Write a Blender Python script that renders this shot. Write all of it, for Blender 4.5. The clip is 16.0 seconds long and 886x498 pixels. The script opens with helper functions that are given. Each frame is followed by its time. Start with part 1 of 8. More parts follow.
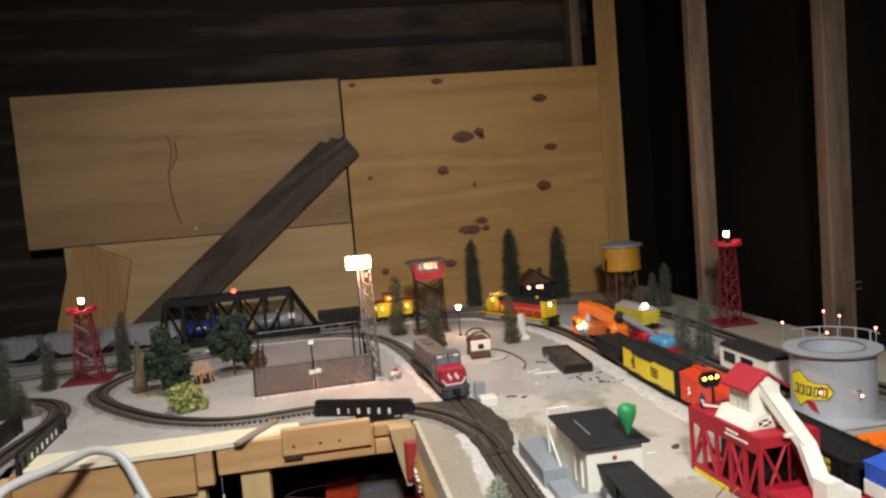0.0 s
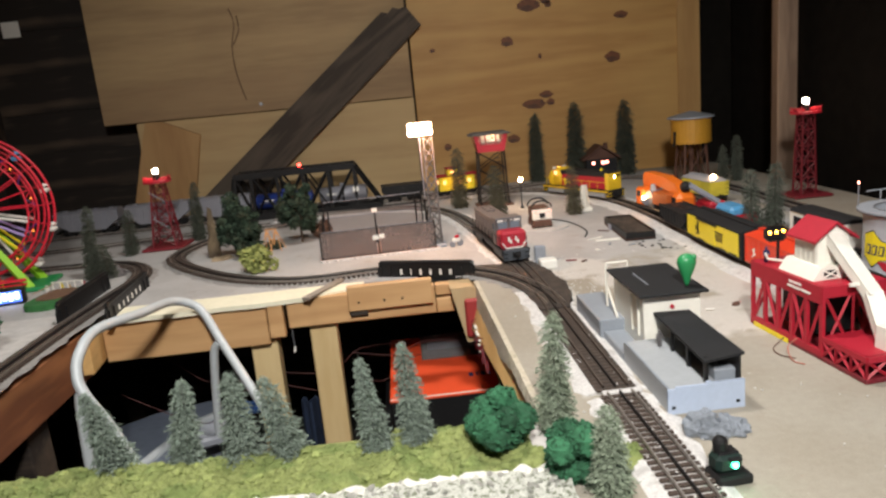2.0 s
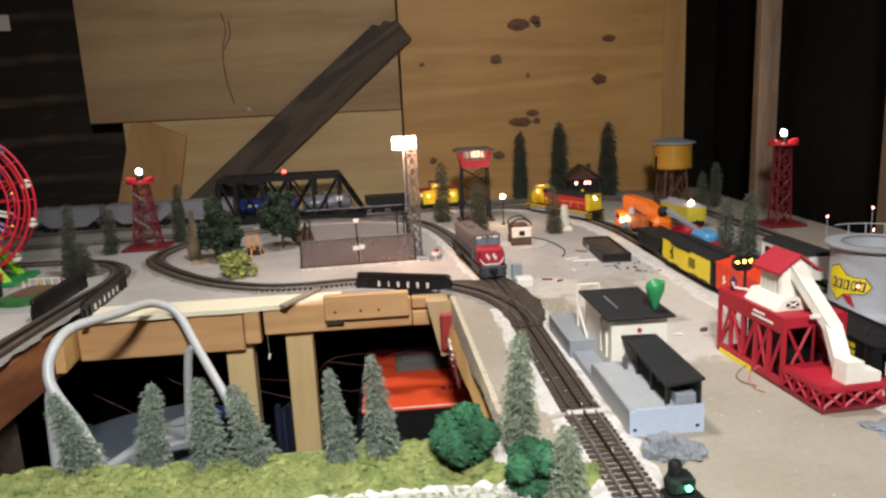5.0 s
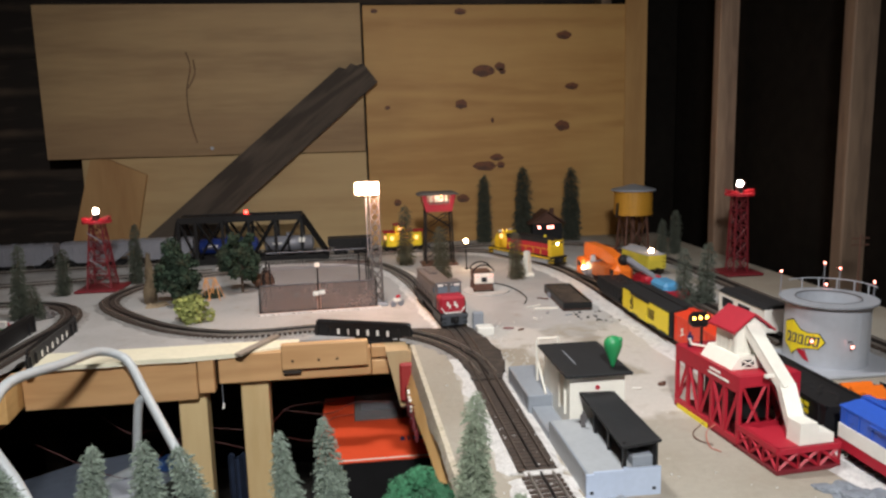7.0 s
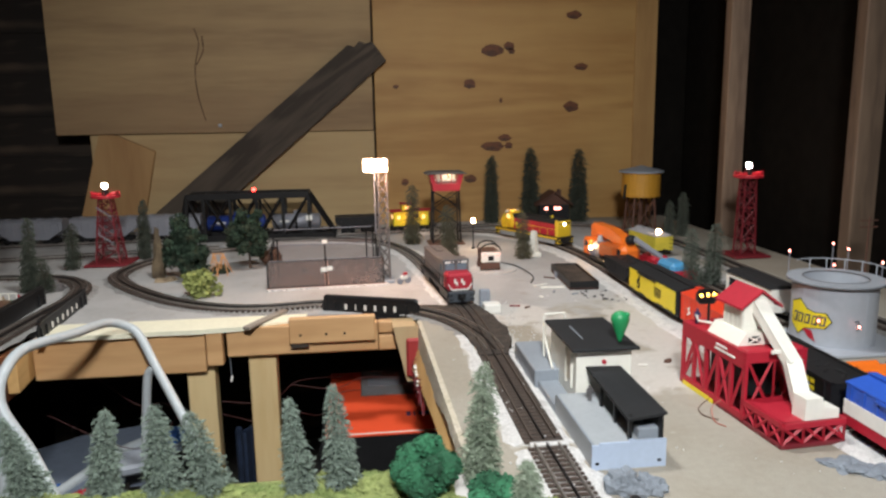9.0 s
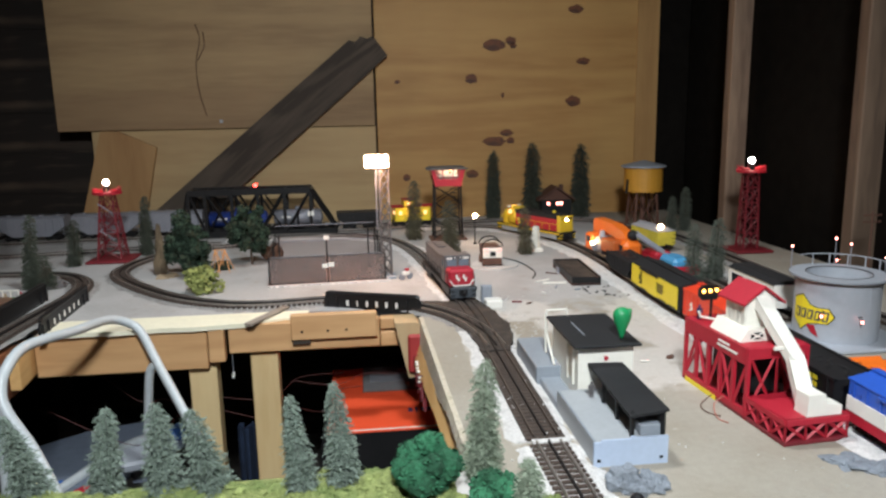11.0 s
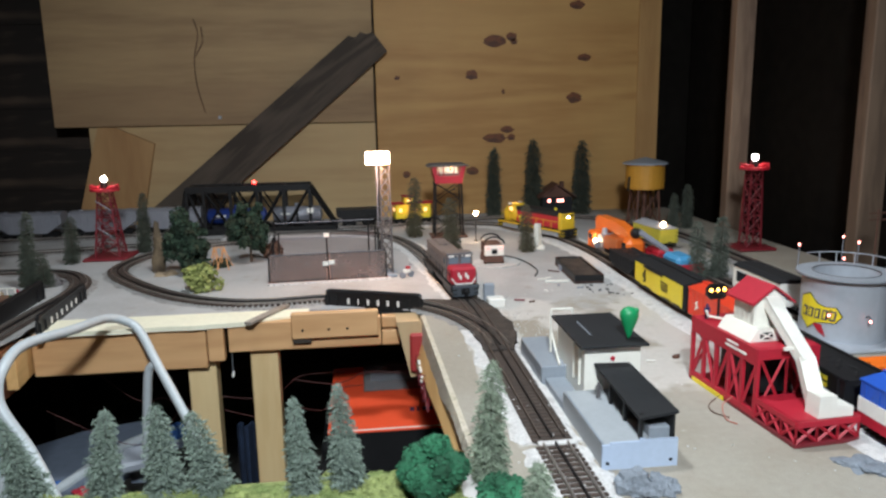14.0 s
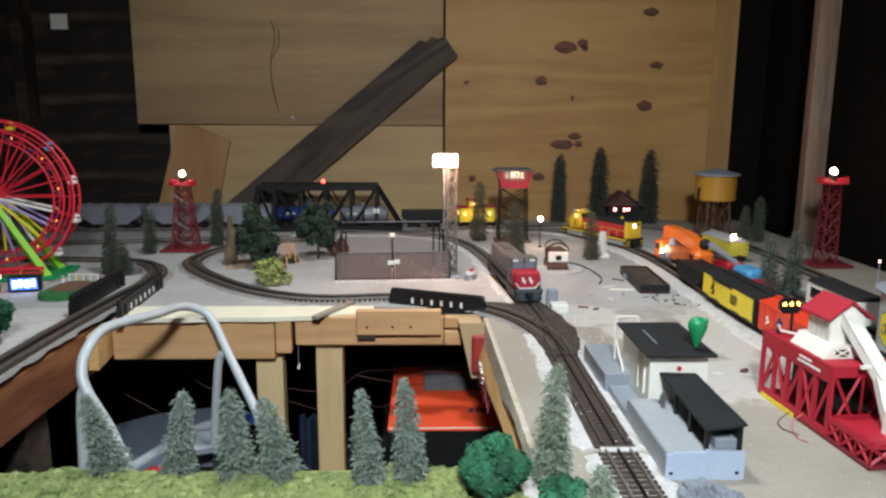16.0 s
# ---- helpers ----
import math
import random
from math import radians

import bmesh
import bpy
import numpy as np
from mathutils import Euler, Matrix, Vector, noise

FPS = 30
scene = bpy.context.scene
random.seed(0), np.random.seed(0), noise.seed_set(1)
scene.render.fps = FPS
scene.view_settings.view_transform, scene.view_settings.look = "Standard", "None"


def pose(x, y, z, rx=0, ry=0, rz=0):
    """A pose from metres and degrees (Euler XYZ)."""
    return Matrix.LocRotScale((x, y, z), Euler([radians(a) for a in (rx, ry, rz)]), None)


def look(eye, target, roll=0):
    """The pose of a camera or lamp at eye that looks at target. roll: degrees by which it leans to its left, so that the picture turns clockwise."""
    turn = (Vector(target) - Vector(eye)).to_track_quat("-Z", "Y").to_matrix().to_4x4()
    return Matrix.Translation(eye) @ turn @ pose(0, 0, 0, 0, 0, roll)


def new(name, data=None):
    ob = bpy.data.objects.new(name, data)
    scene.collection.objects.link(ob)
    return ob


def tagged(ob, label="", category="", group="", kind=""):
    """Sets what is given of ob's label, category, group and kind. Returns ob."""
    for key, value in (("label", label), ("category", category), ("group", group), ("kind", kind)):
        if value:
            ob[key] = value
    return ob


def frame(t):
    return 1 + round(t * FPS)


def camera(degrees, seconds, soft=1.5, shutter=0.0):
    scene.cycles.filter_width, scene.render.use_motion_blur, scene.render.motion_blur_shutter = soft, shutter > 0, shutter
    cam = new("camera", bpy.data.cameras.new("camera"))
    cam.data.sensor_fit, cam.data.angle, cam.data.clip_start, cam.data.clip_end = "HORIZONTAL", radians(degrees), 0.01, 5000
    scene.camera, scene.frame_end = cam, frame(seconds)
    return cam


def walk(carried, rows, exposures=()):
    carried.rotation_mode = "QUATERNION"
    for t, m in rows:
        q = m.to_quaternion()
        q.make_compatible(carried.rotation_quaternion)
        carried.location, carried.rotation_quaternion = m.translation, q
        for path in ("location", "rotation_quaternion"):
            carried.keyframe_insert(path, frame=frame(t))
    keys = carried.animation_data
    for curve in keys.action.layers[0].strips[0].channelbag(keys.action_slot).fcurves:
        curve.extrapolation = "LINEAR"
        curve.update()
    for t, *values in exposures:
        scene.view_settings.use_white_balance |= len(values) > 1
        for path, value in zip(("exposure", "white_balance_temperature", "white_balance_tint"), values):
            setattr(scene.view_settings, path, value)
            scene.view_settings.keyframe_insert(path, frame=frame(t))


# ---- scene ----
cam = camera(63.0, 16.0, soft=2.5)
PATH = [
    (0, (0.118, 0.244, 1.327), (0.417, 2.215, 1.17), -4.8),
    (0.5, (0.131, 0.255, 1.3), (0.318, 2.236, 1.097), -5.3),
    (1, (0.141, 0.252, 1.28), (0.278, 2.222, 0.96), -6.4),
    (1.5, (0.134, 0.244, 1.268), (0.25, 2.202, 0.879), -6.6),
    (2, (0.119, 0.233, 1.274), (0.212, 2.182, 0.835), -5.5),
    (2.5, (0.115, 0.228, 1.276), (0.194, 2.179, 0.847), -4.8),
    (3, (0.119, 0.227, 1.269), (0.198, 2.178, 0.835), -4.3),
    (5.5, (0.133, 0.216, 1.29), (0.297, 2.17, 0.897), -2.1),
    (6, (0.137, 0.222, 1.298), (0.334, 2.178, 0.931), -1.7),
    (6.5, (0.142, 0.225, 1.305), (0.36, 2.184, 0.964), -1.7),
    (7, (0.143, 0.228, 1.306), (0.379, 2.188, 0.987), -1.5),
    (7.5, (0.14, 0.23, 1.306), (0.384, 2.191, 1.0), -1.3),
    (8, (0.136, 0.23, 1.302), (0.368, 2.193, 0.997), -1.2),
    (8.5, (0.134, 0.223, 1.296), (0.349, 2.183, 0.96), -1.0),
    (9, (0.137, 0.223, 1.293), (0.357, 2.178, 0.93), -0.9),
    (11.5, (0.139, 0.229, 1.295), (0.351, 2.181, 0.918), -1.1),
    (12, (0.138, 0.233, 1.294), (0.357, 2.184, 0.917), -1.1),
    (12.5, (0.14, 0.237, 1.295), (0.361, 2.188, 0.915), -1.2),
    (13, (0.138, 0.24, 1.294), (0.363, 2.191, 0.913), -0.8),
    (13.5, (0.14, 0.239, 1.294), (0.368, 2.188, 0.91), -0.8),
    (14, (0.132, 0.243, 1.294), (0.351, 2.194, 0.908), -1.0),
    (14.5, (0.119, 0.246, 1.306), (0.247, 2.209, 0.948), -1.0),
    (15, (0.109, 0.242, 1.307), (0.149, 2.214, 0.979), -0.0),
    (15.5, (0.117, 0.235, 1.3), (0.157, 2.207, 0.968), 0.3),
    (16, (0.12, 0.232, 1.29), (0.175, 2.197, 0.92), 0.3),
]
walk(cam, [(t, look(eye, target, roll)) for t, eye, target, roll in PATH],
     exposures=[(0, 0.02, 6900, 9), (1, 0.06, 6800, 9), (2.5, 0.12, 6850, 10), (5.5, 0.12, 6850, 10), (7, -0.03, 6600, 10), (8, -0.08, 6550, 10), (9, 0.06, 6350, 7),
                (12.5, 0.09, 5980, 5), (14.5, 0.03, 5850, 4), (16, 0.04, 5950, 4)])
T = 0.9          # height of the layout's top

# ---- light ----
world = bpy.data.worlds.new("world")
scene.world = world
world.use_nodes = True
world.node_tree.nodes["Background"].inputs[0].default_value = (0.9, 0.8, 0.7, 1)
world.node_tree.nodes["Background"].inputs[1].default_value = 0.03
scene.view_settings.exposure = 0.0


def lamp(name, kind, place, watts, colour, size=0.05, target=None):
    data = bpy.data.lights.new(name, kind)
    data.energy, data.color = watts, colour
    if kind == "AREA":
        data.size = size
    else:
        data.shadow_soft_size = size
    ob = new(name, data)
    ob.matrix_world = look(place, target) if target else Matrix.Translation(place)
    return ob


# Unseen main light behind the viewpoint; its cone keeps the upper wall dim.
work = lamp("unseen_front_light", "SPOT", (0.17, -0.10, 1.98), 126, (1.0, 0.985, 0.975), 0.09, (0.28, 1.70, 0.9))
work.data.spot_size, work.data.spot_blend = radians(96), 1.0
# Unseen fill added to brighten the table top; a narrow cone spares the wall.
overhead_fill = lamp("unseen_overhead_fill", "SPOT", (0.15, 1.40, 2.45), 64, (1.0, 0.97, 0.94), 0.10, (0.13, 1.5, 0.9))
overhead_fill.data.spot_size, overhead_fill.data.spot_blend = radians(96), 0.7


# ---- materials ----
def mat(name, colour, rough=0.6, metal=0.0, vary=0.12, scale=40.0, bump=0.0, bump_scale=None, stretch=None,
        emit=0.0, second=None, blend=0.5, coat=0.0, island=0.0, alpha=None):
    """A procedural surface: colour broken by two scales of noise, optional second colour in patches, fine relief."""
    m = bpy.data.materials.new(name)
    m.use_nodes = True
    nt = m.node_tree
    b = nt.nodes["Principled BSDF"]
    link = nt.links.new
    tc = nt.nodes.new("ShaderNodeTexCoord")
    mp = nt.nodes.new("ShaderNodeMapping")
    link(tc.outputs["Object"], mp.inputs[0])
    if stretch:
        mp.inputs["Scale"].default_value = stretch
    fine = nt.nodes.new("ShaderNodeTexNoise")
    fine.inputs["Scale"].default_value, fine.inputs["Detail"].default_value = scale * 4, 6
    coarse = nt.nodes.new("ShaderNodeTexNoise")
    coarse.inputs["Scale"].default_value, coarse.inputs["Detail"].default_value = scale * 0.5, 3
    link(mp.outputs[0], fine.inputs[0])
    link(mp.outputs[0], coarse.inputs[0])
    base = nt.nodes.new("ShaderNodeRGB")
    base.outputs[0].default_value = (*colour, 1)
    out = base.outputs[0]
    if second:
        ramp = nt.nodes.new("ShaderNodeValToRGB")
        ramp.color_ramp.elements[0].position, ramp.color_ramp.elements[1].position = blend - 0.08, blend + 0.08
        link(coarse.outputs[0], ramp.inputs[0])
        mx = nt.nodes.new("ShaderNodeMixRGB")
        link(ramp.outputs[0], mx.inputs[0])
        link(out, mx.inputs[1])
        mx.inputs[2].default_value = (*second, 1)
        out = mx.outputs[0]
    addn = nt.nodes.new("ShaderNodeMath")
    addn.operation = "ADD"
    link(fine.outputs[0], addn.inputs[0])
    link(coarse.outputs[0], addn.inputs[1])
    rng = nt.nodes.new("ShaderNodeMapRange")
    rng.inputs[1].default_value, rng.inputs[2].default_value = 0.6, 1.4
    rng.inputs[3].default_value, rng.inputs[4].default_value = 1 - vary, 1 + vary
    link(addn.outputs[0], rng.inputs[0])
    val = rng.outputs[0]
    if island:
        geo = nt.nodes.new("ShaderNodeNewGeometry")
        r2 = nt.nodes.new("ShaderNodeMapRange")
        r2.inputs[3].default_value, r2.inputs[4].default_value = 1 - island, 1 + island
        link(geo.outputs["Random Per Island"], r2.inputs[0])
        mu = nt.nodes.new("ShaderNodeMath")
        mu.operation = "MULTIPLY"
        link(val, mu.inputs[0])
        link(r2.outputs[0], mu.inputs[1])
        val = mu.outputs[0]
    hsv = nt.nodes.new("ShaderNodeHueSaturation")
    link(val, hsv.inputs["Value"])
    link(out, hsv.inputs["Color"])
    link(hsv.outputs[0], b.inputs["Base Color"])
    b.inputs["Roughness"].default_value, b.inputs["Metallic"].default_value = rough, metal
    b.inputs["Coat Weight"].default_value = coat
    if bump:
        bn = nt.nodes.new("ShaderNodeBump")
        bn.inputs["Strength"].default_value, bn.inputs["Distance"].default_value = bump, 0.002
        if bump_scale:
            f3 = nt.nodes.new("ShaderNodeTexNoise")
            f3.inputs["Scale"].default_value, f3.inputs["Detail"].default_value = bump_scale, 5
            link(mp.outputs[0], f3.inputs[0])
            link(f3.outputs[0], bn.inputs["Height"])
        else:
            link(fine.outputs[0], bn.inputs["Height"])
        link(bn.outputs[0], b.inputs["Normal"])
    if emit:
        b.inputs["Emission Color"].default_value = (*colour, 1)
        b.inputs["Emission Strength"].default_value = emit
    if alpha is not None:
        b.inputs["Alpha"].default_value = alpha
    return m


# ---- shapes ----
def box(bm, c, s, bevel=0.0, rz=0.0, rx=0.0, ry=0.0):
    """A box with centre c and size s."""
    v = bmesh.ops.create_cube(bm, size=1)["verts"]
    bmesh.ops.transform(bm, matrix=pose(*c, rx, ry, rz) @ Matrix.Diagonal((*s, 1)), verts=v)
    if bevel:
        e = list({e for x in v for e in x.link_edges})
        bmesh.ops.bevel(bm, geom=e, offset=bevel, segments=1, affect="EDGES")
    return bm


def rod(bm, a, b, r0, r1=None, seg=8, caps=True):
    """A round or square bar from a to b."""
    a, b = Vector(a), Vector(b)
    d = b - a
    m = Matrix.Translation((a + b) / 2) @ d.to_track_quat("Z", "Y").to_matrix().to_4x4()
    bmesh.ops.create_cone(bm, cap_ends=caps, segments=seg, radius1=r0, radius2=r0 if r1 is None else r1, depth=d.length, matrix=m)
    return bm


def ball(bm, c, r, seg=12, scale=(1, 1, 1)):
    bmesh.ops.create_uvsphere(bm, u_segments=seg, v_segments=max(6, seg // 2), radius=r,
                              matrix=Matrix.Translation(c) @ Matrix.Diagonal((*scale, 1)))
    return bm


def tube(bm, pts, r, seg=10):
    """A bent pipe through points."""
    pts = [Vector(p) for p in pts]
    rings = []
    up = Vector((0, 0, 1))
    for i, p in enumerate(pts):
        d = (pts[min(i + 1, len(pts) - 1)] - pts[max(i - 1, 0)]).normalized()
        side = d.cross(up)
        if side.length < 1e-3:
            side = d.cross(Vector((0, 1, 0)))
        side.normalize()
        top = side.cross(d).normalized()
        rings.append([bm.verts.new(p + r * (math.cos(a) * side + math.sin(a) * top)) for a in (2 * math.pi * k / seg for k in range(seg))])
    for q, w in zip(rings, rings[1:]):
        for k in range(seg):
            bm.faces.new((q[k], q[(k + 1) % seg], w[(k + 1) % seg], w[k]))
    bm.faces.new(rings[0][::-1])
    bm.faces.new(rings[-1])
    return bm


def smooth_path(pts, n=8):
    """Catmull-Rom through the points."""
    pts = [Vector(p) for p in pts]
    out = []
    for i in range(len(pts) - 1):
        p0, p1, p2, p3 = pts[max(i - 1, 0)], pts[i], pts[i + 1], pts[min(i + 2, len(pts) - 1)]
        for k in range(n):
            t = k / n
            out.append(0.5 * (2 * p1 + (p2 - p0) * t + (2 * p0 - 5 * p1 + 4 * p2 - p3) * t * t + (3 * p1 - p0 - 3 * p2 + p3) * t ** 3))
    out.append(pts[-1])
    return out


def prism(bm, outline, a, b, axis="y"):
    """An outline of 2D points swept from a to b along an axis."""
    def at(p, v):
        return {"x": (v, p[0], p[1]), "y": (p[0], v, p[1]), "z": (p[0], p[1], v)}[axis]
    lo = [bm.verts.new(at(p, a)) for p in outline]
    hi = [bm.verts.new(at(p, b)) for p in outline]
    n = len(outline)
    fs = [bm.faces.new(lo), bm.faces.new(hi)]
    fs += [bm.faces.new((lo[k], lo[(k + 1) % n], hi[(k + 1) % n], hi[k])) for k in range(n)]
    bmesh.ops.recalc_face_normals(bm, faces=fs)
    return bm


def mesh_of(name, bm, material, smooth=False):
    me = bpy.data.meshes.new(name)
    bm.to_mesh(me)
    bm.free()
    me.materials.append(material)
    if smooth:
        for p in me.polygons:
            p.use_smooth = True
    return me


def part(name, bm, material, parent, label="", smooth=False):
    ob = new(name, mesh_of(name, bm, material, smooth))
    ob.parent = parent
    if label:
        tagged(ob, label)
    return ob


def solid(name, bm, material, label, category, kind="", group="", m=None, smooth=False):
    """A thing or piece of the setting that is one mesh."""
    ob = new(name, mesh_of(name, bm, material, smooth))
    if m is not None:
        ob.matrix_world = m
    return tagged(ob, label, category, group, kind)


def thing(name, label, category, x=0, y=0, z=T, rz=0, group="", kind=""):
    ob = new(name)
    ob.empty_display_size = 0.02
    ob.matrix_world = pose(x, y, z, 0, 0, rz)
    return tagged(ob, label, category, group, kind)


def BM():
    return bmesh.new()


def boxes(*rows):
    bm = BM()
    for c, s in rows:
        box(bm, c, s)
    return bm



def members(name, rods, material, parent, seg=4):
    """One bar each, all of one thickness class."""
    for p, q, r in rods:
        part(name, rod(BM(), p, q, r, seg=seg), material, parent)

# ---- surfaces ----
def wood(name, colour, dark, along="x", grain=9.0, rough=0.65, contrast=0.5, rings=5.0, distort=3.0, band=None):
    """Sawn wood: stretched grain streaks over a distorted ring pattern."""
    m = bpy.data.materials.new(name)
    m.use_nodes = True
    nt = m.node_tree
    b = nt.nodes["Principled BSDF"]
    link = nt.links.new
    tc = nt.nodes.new("ShaderNodeTexCoord")
    mp = nt.nodes.new("ShaderNodeMapping")
    s = {"x": (0.12, 1, 1), "y": (1, 0.12, 1), "z": (1, 1, 0.12)}[along]
    mp.inputs["Scale"].default_value = s
    link(tc.outputs["Object"], mp.inputs[0])
    streak = nt.nodes.new("ShaderNodeTexNoise")
    streak.inputs["Scale"].default_value, streak.inputs["Detail"].default_value = grain * 12, 8
    link(mp.outputs[0], streak.inputs[0])
    field = nt.nodes.new("ShaderNodeTexNoise")
    field.inputs["Scale"].default_value, field.inputs["Detail"].default_value = rings, 1.5
    field.inputs["Distortion"].default_value = 0.4
    link(mp.outputs[0], field.inputs[0])
    many = nt.nodes.new("ShaderNodeMath")
    many.operation = "MULTIPLY"
    many.inputs[1].default_value = distort * 14
    link(field.outputs[0], many.inputs[0])
    wave = nt.nodes.new("ShaderNodeMath")
    wave.operation = "SINE"
    link(many.outputs[0], wave.inputs[0])
    soft_wave = nt.nodes.new("ShaderNodeMapRange")
    soft_wave.inputs[1].default_value, soft_wave.inputs[2].default_value = -1, 1
    soft_wave.inputs[3].default_value, soft_wave.inputs[4].default_value = 0.35, 1.0
    link(wave.outputs[0], soft_wave.inputs[0])
    blot = nt.nodes.new("ShaderNodeTexNoise")
    blot.inputs["Scale"].default_value, blot.inputs["Detail"].default_value = 4.0, 3
    link(tc.outputs["Object"], blot.inputs[0])
    mixv = nt.nodes.new("ShaderNodeMath")
    mixv.operation = "MULTIPLY"
    link(streak.outputs[0], mixv.inputs[0])
    link(soft_wave.outputs[0], mixv.inputs[1])
    add = nt.nodes.new("ShaderNodeMath")
    add.operation = "MULTIPLY_ADD"
    link(blot.outputs[0], add.inputs[0])
    add.inputs[1].default_value = 0.5
    link(mixv.outputs[0], add.inputs[2])
    ramp = nt.nodes.new("ShaderNodeValToRGB")
    ramp.color_ramp.elements[0].position, ramp.color_ramp.elements[1].position = 0.25, 0.25 + contrast
    ramp.color_ramp.elements[0].color, ramp.color_ramp.elements[1].color = (*colour, 1), (*dark, 1)
    link(add.outputs[0], ramp.inputs[0])
    out = ramp.outputs[0]
    if band:
        # a strip of other veneer below a ragged height
        level, tint, share = band
        sep = nt.nodes.new("ShaderNodeSeparateXYZ")
        link(tc.outputs["Object"], sep.inputs[0])
        edge = nt.nodes.new("ShaderNodeMath")
        edge.operation = "MULTIPLY_ADD"
        link(blot.outputs[0], edge.inputs[0])
        edge.inputs[1].default_value = 0.06
        link(sep.outputs["Z"], edge.inputs[2])
        fade = nt.nodes.new("ShaderNodeMapRange")
        fade.inputs[1].default_value, fade.inputs[2].default_value = level + 0.015, level + 0.045
        fade.inputs[3].default_value, fade.inputs[4].default_value = share, 0.0
        link(edge.outputs[0], fade.inputs[0])
        mx = nt.nodes.new("ShaderNodeMixRGB")
        mx.blend_type = "MULTIPLY"
        link(fade.outputs[0], mx.inputs[0])
        link(out, mx.inputs[1])
        mx.inputs[2].default_value = (*tint, 1)
        out = mx.outputs[0]
    link(out, b.inputs["Base Color"])
    b.inputs["Roughness"].default_value = rough
    bn = nt.nodes.new("ShaderNodeBump")
    bn.inputs["Strength"].default_value, bn.inputs["Distance"].default_value = 0.25, 0.001
    link(streak.outputs[0], bn.inputs["Height"])
    link(bn.outputs[0], b.inputs["Normal"])
    return m


def glow(name, colour, strength):
    m = bpy.data.materials.new(name)
    m.use_nodes = True
    b = m.node_tree.nodes["Principled BSDF"]
    b.inputs["Base Color"].default_value = (*colour, 1)
    b.inputs["Emission Color"].default_value = (*colour, 1)
    b.inputs["Emission Strength"].default_value = strength
    return m


PLY = wood("pine_plywood", (0.545, 0.335, 0.115), (0.42, 0.23, 0.070), "x", 4, 0.6, 0.55, 3, 3)
PLY_PALE = wood("pale_panel", (0.53, 0.385, 0.195), (0.44, 0.305, 0.15), "x", 5, 0.7, 0.6, 3, 3)
PLY_GREY = wood("weathered_panel", (0.47, 0.335, 0.172), (0.335, 0.227, 0.118), "x", 5, 0.75, 0.6, 2, 4, (1.375, (0.80, 0.76, 0.78), 0.9))
PLY_BROWN = wood("brown_offcut", (0.47, 0.29, 0.125), (0.36, 0.20, 0.08), "z", 5, 0.7, 0.6, 2, 3)
GREY_WOOD = wood("grey_old_board", (0.108, 0.083, 0.062), (0.045, 0.034, 0.025), "x", 8, 0.8, 0.42, 6, 3)
DARK_WOOD = wood("dark_barn_board", (0.100, 0.069, 0.047), (0.016, 0.011, 0.008), "x", 4, 0.85, 0.33, 3, 2)
# Brighter copy of the stud timber; makes up for light missing on the far stud.
STUD_LIT = wood("lit_stud_timber", (0.38, 0.27, 0.185), (0.20, 0.135, 0.095), "z", 7, 0.75, 0.5, 4, 3)
STUD_WOOD = wood("stud_timber", (0.23, 0.157, 0.106), (0.12, 0.080, 0.054), "z", 7, 0.75, 0.5, 4, 3)
PLY_POST = wood("orange_post", (0.50, 0.31, 0.118), (0.41, 0.235, 0.085), "z", 6, 0.65, 0.5, 4, 3)
PINE_X = wood("new_pine_along_x", (0.68, 0.42, 0.205), (0.54, 0.31, 0.140), "x", 7, 0.55, 0.6, 5, 3)
PINE_DUSTY = wood("dusty_sawn_pine", (0.52, 0.38, 0.215), (0.42, 0.29, 0.15), "z", 7, 0.7, 0.6, 5, 3)
PINE_Z = wood("new_pine_upright", (0.76, 0.60, 0.33), (0.66, 0.48, 0.24), "z", 7, 0.55, 0.6, 5, 3)
PINE_Y = wood("new_pine_along_y", (0.77, 0.51, 0.22), (0.62, 0.38, 0.15), "y", 7, 0.55, 0.6, 5, 3)
RED_WOOD = wood("reddish_fascia", (0.33, 0.14, 0.06), (0.16, 0.06, 0.03), "y", 7, 0.5, 0.5, 5, 3)
STICK = wood("pale_grey_stick", (0.34, 0.30, 0.25), (0.24, 0.20, 0.165), "x", 8, 0.8, 0.5, 6, 3)
CRACK = mat("brown_split", (0.17, 0.105, 0.058), 0.8, vary=0.3)
KNOT = mat("knot", (0.19, 0.066, 0.022), 0.6, vary=0.5, scale=60, second=(0.075, 0.030, 0.015), blend=0.5)
TAR = mat("black_sheathing", (0.012, 0.0105, 0.009), 1.0, vary=0.3, scale=6)
TAR.node_tree.nodes["Principled BSDF"].inputs["Specular IOR Level"].default_value = 0.05
CONCRETE = mat("dark_floor", (0.12, 0.11, 0.10), 0.9, vary=0.3, scale=8)
DECK = mat("grey_scenic_deck", (0.56, 0.545, 0.53), 0.9, vary=0.24, scale=14, bump=0.6, bump_scale=300, second=(0.46, 0.44, 0.42), blend=0.55)


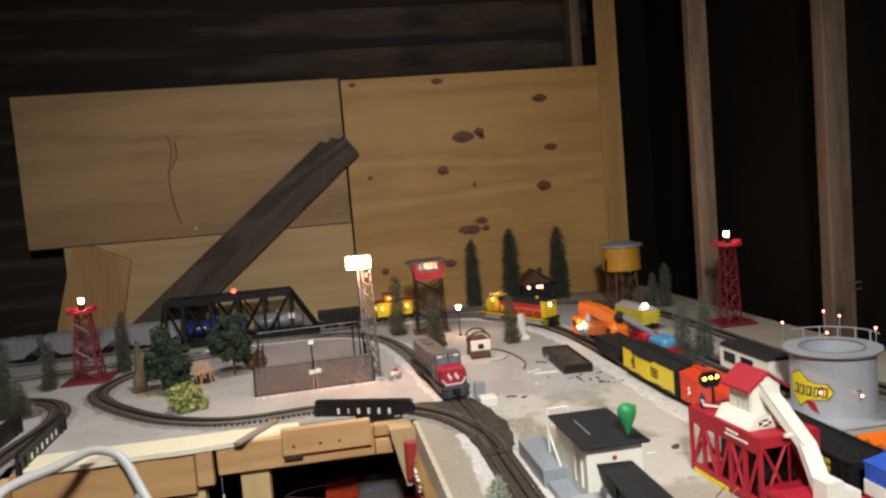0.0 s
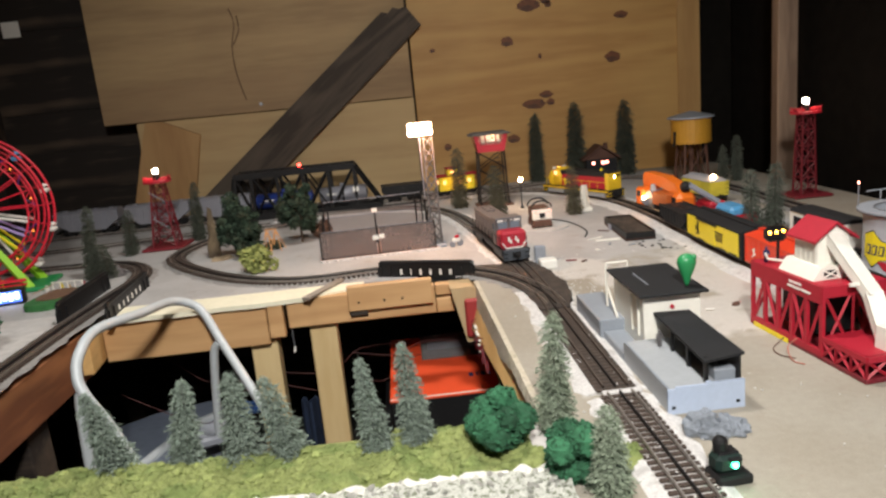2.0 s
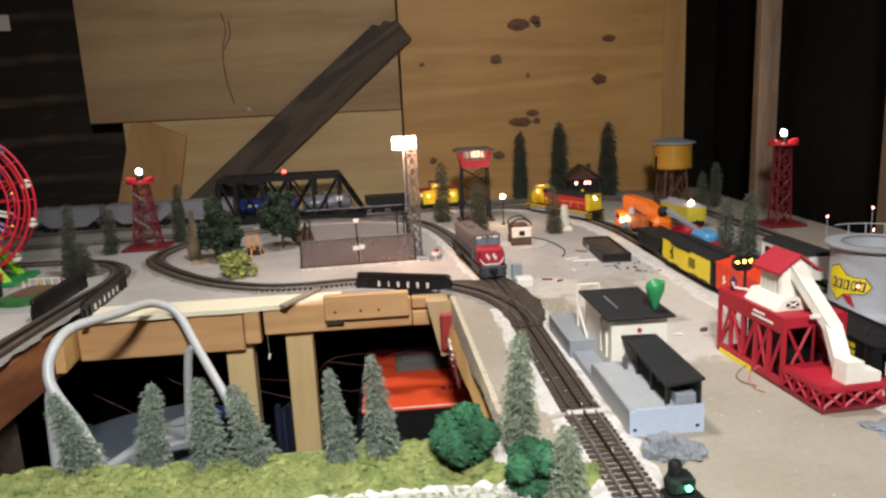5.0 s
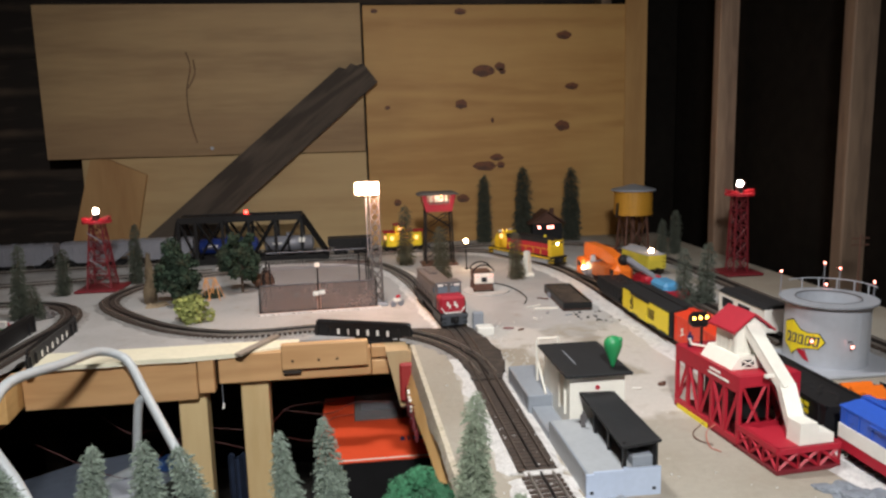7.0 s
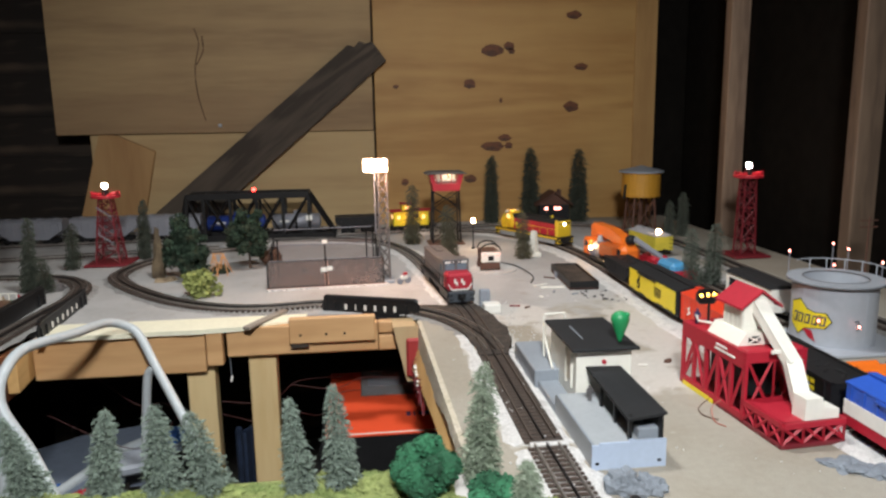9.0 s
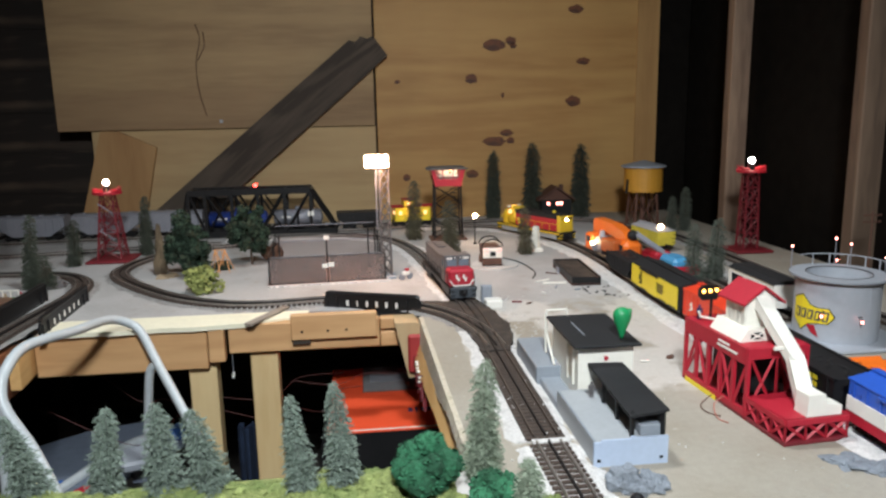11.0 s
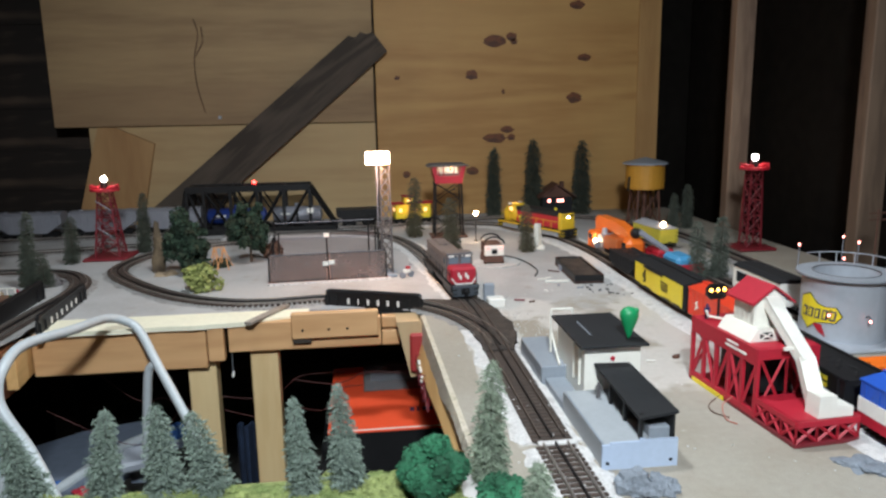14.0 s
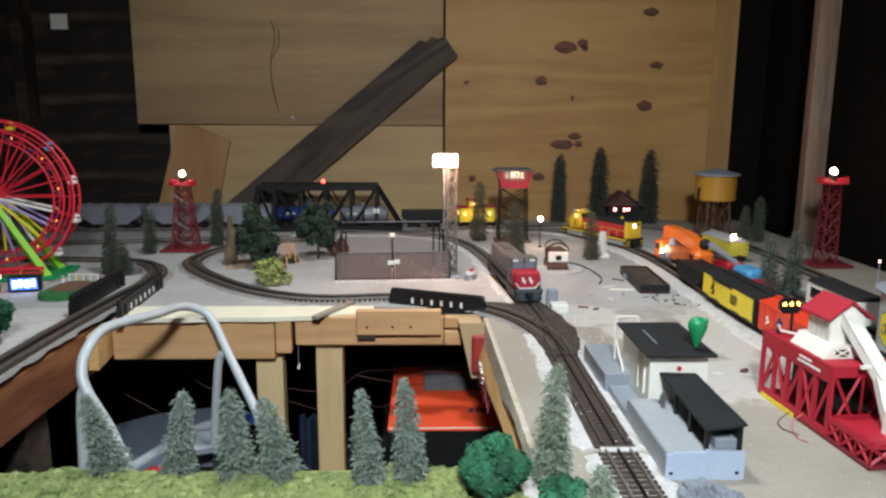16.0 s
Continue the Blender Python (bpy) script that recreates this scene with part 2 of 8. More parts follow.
def deck_surface():
    """One scenic skin over the table: grey plaster at the back, bare tan ply in front, dusty plaster patches between."""
    m = bpy.data.materials.new("plastered_tan_deck")
    m.use_nodes = True
    nt = m.node_tree
    link = nt.links.new
    b = nt.nodes["Principled BSDF"]

    def calc(op, a, c=None, d=None):
        n = nt.nodes.new("ShaderNodeMath")
        n.operation = op
        for k, v in enumerate((a, c, d)):
            if v is None:
                continue
            if isinstance(v, (int, float)):
                n.inputs[k].default_value = v
            else:
                link(v, n.inputs[k])
        return n.outputs[0]

    def cloud(scale, detail):
        n = nt.nodes.new("ShaderNodeTexNoise")
        n.inputs["Scale"].default_value, n.inputs["Detail"].default_value = scale, detail
        link(tc.outputs["Object"], n.inputs[0])
        return n.outputs[0]

    def mix(f, a, c):
        n = nt.nodes.new("ShaderNodeMixRGB")
        link(f, n.inputs[0])
        for k, v in ((1, a), (2, c)):
            if isinstance(v, tuple):
                n.inputs[k].default_value = (*v, 1)
            else:
                link(v, n.inputs[k])
        return n.outputs[0]

    def ramp(v, a, c):
        n = nt.nodes.new("ShaderNodeMapRange")
        n.interpolation_type = "SMOOTHSTEP"
        n.inputs[1].default_value, n.inputs[2].default_value = a, c
        link(v, n.inputs[0])
        return n.outputs[0]

    tc = nt.nodes.new("ShaderNodeTexCoord")
    sep = nt.nodes.new("ShaderNodeSeparateXYZ")
    link(tc.outputs["Object"], sep.inputs[0])
    x, y = sep.outputs["X"], sep.outputs["Y"]
    broad, middle, fine, grit = cloud(5, 5), cloud(26, 6), cloud(110, 6), cloud(520, 3)
    rough_edge = calc("MULTIPLY_ADD", broad, 0.42, calc("MULTIPLY", middle, 0.16))
    front = ramp(calc("SUBTRACT", calc("SUBTRACT", 1.93, y), rough_edge), 0.0, 0.07)
    near = None
    for cx, cy, rx, ry in ((0.585, 1.25, 0.085, 0.12), (0.655, 1.45, 0.060, 0.22), (0.44, 1.60, 0.085, 0.07), (0.316, 1.47, 0.012, 0.13), (0.309, 1.22, 0.014, 0.22), (0.52, 1.50, 0.06, 0.09), (0.392, 1.25, 0.014, 0.26)):
        u = calc("DIVIDE", calc("SUBTRACT", x, cx), rx)
        v = calc("DIVIDE", calc("SUBTRACT", y, cy), ry)
        d = calc("SUBTRACT", 1.0, calc("SQRT", calc("ADD", calc("MULTIPLY", u, u), calc("MULTIPLY", v, v))))
        near = d if near is None else calc("MAXIMUM", near, d)
    torn = calc("ADD", near, calc("MULTIPLY_ADD", broad, 1.5, calc("MULTIPLY", middle, 1.3)))
    patch = ramp(torn, 1.35, 1.75)
    grey = mix(ramp(broad, 0.42, 0.62), (0.425, 0.423, 0.42), (0.36, 0.354, 0.35))
    tan = mix(ramp(broad, 0.40, 0.62), (0.345, 0.318, 0.268), (0.312, 0.280, 0.228))
    front = calc("MAXIMUM", front, ramp(calc("MULTIPLY_ADD", broad, 0.10, x), 1.02, 1.08))
    base = mix(front, grey, tan)
    base = mix(calc("MULTIPLY", patch, 0.85), base, (0.55, 0.525, 0.49))
    base = mix(calc("MULTIPLY", ramp(middle, 0.60, 0.74), 0.45), base, (0.30, 0.255, 0.21))
    base = mix(calc("MULTIPLY", ramp(fine, 0.70, 0.76), 0.40), base, (0.66, 0.64, 0.61))
    hsv = nt.nodes.new("ShaderNodeHueSaturation")
    link(base, hsv.inputs["Color"])
    link(calc("ADD", calc("MULTIPLY_ADD", grit, 0.34, 0.70), calc("MULTIPLY", fine, 0.26)), hsv.inputs["Value"])
    link(hsv.outputs[0], b.inputs["Base Color"])
    b.inputs["Roughness"].default_value = 0.88
    bn = nt.nodes.new("ShaderNodeBump")
    bn.inputs["Strength"].default_value, bn.inputs["Distance"].default_value = 0.5, 0.002
    link(calc("ADD", calc("MULTIPLY", patch, 0.5), calc("MULTIPLY_ADD", grit, 0.35, fine)), bn.inputs["Height"])
    link(bn.outputs[0], b.inputs["Normal"])
    return m


DECK_TAN = deck_surface()
PLASTER = mat("torn_white_plaster", (0.62, 0.61, 0.60), 0.9, vary=0.25, scale=60, bump=0.8, bump_scale=300)
FOAM = mat("pale_foam_sheet", (0.80, 0.77, 0.60), 0.8, vary=0.08, scale=30, bump=0.2)
BALLAST = mat("white_ballast", (0.72, 0.71, 0.70), 0.95, vary=0.35, scale=120, bump=1.0, bump_scale=900, second=(0.45, 0.44, 0.43), blend=0.60)
BALLAST_DK = mat("grey_ballast", (0.30, 0.29, 0.28), 0.95, vary=0.35, scale=120, bump=1.0, bump_scale=900)
TIE = mat("brown_tie", (0.050, 0.034, 0.026), 0.8, vary=0.35, scale=150, bump=0.4)
RAIL = mat("steel_rail", (0.48, 0.45, 0.42), 0.38, 0.8, vary=0.3, scale=80)
RAIL_DULL = mat("grimy_brown_rail", (0.085, 0.066, 0.055), 0.6, 0.2, vary=0.35, scale=80)
SOOT = mat("sooty_turnout", (0.034, 0.027, 0.023), 0.85, vary=0.4, scale=90, bump=0.7, bump_scale=500, second=(0.055, 0.043, 0.034), blend=0.55)
BLACK = mat("black_plastic", (0.014, 0.014, 0.015), 0.42, vary=0.2, scale=60)
BLACK_ROOF = mat("charcoal_roof", (0.017, 0.018, 0.020), 0.7, vary=0.15, scale=40)
PALE_GLASS = mat("pale_blue_window", (0.15, 0.20, 0.245), 0.15, vary=0.05)
LOCO_PILOT = mat("blue_grey_paint", (0.055, 0.065, 0.078), 0.5, vary=0.15)
LOCO_YELLOW = mat("deep_yellow_paint", (0.68, 0.46, 0.020), 0.5, vary=0.12, scale=40)
OLIVE_YEL = mat("dull_yellow_paint", (0.55, 0.47, 0.05), 0.5, vary=0.1)
for m_ in (BLACK, BLACK_ROOF):
    m_.node_tree.nodes["Principled BSDF"].inputs["Specular IOR Level"].default_value = 0.25
WHITE = mat("white_plastic", (0.80, 0.79, 0.74), 0.45, vary=0.04, scale=30)
CREAM = mat("cream_plastic", (0.80, 0.785, 0.71), 0.45, vary=0.05, scale=30)
GREY = mat("grey_plastic", (0.25, 0.28, 0.32), 0.5, vary=0.08, scale=40)
FRONT_BLUE = mat("pale_blue_grey_plastic", (0.42, 0.50, 0.64), 0.5, vary=0.06, scale=40)
GREY_LT = mat("light_grey_plastic", (0.28, 0.305, 0.35), 0.5, vary=0.06, scale=40)
TANKG = mat("silver_grey_paint", (0.43, 0.46, 0.51), 0.38, 0.15, vary=0.06, scale=25)
RIM_GREY = mat("matt_grey_rim", (0.30, 0.325, 0.365), 0.6, vary=0.08, scale=40)
SILVER = mat("weathered_silver", (0.26, 0.27, 0.31), 0.45, 0.2, vary=0.15, scale=50)
RED = mat("bright_red_plastic", (0.40, 0.012, 0.030), 0.55, vary=0.08, scale=30)
RED_DK = mat("dark_red_plastic", (0.16, 0.012, 0.02), 0.5, vary=0.2, scale=60)
RED_OR = mat("red_orange_plastic", (0.72, 0.055, 0.02), 0.42, vary=0.06, scale=40)
ORANGE = mat("orange_plastic", (0.75, 0.16, 0.015), 0.42, vary=0.08, scale=40)
YELLOW = mat("yellow_paint", (0.76, 0.62, 0.025), 0.42, vary=0.07, scale=40)
BLUE = mat("blue_paint", (0.03, 0.10, 0.50), 0.4, vary=0.08, scale=40)
NAVY = mat("navy_ink", (0.02, 0.025, 0.10), 0.5, vary=0.05)
SKY_BLUE = mat("sky_blue_plastic", (0.08, 0.30, 0.55), 0.45, vary=0.1)
LOCO_GREY = mat("dark_grey_paint", (0.115, 0.108, 0.11), 0.45, vary=0.15, scale=60)
BROWN = mat("rust_brown", (0.10, 0.045, 0.03), 0.7, vary=0.3, scale=70)
DIRT = mat("brown_load", (0.16, 0.085, 0.05), 0.9, vary=0.4, scale=150, bump=0.8)
GOLD = mat("ochre_tank", (0.50, 0.26, 0.03), 0.45, vary=0.1, scale=30)
GREEN = mat("bright_green_plastic", (0.02, 0.25, 0.085), 0.4, vary=0.06)
LIME = mat("lime_plastic", (0.28, 0.62, 0.03), 0.4, vary=0.06)
PURPLE = mat("lilac_plastic", (0.40, 0.30, 0.62), 0.4, vary=0.06)
PIPE = mat("grey_enamel_pipe", (0.49, 0.535, 0.56), 0.42, 0.05, vary=0.08, scale=30)
GLASS_DK = mat("dark_window", (0.02, 0.022, 0.026), 0.12, vary=0.05)
MESHG = mat("chain_link_mesh", (0.165, 0.128, 0.118), 0.8, vary=0.30, scale=30, alpha=0.66)
MESH_FAINT = mat("faint_mesh", (0.20, 0.115, 0.10), 0.8, vary=0.25, scale=200, alpha=0.14)
COURT = mat("court_floor", (0.40, 0.245, 0.205), 0.85, vary=0.12, scale=20)
PINE_GREEN = mat("sage_needles", (0.195, 0.245, 0.205), 0.95, vary=0.2, scale=90, island=0.40)
PINE_LIGHT = mat("pale_sage_needles", (0.235, 0.285, 0.210), 0.95, vary=0.2, scale=90, island=0.35)
PINE_TAN = mat("olive_brown_needles", (0.105, 0.100, 0.065), 0.95, vary=0.2, scale=90, island=0.35)
PINE_MID = mat("dull_olive_needles", (0.105, 0.122, 0.098), 0.95, vary=0.2, scale=90, island=0.4)
PINE_DARK = mat("dark_needles", (0.073, 0.084, 0.063), 0.9, vary=0.3, scale=90, island=0.35)
LEAF_DEEP = mat("deep_green_foam", (0.024, 0.108, 0.052), 0.95, vary=0.25, scale=90, island=0.45)
LEAF_OLIVE = mat("olive_foam", (0.022, 0.043, 0.025), 0.95, vary=0.3, scale=60, island=0.4, second=(0.034, 0.038, 0.022), blend=0.60)
LEAF_YEL = mat("yellow_green_foam", (0.27, 0.30, 0.095), 0.95, vary=0.25, scale=90, island=0.35)
GRASS = mat("lime_turf_foam", (0.27, 0.315, 0.11), 0.95, vary=0.32, scale=60, island=0.22, bump=0.8, bump_scale=700, second=(0.165, 0.215, 0.07), blend=0.55)
BARK = mat("bark", (0.07, 0.045, 0.03), 0.9, vary=0.3, scale=120)
ROCK = mat("grey_rock", (0.20, 0.225, 0.26), 0.8, vary=0.3, scale=60, bump=1.0, bump_scale=160)
ROCK_WHITE = mat("plaster_rock", (0.74, 0.73, 0.68), 0.85, vary=0.3, scale=60, bump=1.0, bump_scale=160, second=(0.48, 0.48, 0.43), blend=0.60)
ROCK_SPECK = mat("speckled_plaster_rock", (0.56, 0.57, 0.52), 0.9, vary=0.5, scale=420, bump=1.0, bump_scale=500, second=(0.14, 0.155, 0.11), blend=0.56)
TAN_ROCK = mat("tan_rock", (0.34, 0.26, 0.17), 0.9, vary=0.2, scale=60, bump=1.0, bump_scale=160)
CHAIR_GREY = mat("slate_seat", (0.16, 0.19, 0.25), 0.55, vary=0.15, scale=15)
PLATFORM = mat("dock_grey_plastic", (0.34, 0.365, 0.39), 0.5, vary=0.08, scale=40)
LID = mat("orange_card", (0.80, 0.088, 0.028), 0.5, vary=0.05, scale=20)
PINK_WIRE = mat("faded_red_wire", (0.45, 0.15, 0.11), 0.5)
WIRE_DK = mat("dull_red_wire", (0.09, 0.02, 0.018), 0.6)
POUCH = mat("dull_red_vinyl", (0.33, 0.030, 0.030), 0.6, vary=0.12, scale=40)
RAG = mat("bright_blue_rag", (0.03, 0.10, 0.32), 0.9, vary=0.3, scale=60)
LAMP_WARM = glow("warm_bulb", (1.0, 0.62, 0.32), 60)
LAMP_WHITE = glow("white_bulb", (1.0, 0.86, 0.72), 45)
LAMP_RED = glow("red_bulb", (1.0, 0.04, 0.03), 14)
LAMP_PINK = glow("pale_red_bulb", (1.0, 0.30, 0.24), 8)
LAMP_GREEN = glow("green_bulb", (0.05, 1.0, 0.45), 14)
LAMP_AMBER = glow("amber_bulb", (1.0, 0.42, 0.06), 14)
LAMP_WINDOW = glow("lit_caboose_window", (1.0, 0.52, 0.20), 1.8)
# Red raised so that the colour carries the wheel's lit look.
WHEEL_RED = mat("lit_scarlet_plastic", (0.70, 0.022, 0.050), 0.35, vary=0.08, scale=30)
WHEEL_PURPLE = mat("purple_plastic", (0.16, 0.03, 0.22), 0.4, vary=0.1)
WHEEL_GLINT = glow("orange_rim_glint", (1.0, 0.30, 0.05), 1.5)
SCREEN = glow("led_screen", (0.10, 0.22, 1.0), 1.6)
SCREEN_ON = glow("led_bars", (0.75, 0.85, 1.0), 4)

# ---- setting ----
solid("floor", boxes(((-0.5, 0.5, -0.03), (5.2, 5.6, 0.06))), CONCRETE, "dark bare floor under the layout table", "floor", "structure")
solid("ceiling", boxes(((-0.5, 0.5, 2.66), (5.2, 5.6, 0.1))), DARK_WOOD, "dark board ceiling over the layout", "ceiling", "structure")
solid("wall_south", boxes(((-0.5, -2.2, 1.3), (5.2, 0.1, 2.62))), DARK_WOOD, "dark board wall behind the camera", "wall", "structure")
solid("wall_west", boxes(((-2.9, 0.5, 1.3), (0.1, 5.3, 2.62))), DARK_WOOD, "dark board wall beside the layout", "wall", "structure")
solid("wall_east", boxes(((1.47, 0.4, 1.3), (0.1, 5.2, 2.62))), TAR, "black sheathing behind bare wall studs", "wall", "structure")
north = thing("wall_north", "dark old barn boards laid horizontally", "wall", 0, 3.05, 0, kind="structure")
part("backing", boxes(((-0.7, 0.03, 1.3), (4.4, 0.05, 2.6))), TAR, north)
plank_mesh = mesh_of("board", box(BM(), (0, 0, 0), (4.2, 0.022, 0.1452), 0.0006), DARK_WOOD)
for k in range(18):
    ob = new("board", plank_mesh)
    ob.parent = north
    ob.matrix_basis = pose(-0.90 + 0.04 * math.sin(k * 5.1), -0.008 + 0.003 * math.sin(k * 3.3), 0.075 + 0.1455 * k)
for y, dx in ((2.41, -0.020), (1.812, -0.012), (1.25, 0.0), (0.65, 0.0)):
    solid("wall_stud", box(BM(), (0, 0, 1.3), (0.062, 0.040, 2.6), 0.003), STUD_LIT if y > 2 else STUD_WOOD, "bare rough-sawn upright wall stud", "wall stud",
          "structure", "bare wall studs", pose(1.325 + dx, y, 0))
solid("wall_stud", box(BM(), (0, 0, 1.3), (0.040, 0.088, 2.6), 0.003), STUD_WOOD, "bare upright stud behind the plywood panel", "wall stud",
      "structure", "bare wall studs", pose(1.10, 2.96, 0))
solid("wall_stud", box(BM(), (0, 0, 1.3), (0.040, 0.088, 2.6), 0.003), DARK_WOOD, "dark upright stud behind the panels", "wall stud",
      "structure", "bare wall studs", pose(-1.33, 2.98, 0))

solid("wall_stud", box(BM(), (0, 0, 1.3), (0.084, 0.008, 2.6), 0.002), PLY_POST, "orange-brown upright post over the plywood edge", "wall stud",
      "structure", "bare wall studs", pose(1.205, 2.8890, 0))
panel = thing("plywood_panel", "knotty golden pine plywood sheet nailed to the wall", "wall panel", 0.722, 2.9, 0.88, kind="structure")
part("sheet", box(BM(), (0, 0, 0.4375), (1.046, 0.014, 0.875), 0.002), PLY, panel)


def knot(x, z, w, h, parent, rz=0):
    """A dark oval knot, a hair proud of the sheet, with a ragged edge."""
    bm = BM()
    rnd = random.Random(int(x * 1000) + int(z * 7000))
    n = 18
    ring = [(w / 2 * (1 + rnd.uniform(-0.16, 0.16)) * math.cos(2 * math.pi * k / n), h / 2 * (1 + rnd.uniform(-0.16, 0.16)) * math.sin(2 * math.pi * k / n)) for k in range(n)]
    prism(bm, ring, -0.0012, 0.0, "y")
    ob = part("knot", bm, KNOT, parent)
    ob.matrix_basis = pose(x - 0.722, -0.0071, z - 0.88, 0, rz, 0)


for x, z, w, h in ((0.630, 1.523, 0.085, 0.040), (0.690, 1.537, 0.04, 0.03), (0.700, 1.52, 0.025, 0.02), (0.929, 1.646, 0.055, 0.03), (0.925, 1.32, 0.055, 0.038),
                   (0.628, 1.178, 0.085, 0.036), (0.675, 1.208, 0.05, 0.025), (0.690, 1.180, 0.03, 0.025), (0.545, 1.404, 0.045, 0.034), (0.275, 1.398, 0.02, 0.014),
                   (0.548, 1.731, 0.045, 0.022), (0.544, 1.060, 0.045, 0.03), (0.961, 1.463, 0.052, 0.026), (0.24, 1.735, 0.025, 0.016),
                   (0.30, 1.052, 0.03, 0.025), (0.66, 1.345, 0.012, 0.018)):
    knot(x, z, w, h, panel)

solid("weathered_panel", box(BM(), (-0.354, 2.886, 1.503), (1.090, 0.012, 0.515), 0.002), PLY_GREY,
      "weathered greyish plywood sheet on the wall", "wall panel", "structure")
crack = BM()
tube(crack, smooth_path([(-0.412, 2.8798, 1.60), (-0.40, 2.8798, 1.55), (-0.418, 2.8798, 1.47), (-0.415, 2.8798, 1.38), (-0.395, 2.8798, 1.29)], 4), 0.0026, 5)
tube(crack, smooth_path([(-0.388, 2.8798, 1.575), (-0.386, 2.8798, 1.53), (-0.400, 2.8798, 1.50), (-0.412, 2.8798, 1.48)], 4), 0.0030, 5)
solid("crack", crack, CRACK, "long dark split in the weathered sheet", "wall panel", "structure")
solid("pale_panel", box(BM(), (-0.30, 2.898, 1.062), (0.985, 0.012, 0.362), 0.002), PLY_PALE, "pale lower plywood sheet on the wall", "wall panel", "structure")
bm = BM()
prism(bm, [(-0.757, 1.2445), (-0.698, 1.2425), (-0.574, 1.185), (-0.634, 0.92), (-0.852, 0.92)], 2.872, 2.888, "y")
solid("offcut_panel", bm, PLY_BROWN, "brown crooked plywood offcut leaning on the wall", "wall panel", "structure")
bm = BM()
lean = radians(40)
edge_pts = ((0.109, 1.540), (0.131, 1.534), (0.150, 1.552), (0.172, 1.545), (0.194, 1.553), (0.242, 1.487), (0.10, 1.366), (-0.302, 1.032), (-0.39, 0.94), (-0.62, 0.94))
prism(bm, [(x * math.cos(lean) + z * math.sin(lean), z * math.cos(lean) - x * math.sin(lean)) for x, z in edge_pts], 2.850, 2.872, "y")
solid("diagonal_brace", bm, GREY_WOOD, "dark grey weathered board braced diagonally across the panels", "brace", "structure", m=pose(0, 0, 0, 0, -40, 0))
nail = BM()
rod(nail, (-0.346, 2.879, 1.271), (-0.346, 2.868, 1.271), 0.006, seg=10)
solid("nail_head", nail, TANKG, "shiny round nail head in the panel", "nail", "structure")
solid("switch_plate", box(BM(), (-1.215, 3.028, 1.612), (0.062, 0.006, 0.055), 0.002), WHITE, "small white square plate on dark boards", "plate", "structure")

# the layout's table
table = thing("layout_table", "timber layout table with plastered scenic top and a well", "table", 0, 0, 0)
part("deck_back", boxes(((-0.355, 2.275, T - 0.011), (3.29, 1.23, 0.022))), DECK_TAN, table, "grey plastered scenic deck")
part("deck_right", boxes(((0.7675, 0.93, T - 0.011), (1.045, 1.46, 0.022))), DECK_TAN, table, "tan stained plywood deck")
part("deck_left", boxes(((-1.26, 1.0, T - 0.011), (1.48, 1.32, 0.022))), DECK, table, "grey plastered scenic deck")
part("deck_front", boxes(((-0.1375, 0.70, T - 0.011), (0.765, 0.53, 0.022))), DECK, table)
bm = BM()
prism(bm, [(-0.46, 1.572), (-0.38, 1.577), (-0.33, 1.574), (-0.25, 1.581), (-0.19, 1.578), (-0.10, 1.587), (0.02, 1.62), (0.02, 1.661), (-0.46, 1.661)], T - 0.006, T + 0.003, "z")
part("foam_edge", bm, FOAM, table, "pale yellow foam sheet edge")
part("skirt_board", box(BM(), (-0.325, 1.600, 0.855), (0.312, 0.020, 0.080), 0.002), PINE_X, table)
part("skirt_block", box(BM(), (-0.151, 1.597, 0.865), (0.030, 0.024, 0.074), 0.002), PINE_X, table)
part("skirt_board", box(BM(), (0.0155, 1.602, 0.8705), (0.289, 0.020, 0.057), 0.002), PINE_X, table)
part("skirt_rail", box(BM(), (0.0285, 1.606, 0.852), (0.263, 0.018, 0.024), 0.002), PINE_Y, table)
part("end_block", box(BM(), (0.1785, 1.606, 0.8865), (0.034, 0.020, 0.023), 0.002), PINE_X, table)
part("end_block", box(BM(), (0.1785, 1.606, 0.8550), (0.034, 0.020, 0.030), 0.002), PINE_X, table)
# Dark block standing in for the shadow below the cleat's notch.
part("notch_shade", box(BM(), (0.010, 1.585, 0.8615), (0.034, 0.012, 0.009), 0.001), GREY_WOOD, table)
part("cleat", box(BM(), (0.073, 1.583, 0.892), (0.164, 0.016, 0.050), 0.002), PINE_X, table, "short pine cleat with bolt holes")
for x in (0.012, 0.061, 0.096):
    part("bolt_hole", rod(BM(), (x, 1.577, 0.884), (x, 1.5746, 0.884), 0.0026), BLACK, table)
part("stick", box(BM(), (-0.056, 1.620, 0.907), (0.132, 0.015, 0.006), 0.001, 63), STICK, table, "grey weathered stick")
for x in (-0.186, -0.067):
    part("leg", box(BM(), (x, 1.632, 0.42), (0.053, 0.038, 0.84), 0.002), PINE_Z, table)
part("leg", box(BM(), (-0.540, 1.365, 0.43), (0.05, 0.07, 0.86), 0.002), DARK_WOOD, table)
for x, y in ((-0.9, 2.7), (0.296, 1.645), (0.27, 0.5), (1.2, 0.5), (1.2, 2.7), (-1.8, 2.7), (-1.8, 0.6), (-0.55, 0.6)):
    part("leg", box(BM(), (x, y, 0.42), (0.06, 0.06, 0.84), 0.002), DARK_WOOD, table)
part("fascia", box(BM(), (-0.511, 1.08, 0.845), (0.018, 1.04, 0.088), 0.002), RED_WOOD, table, "reddish brown stained fascia")


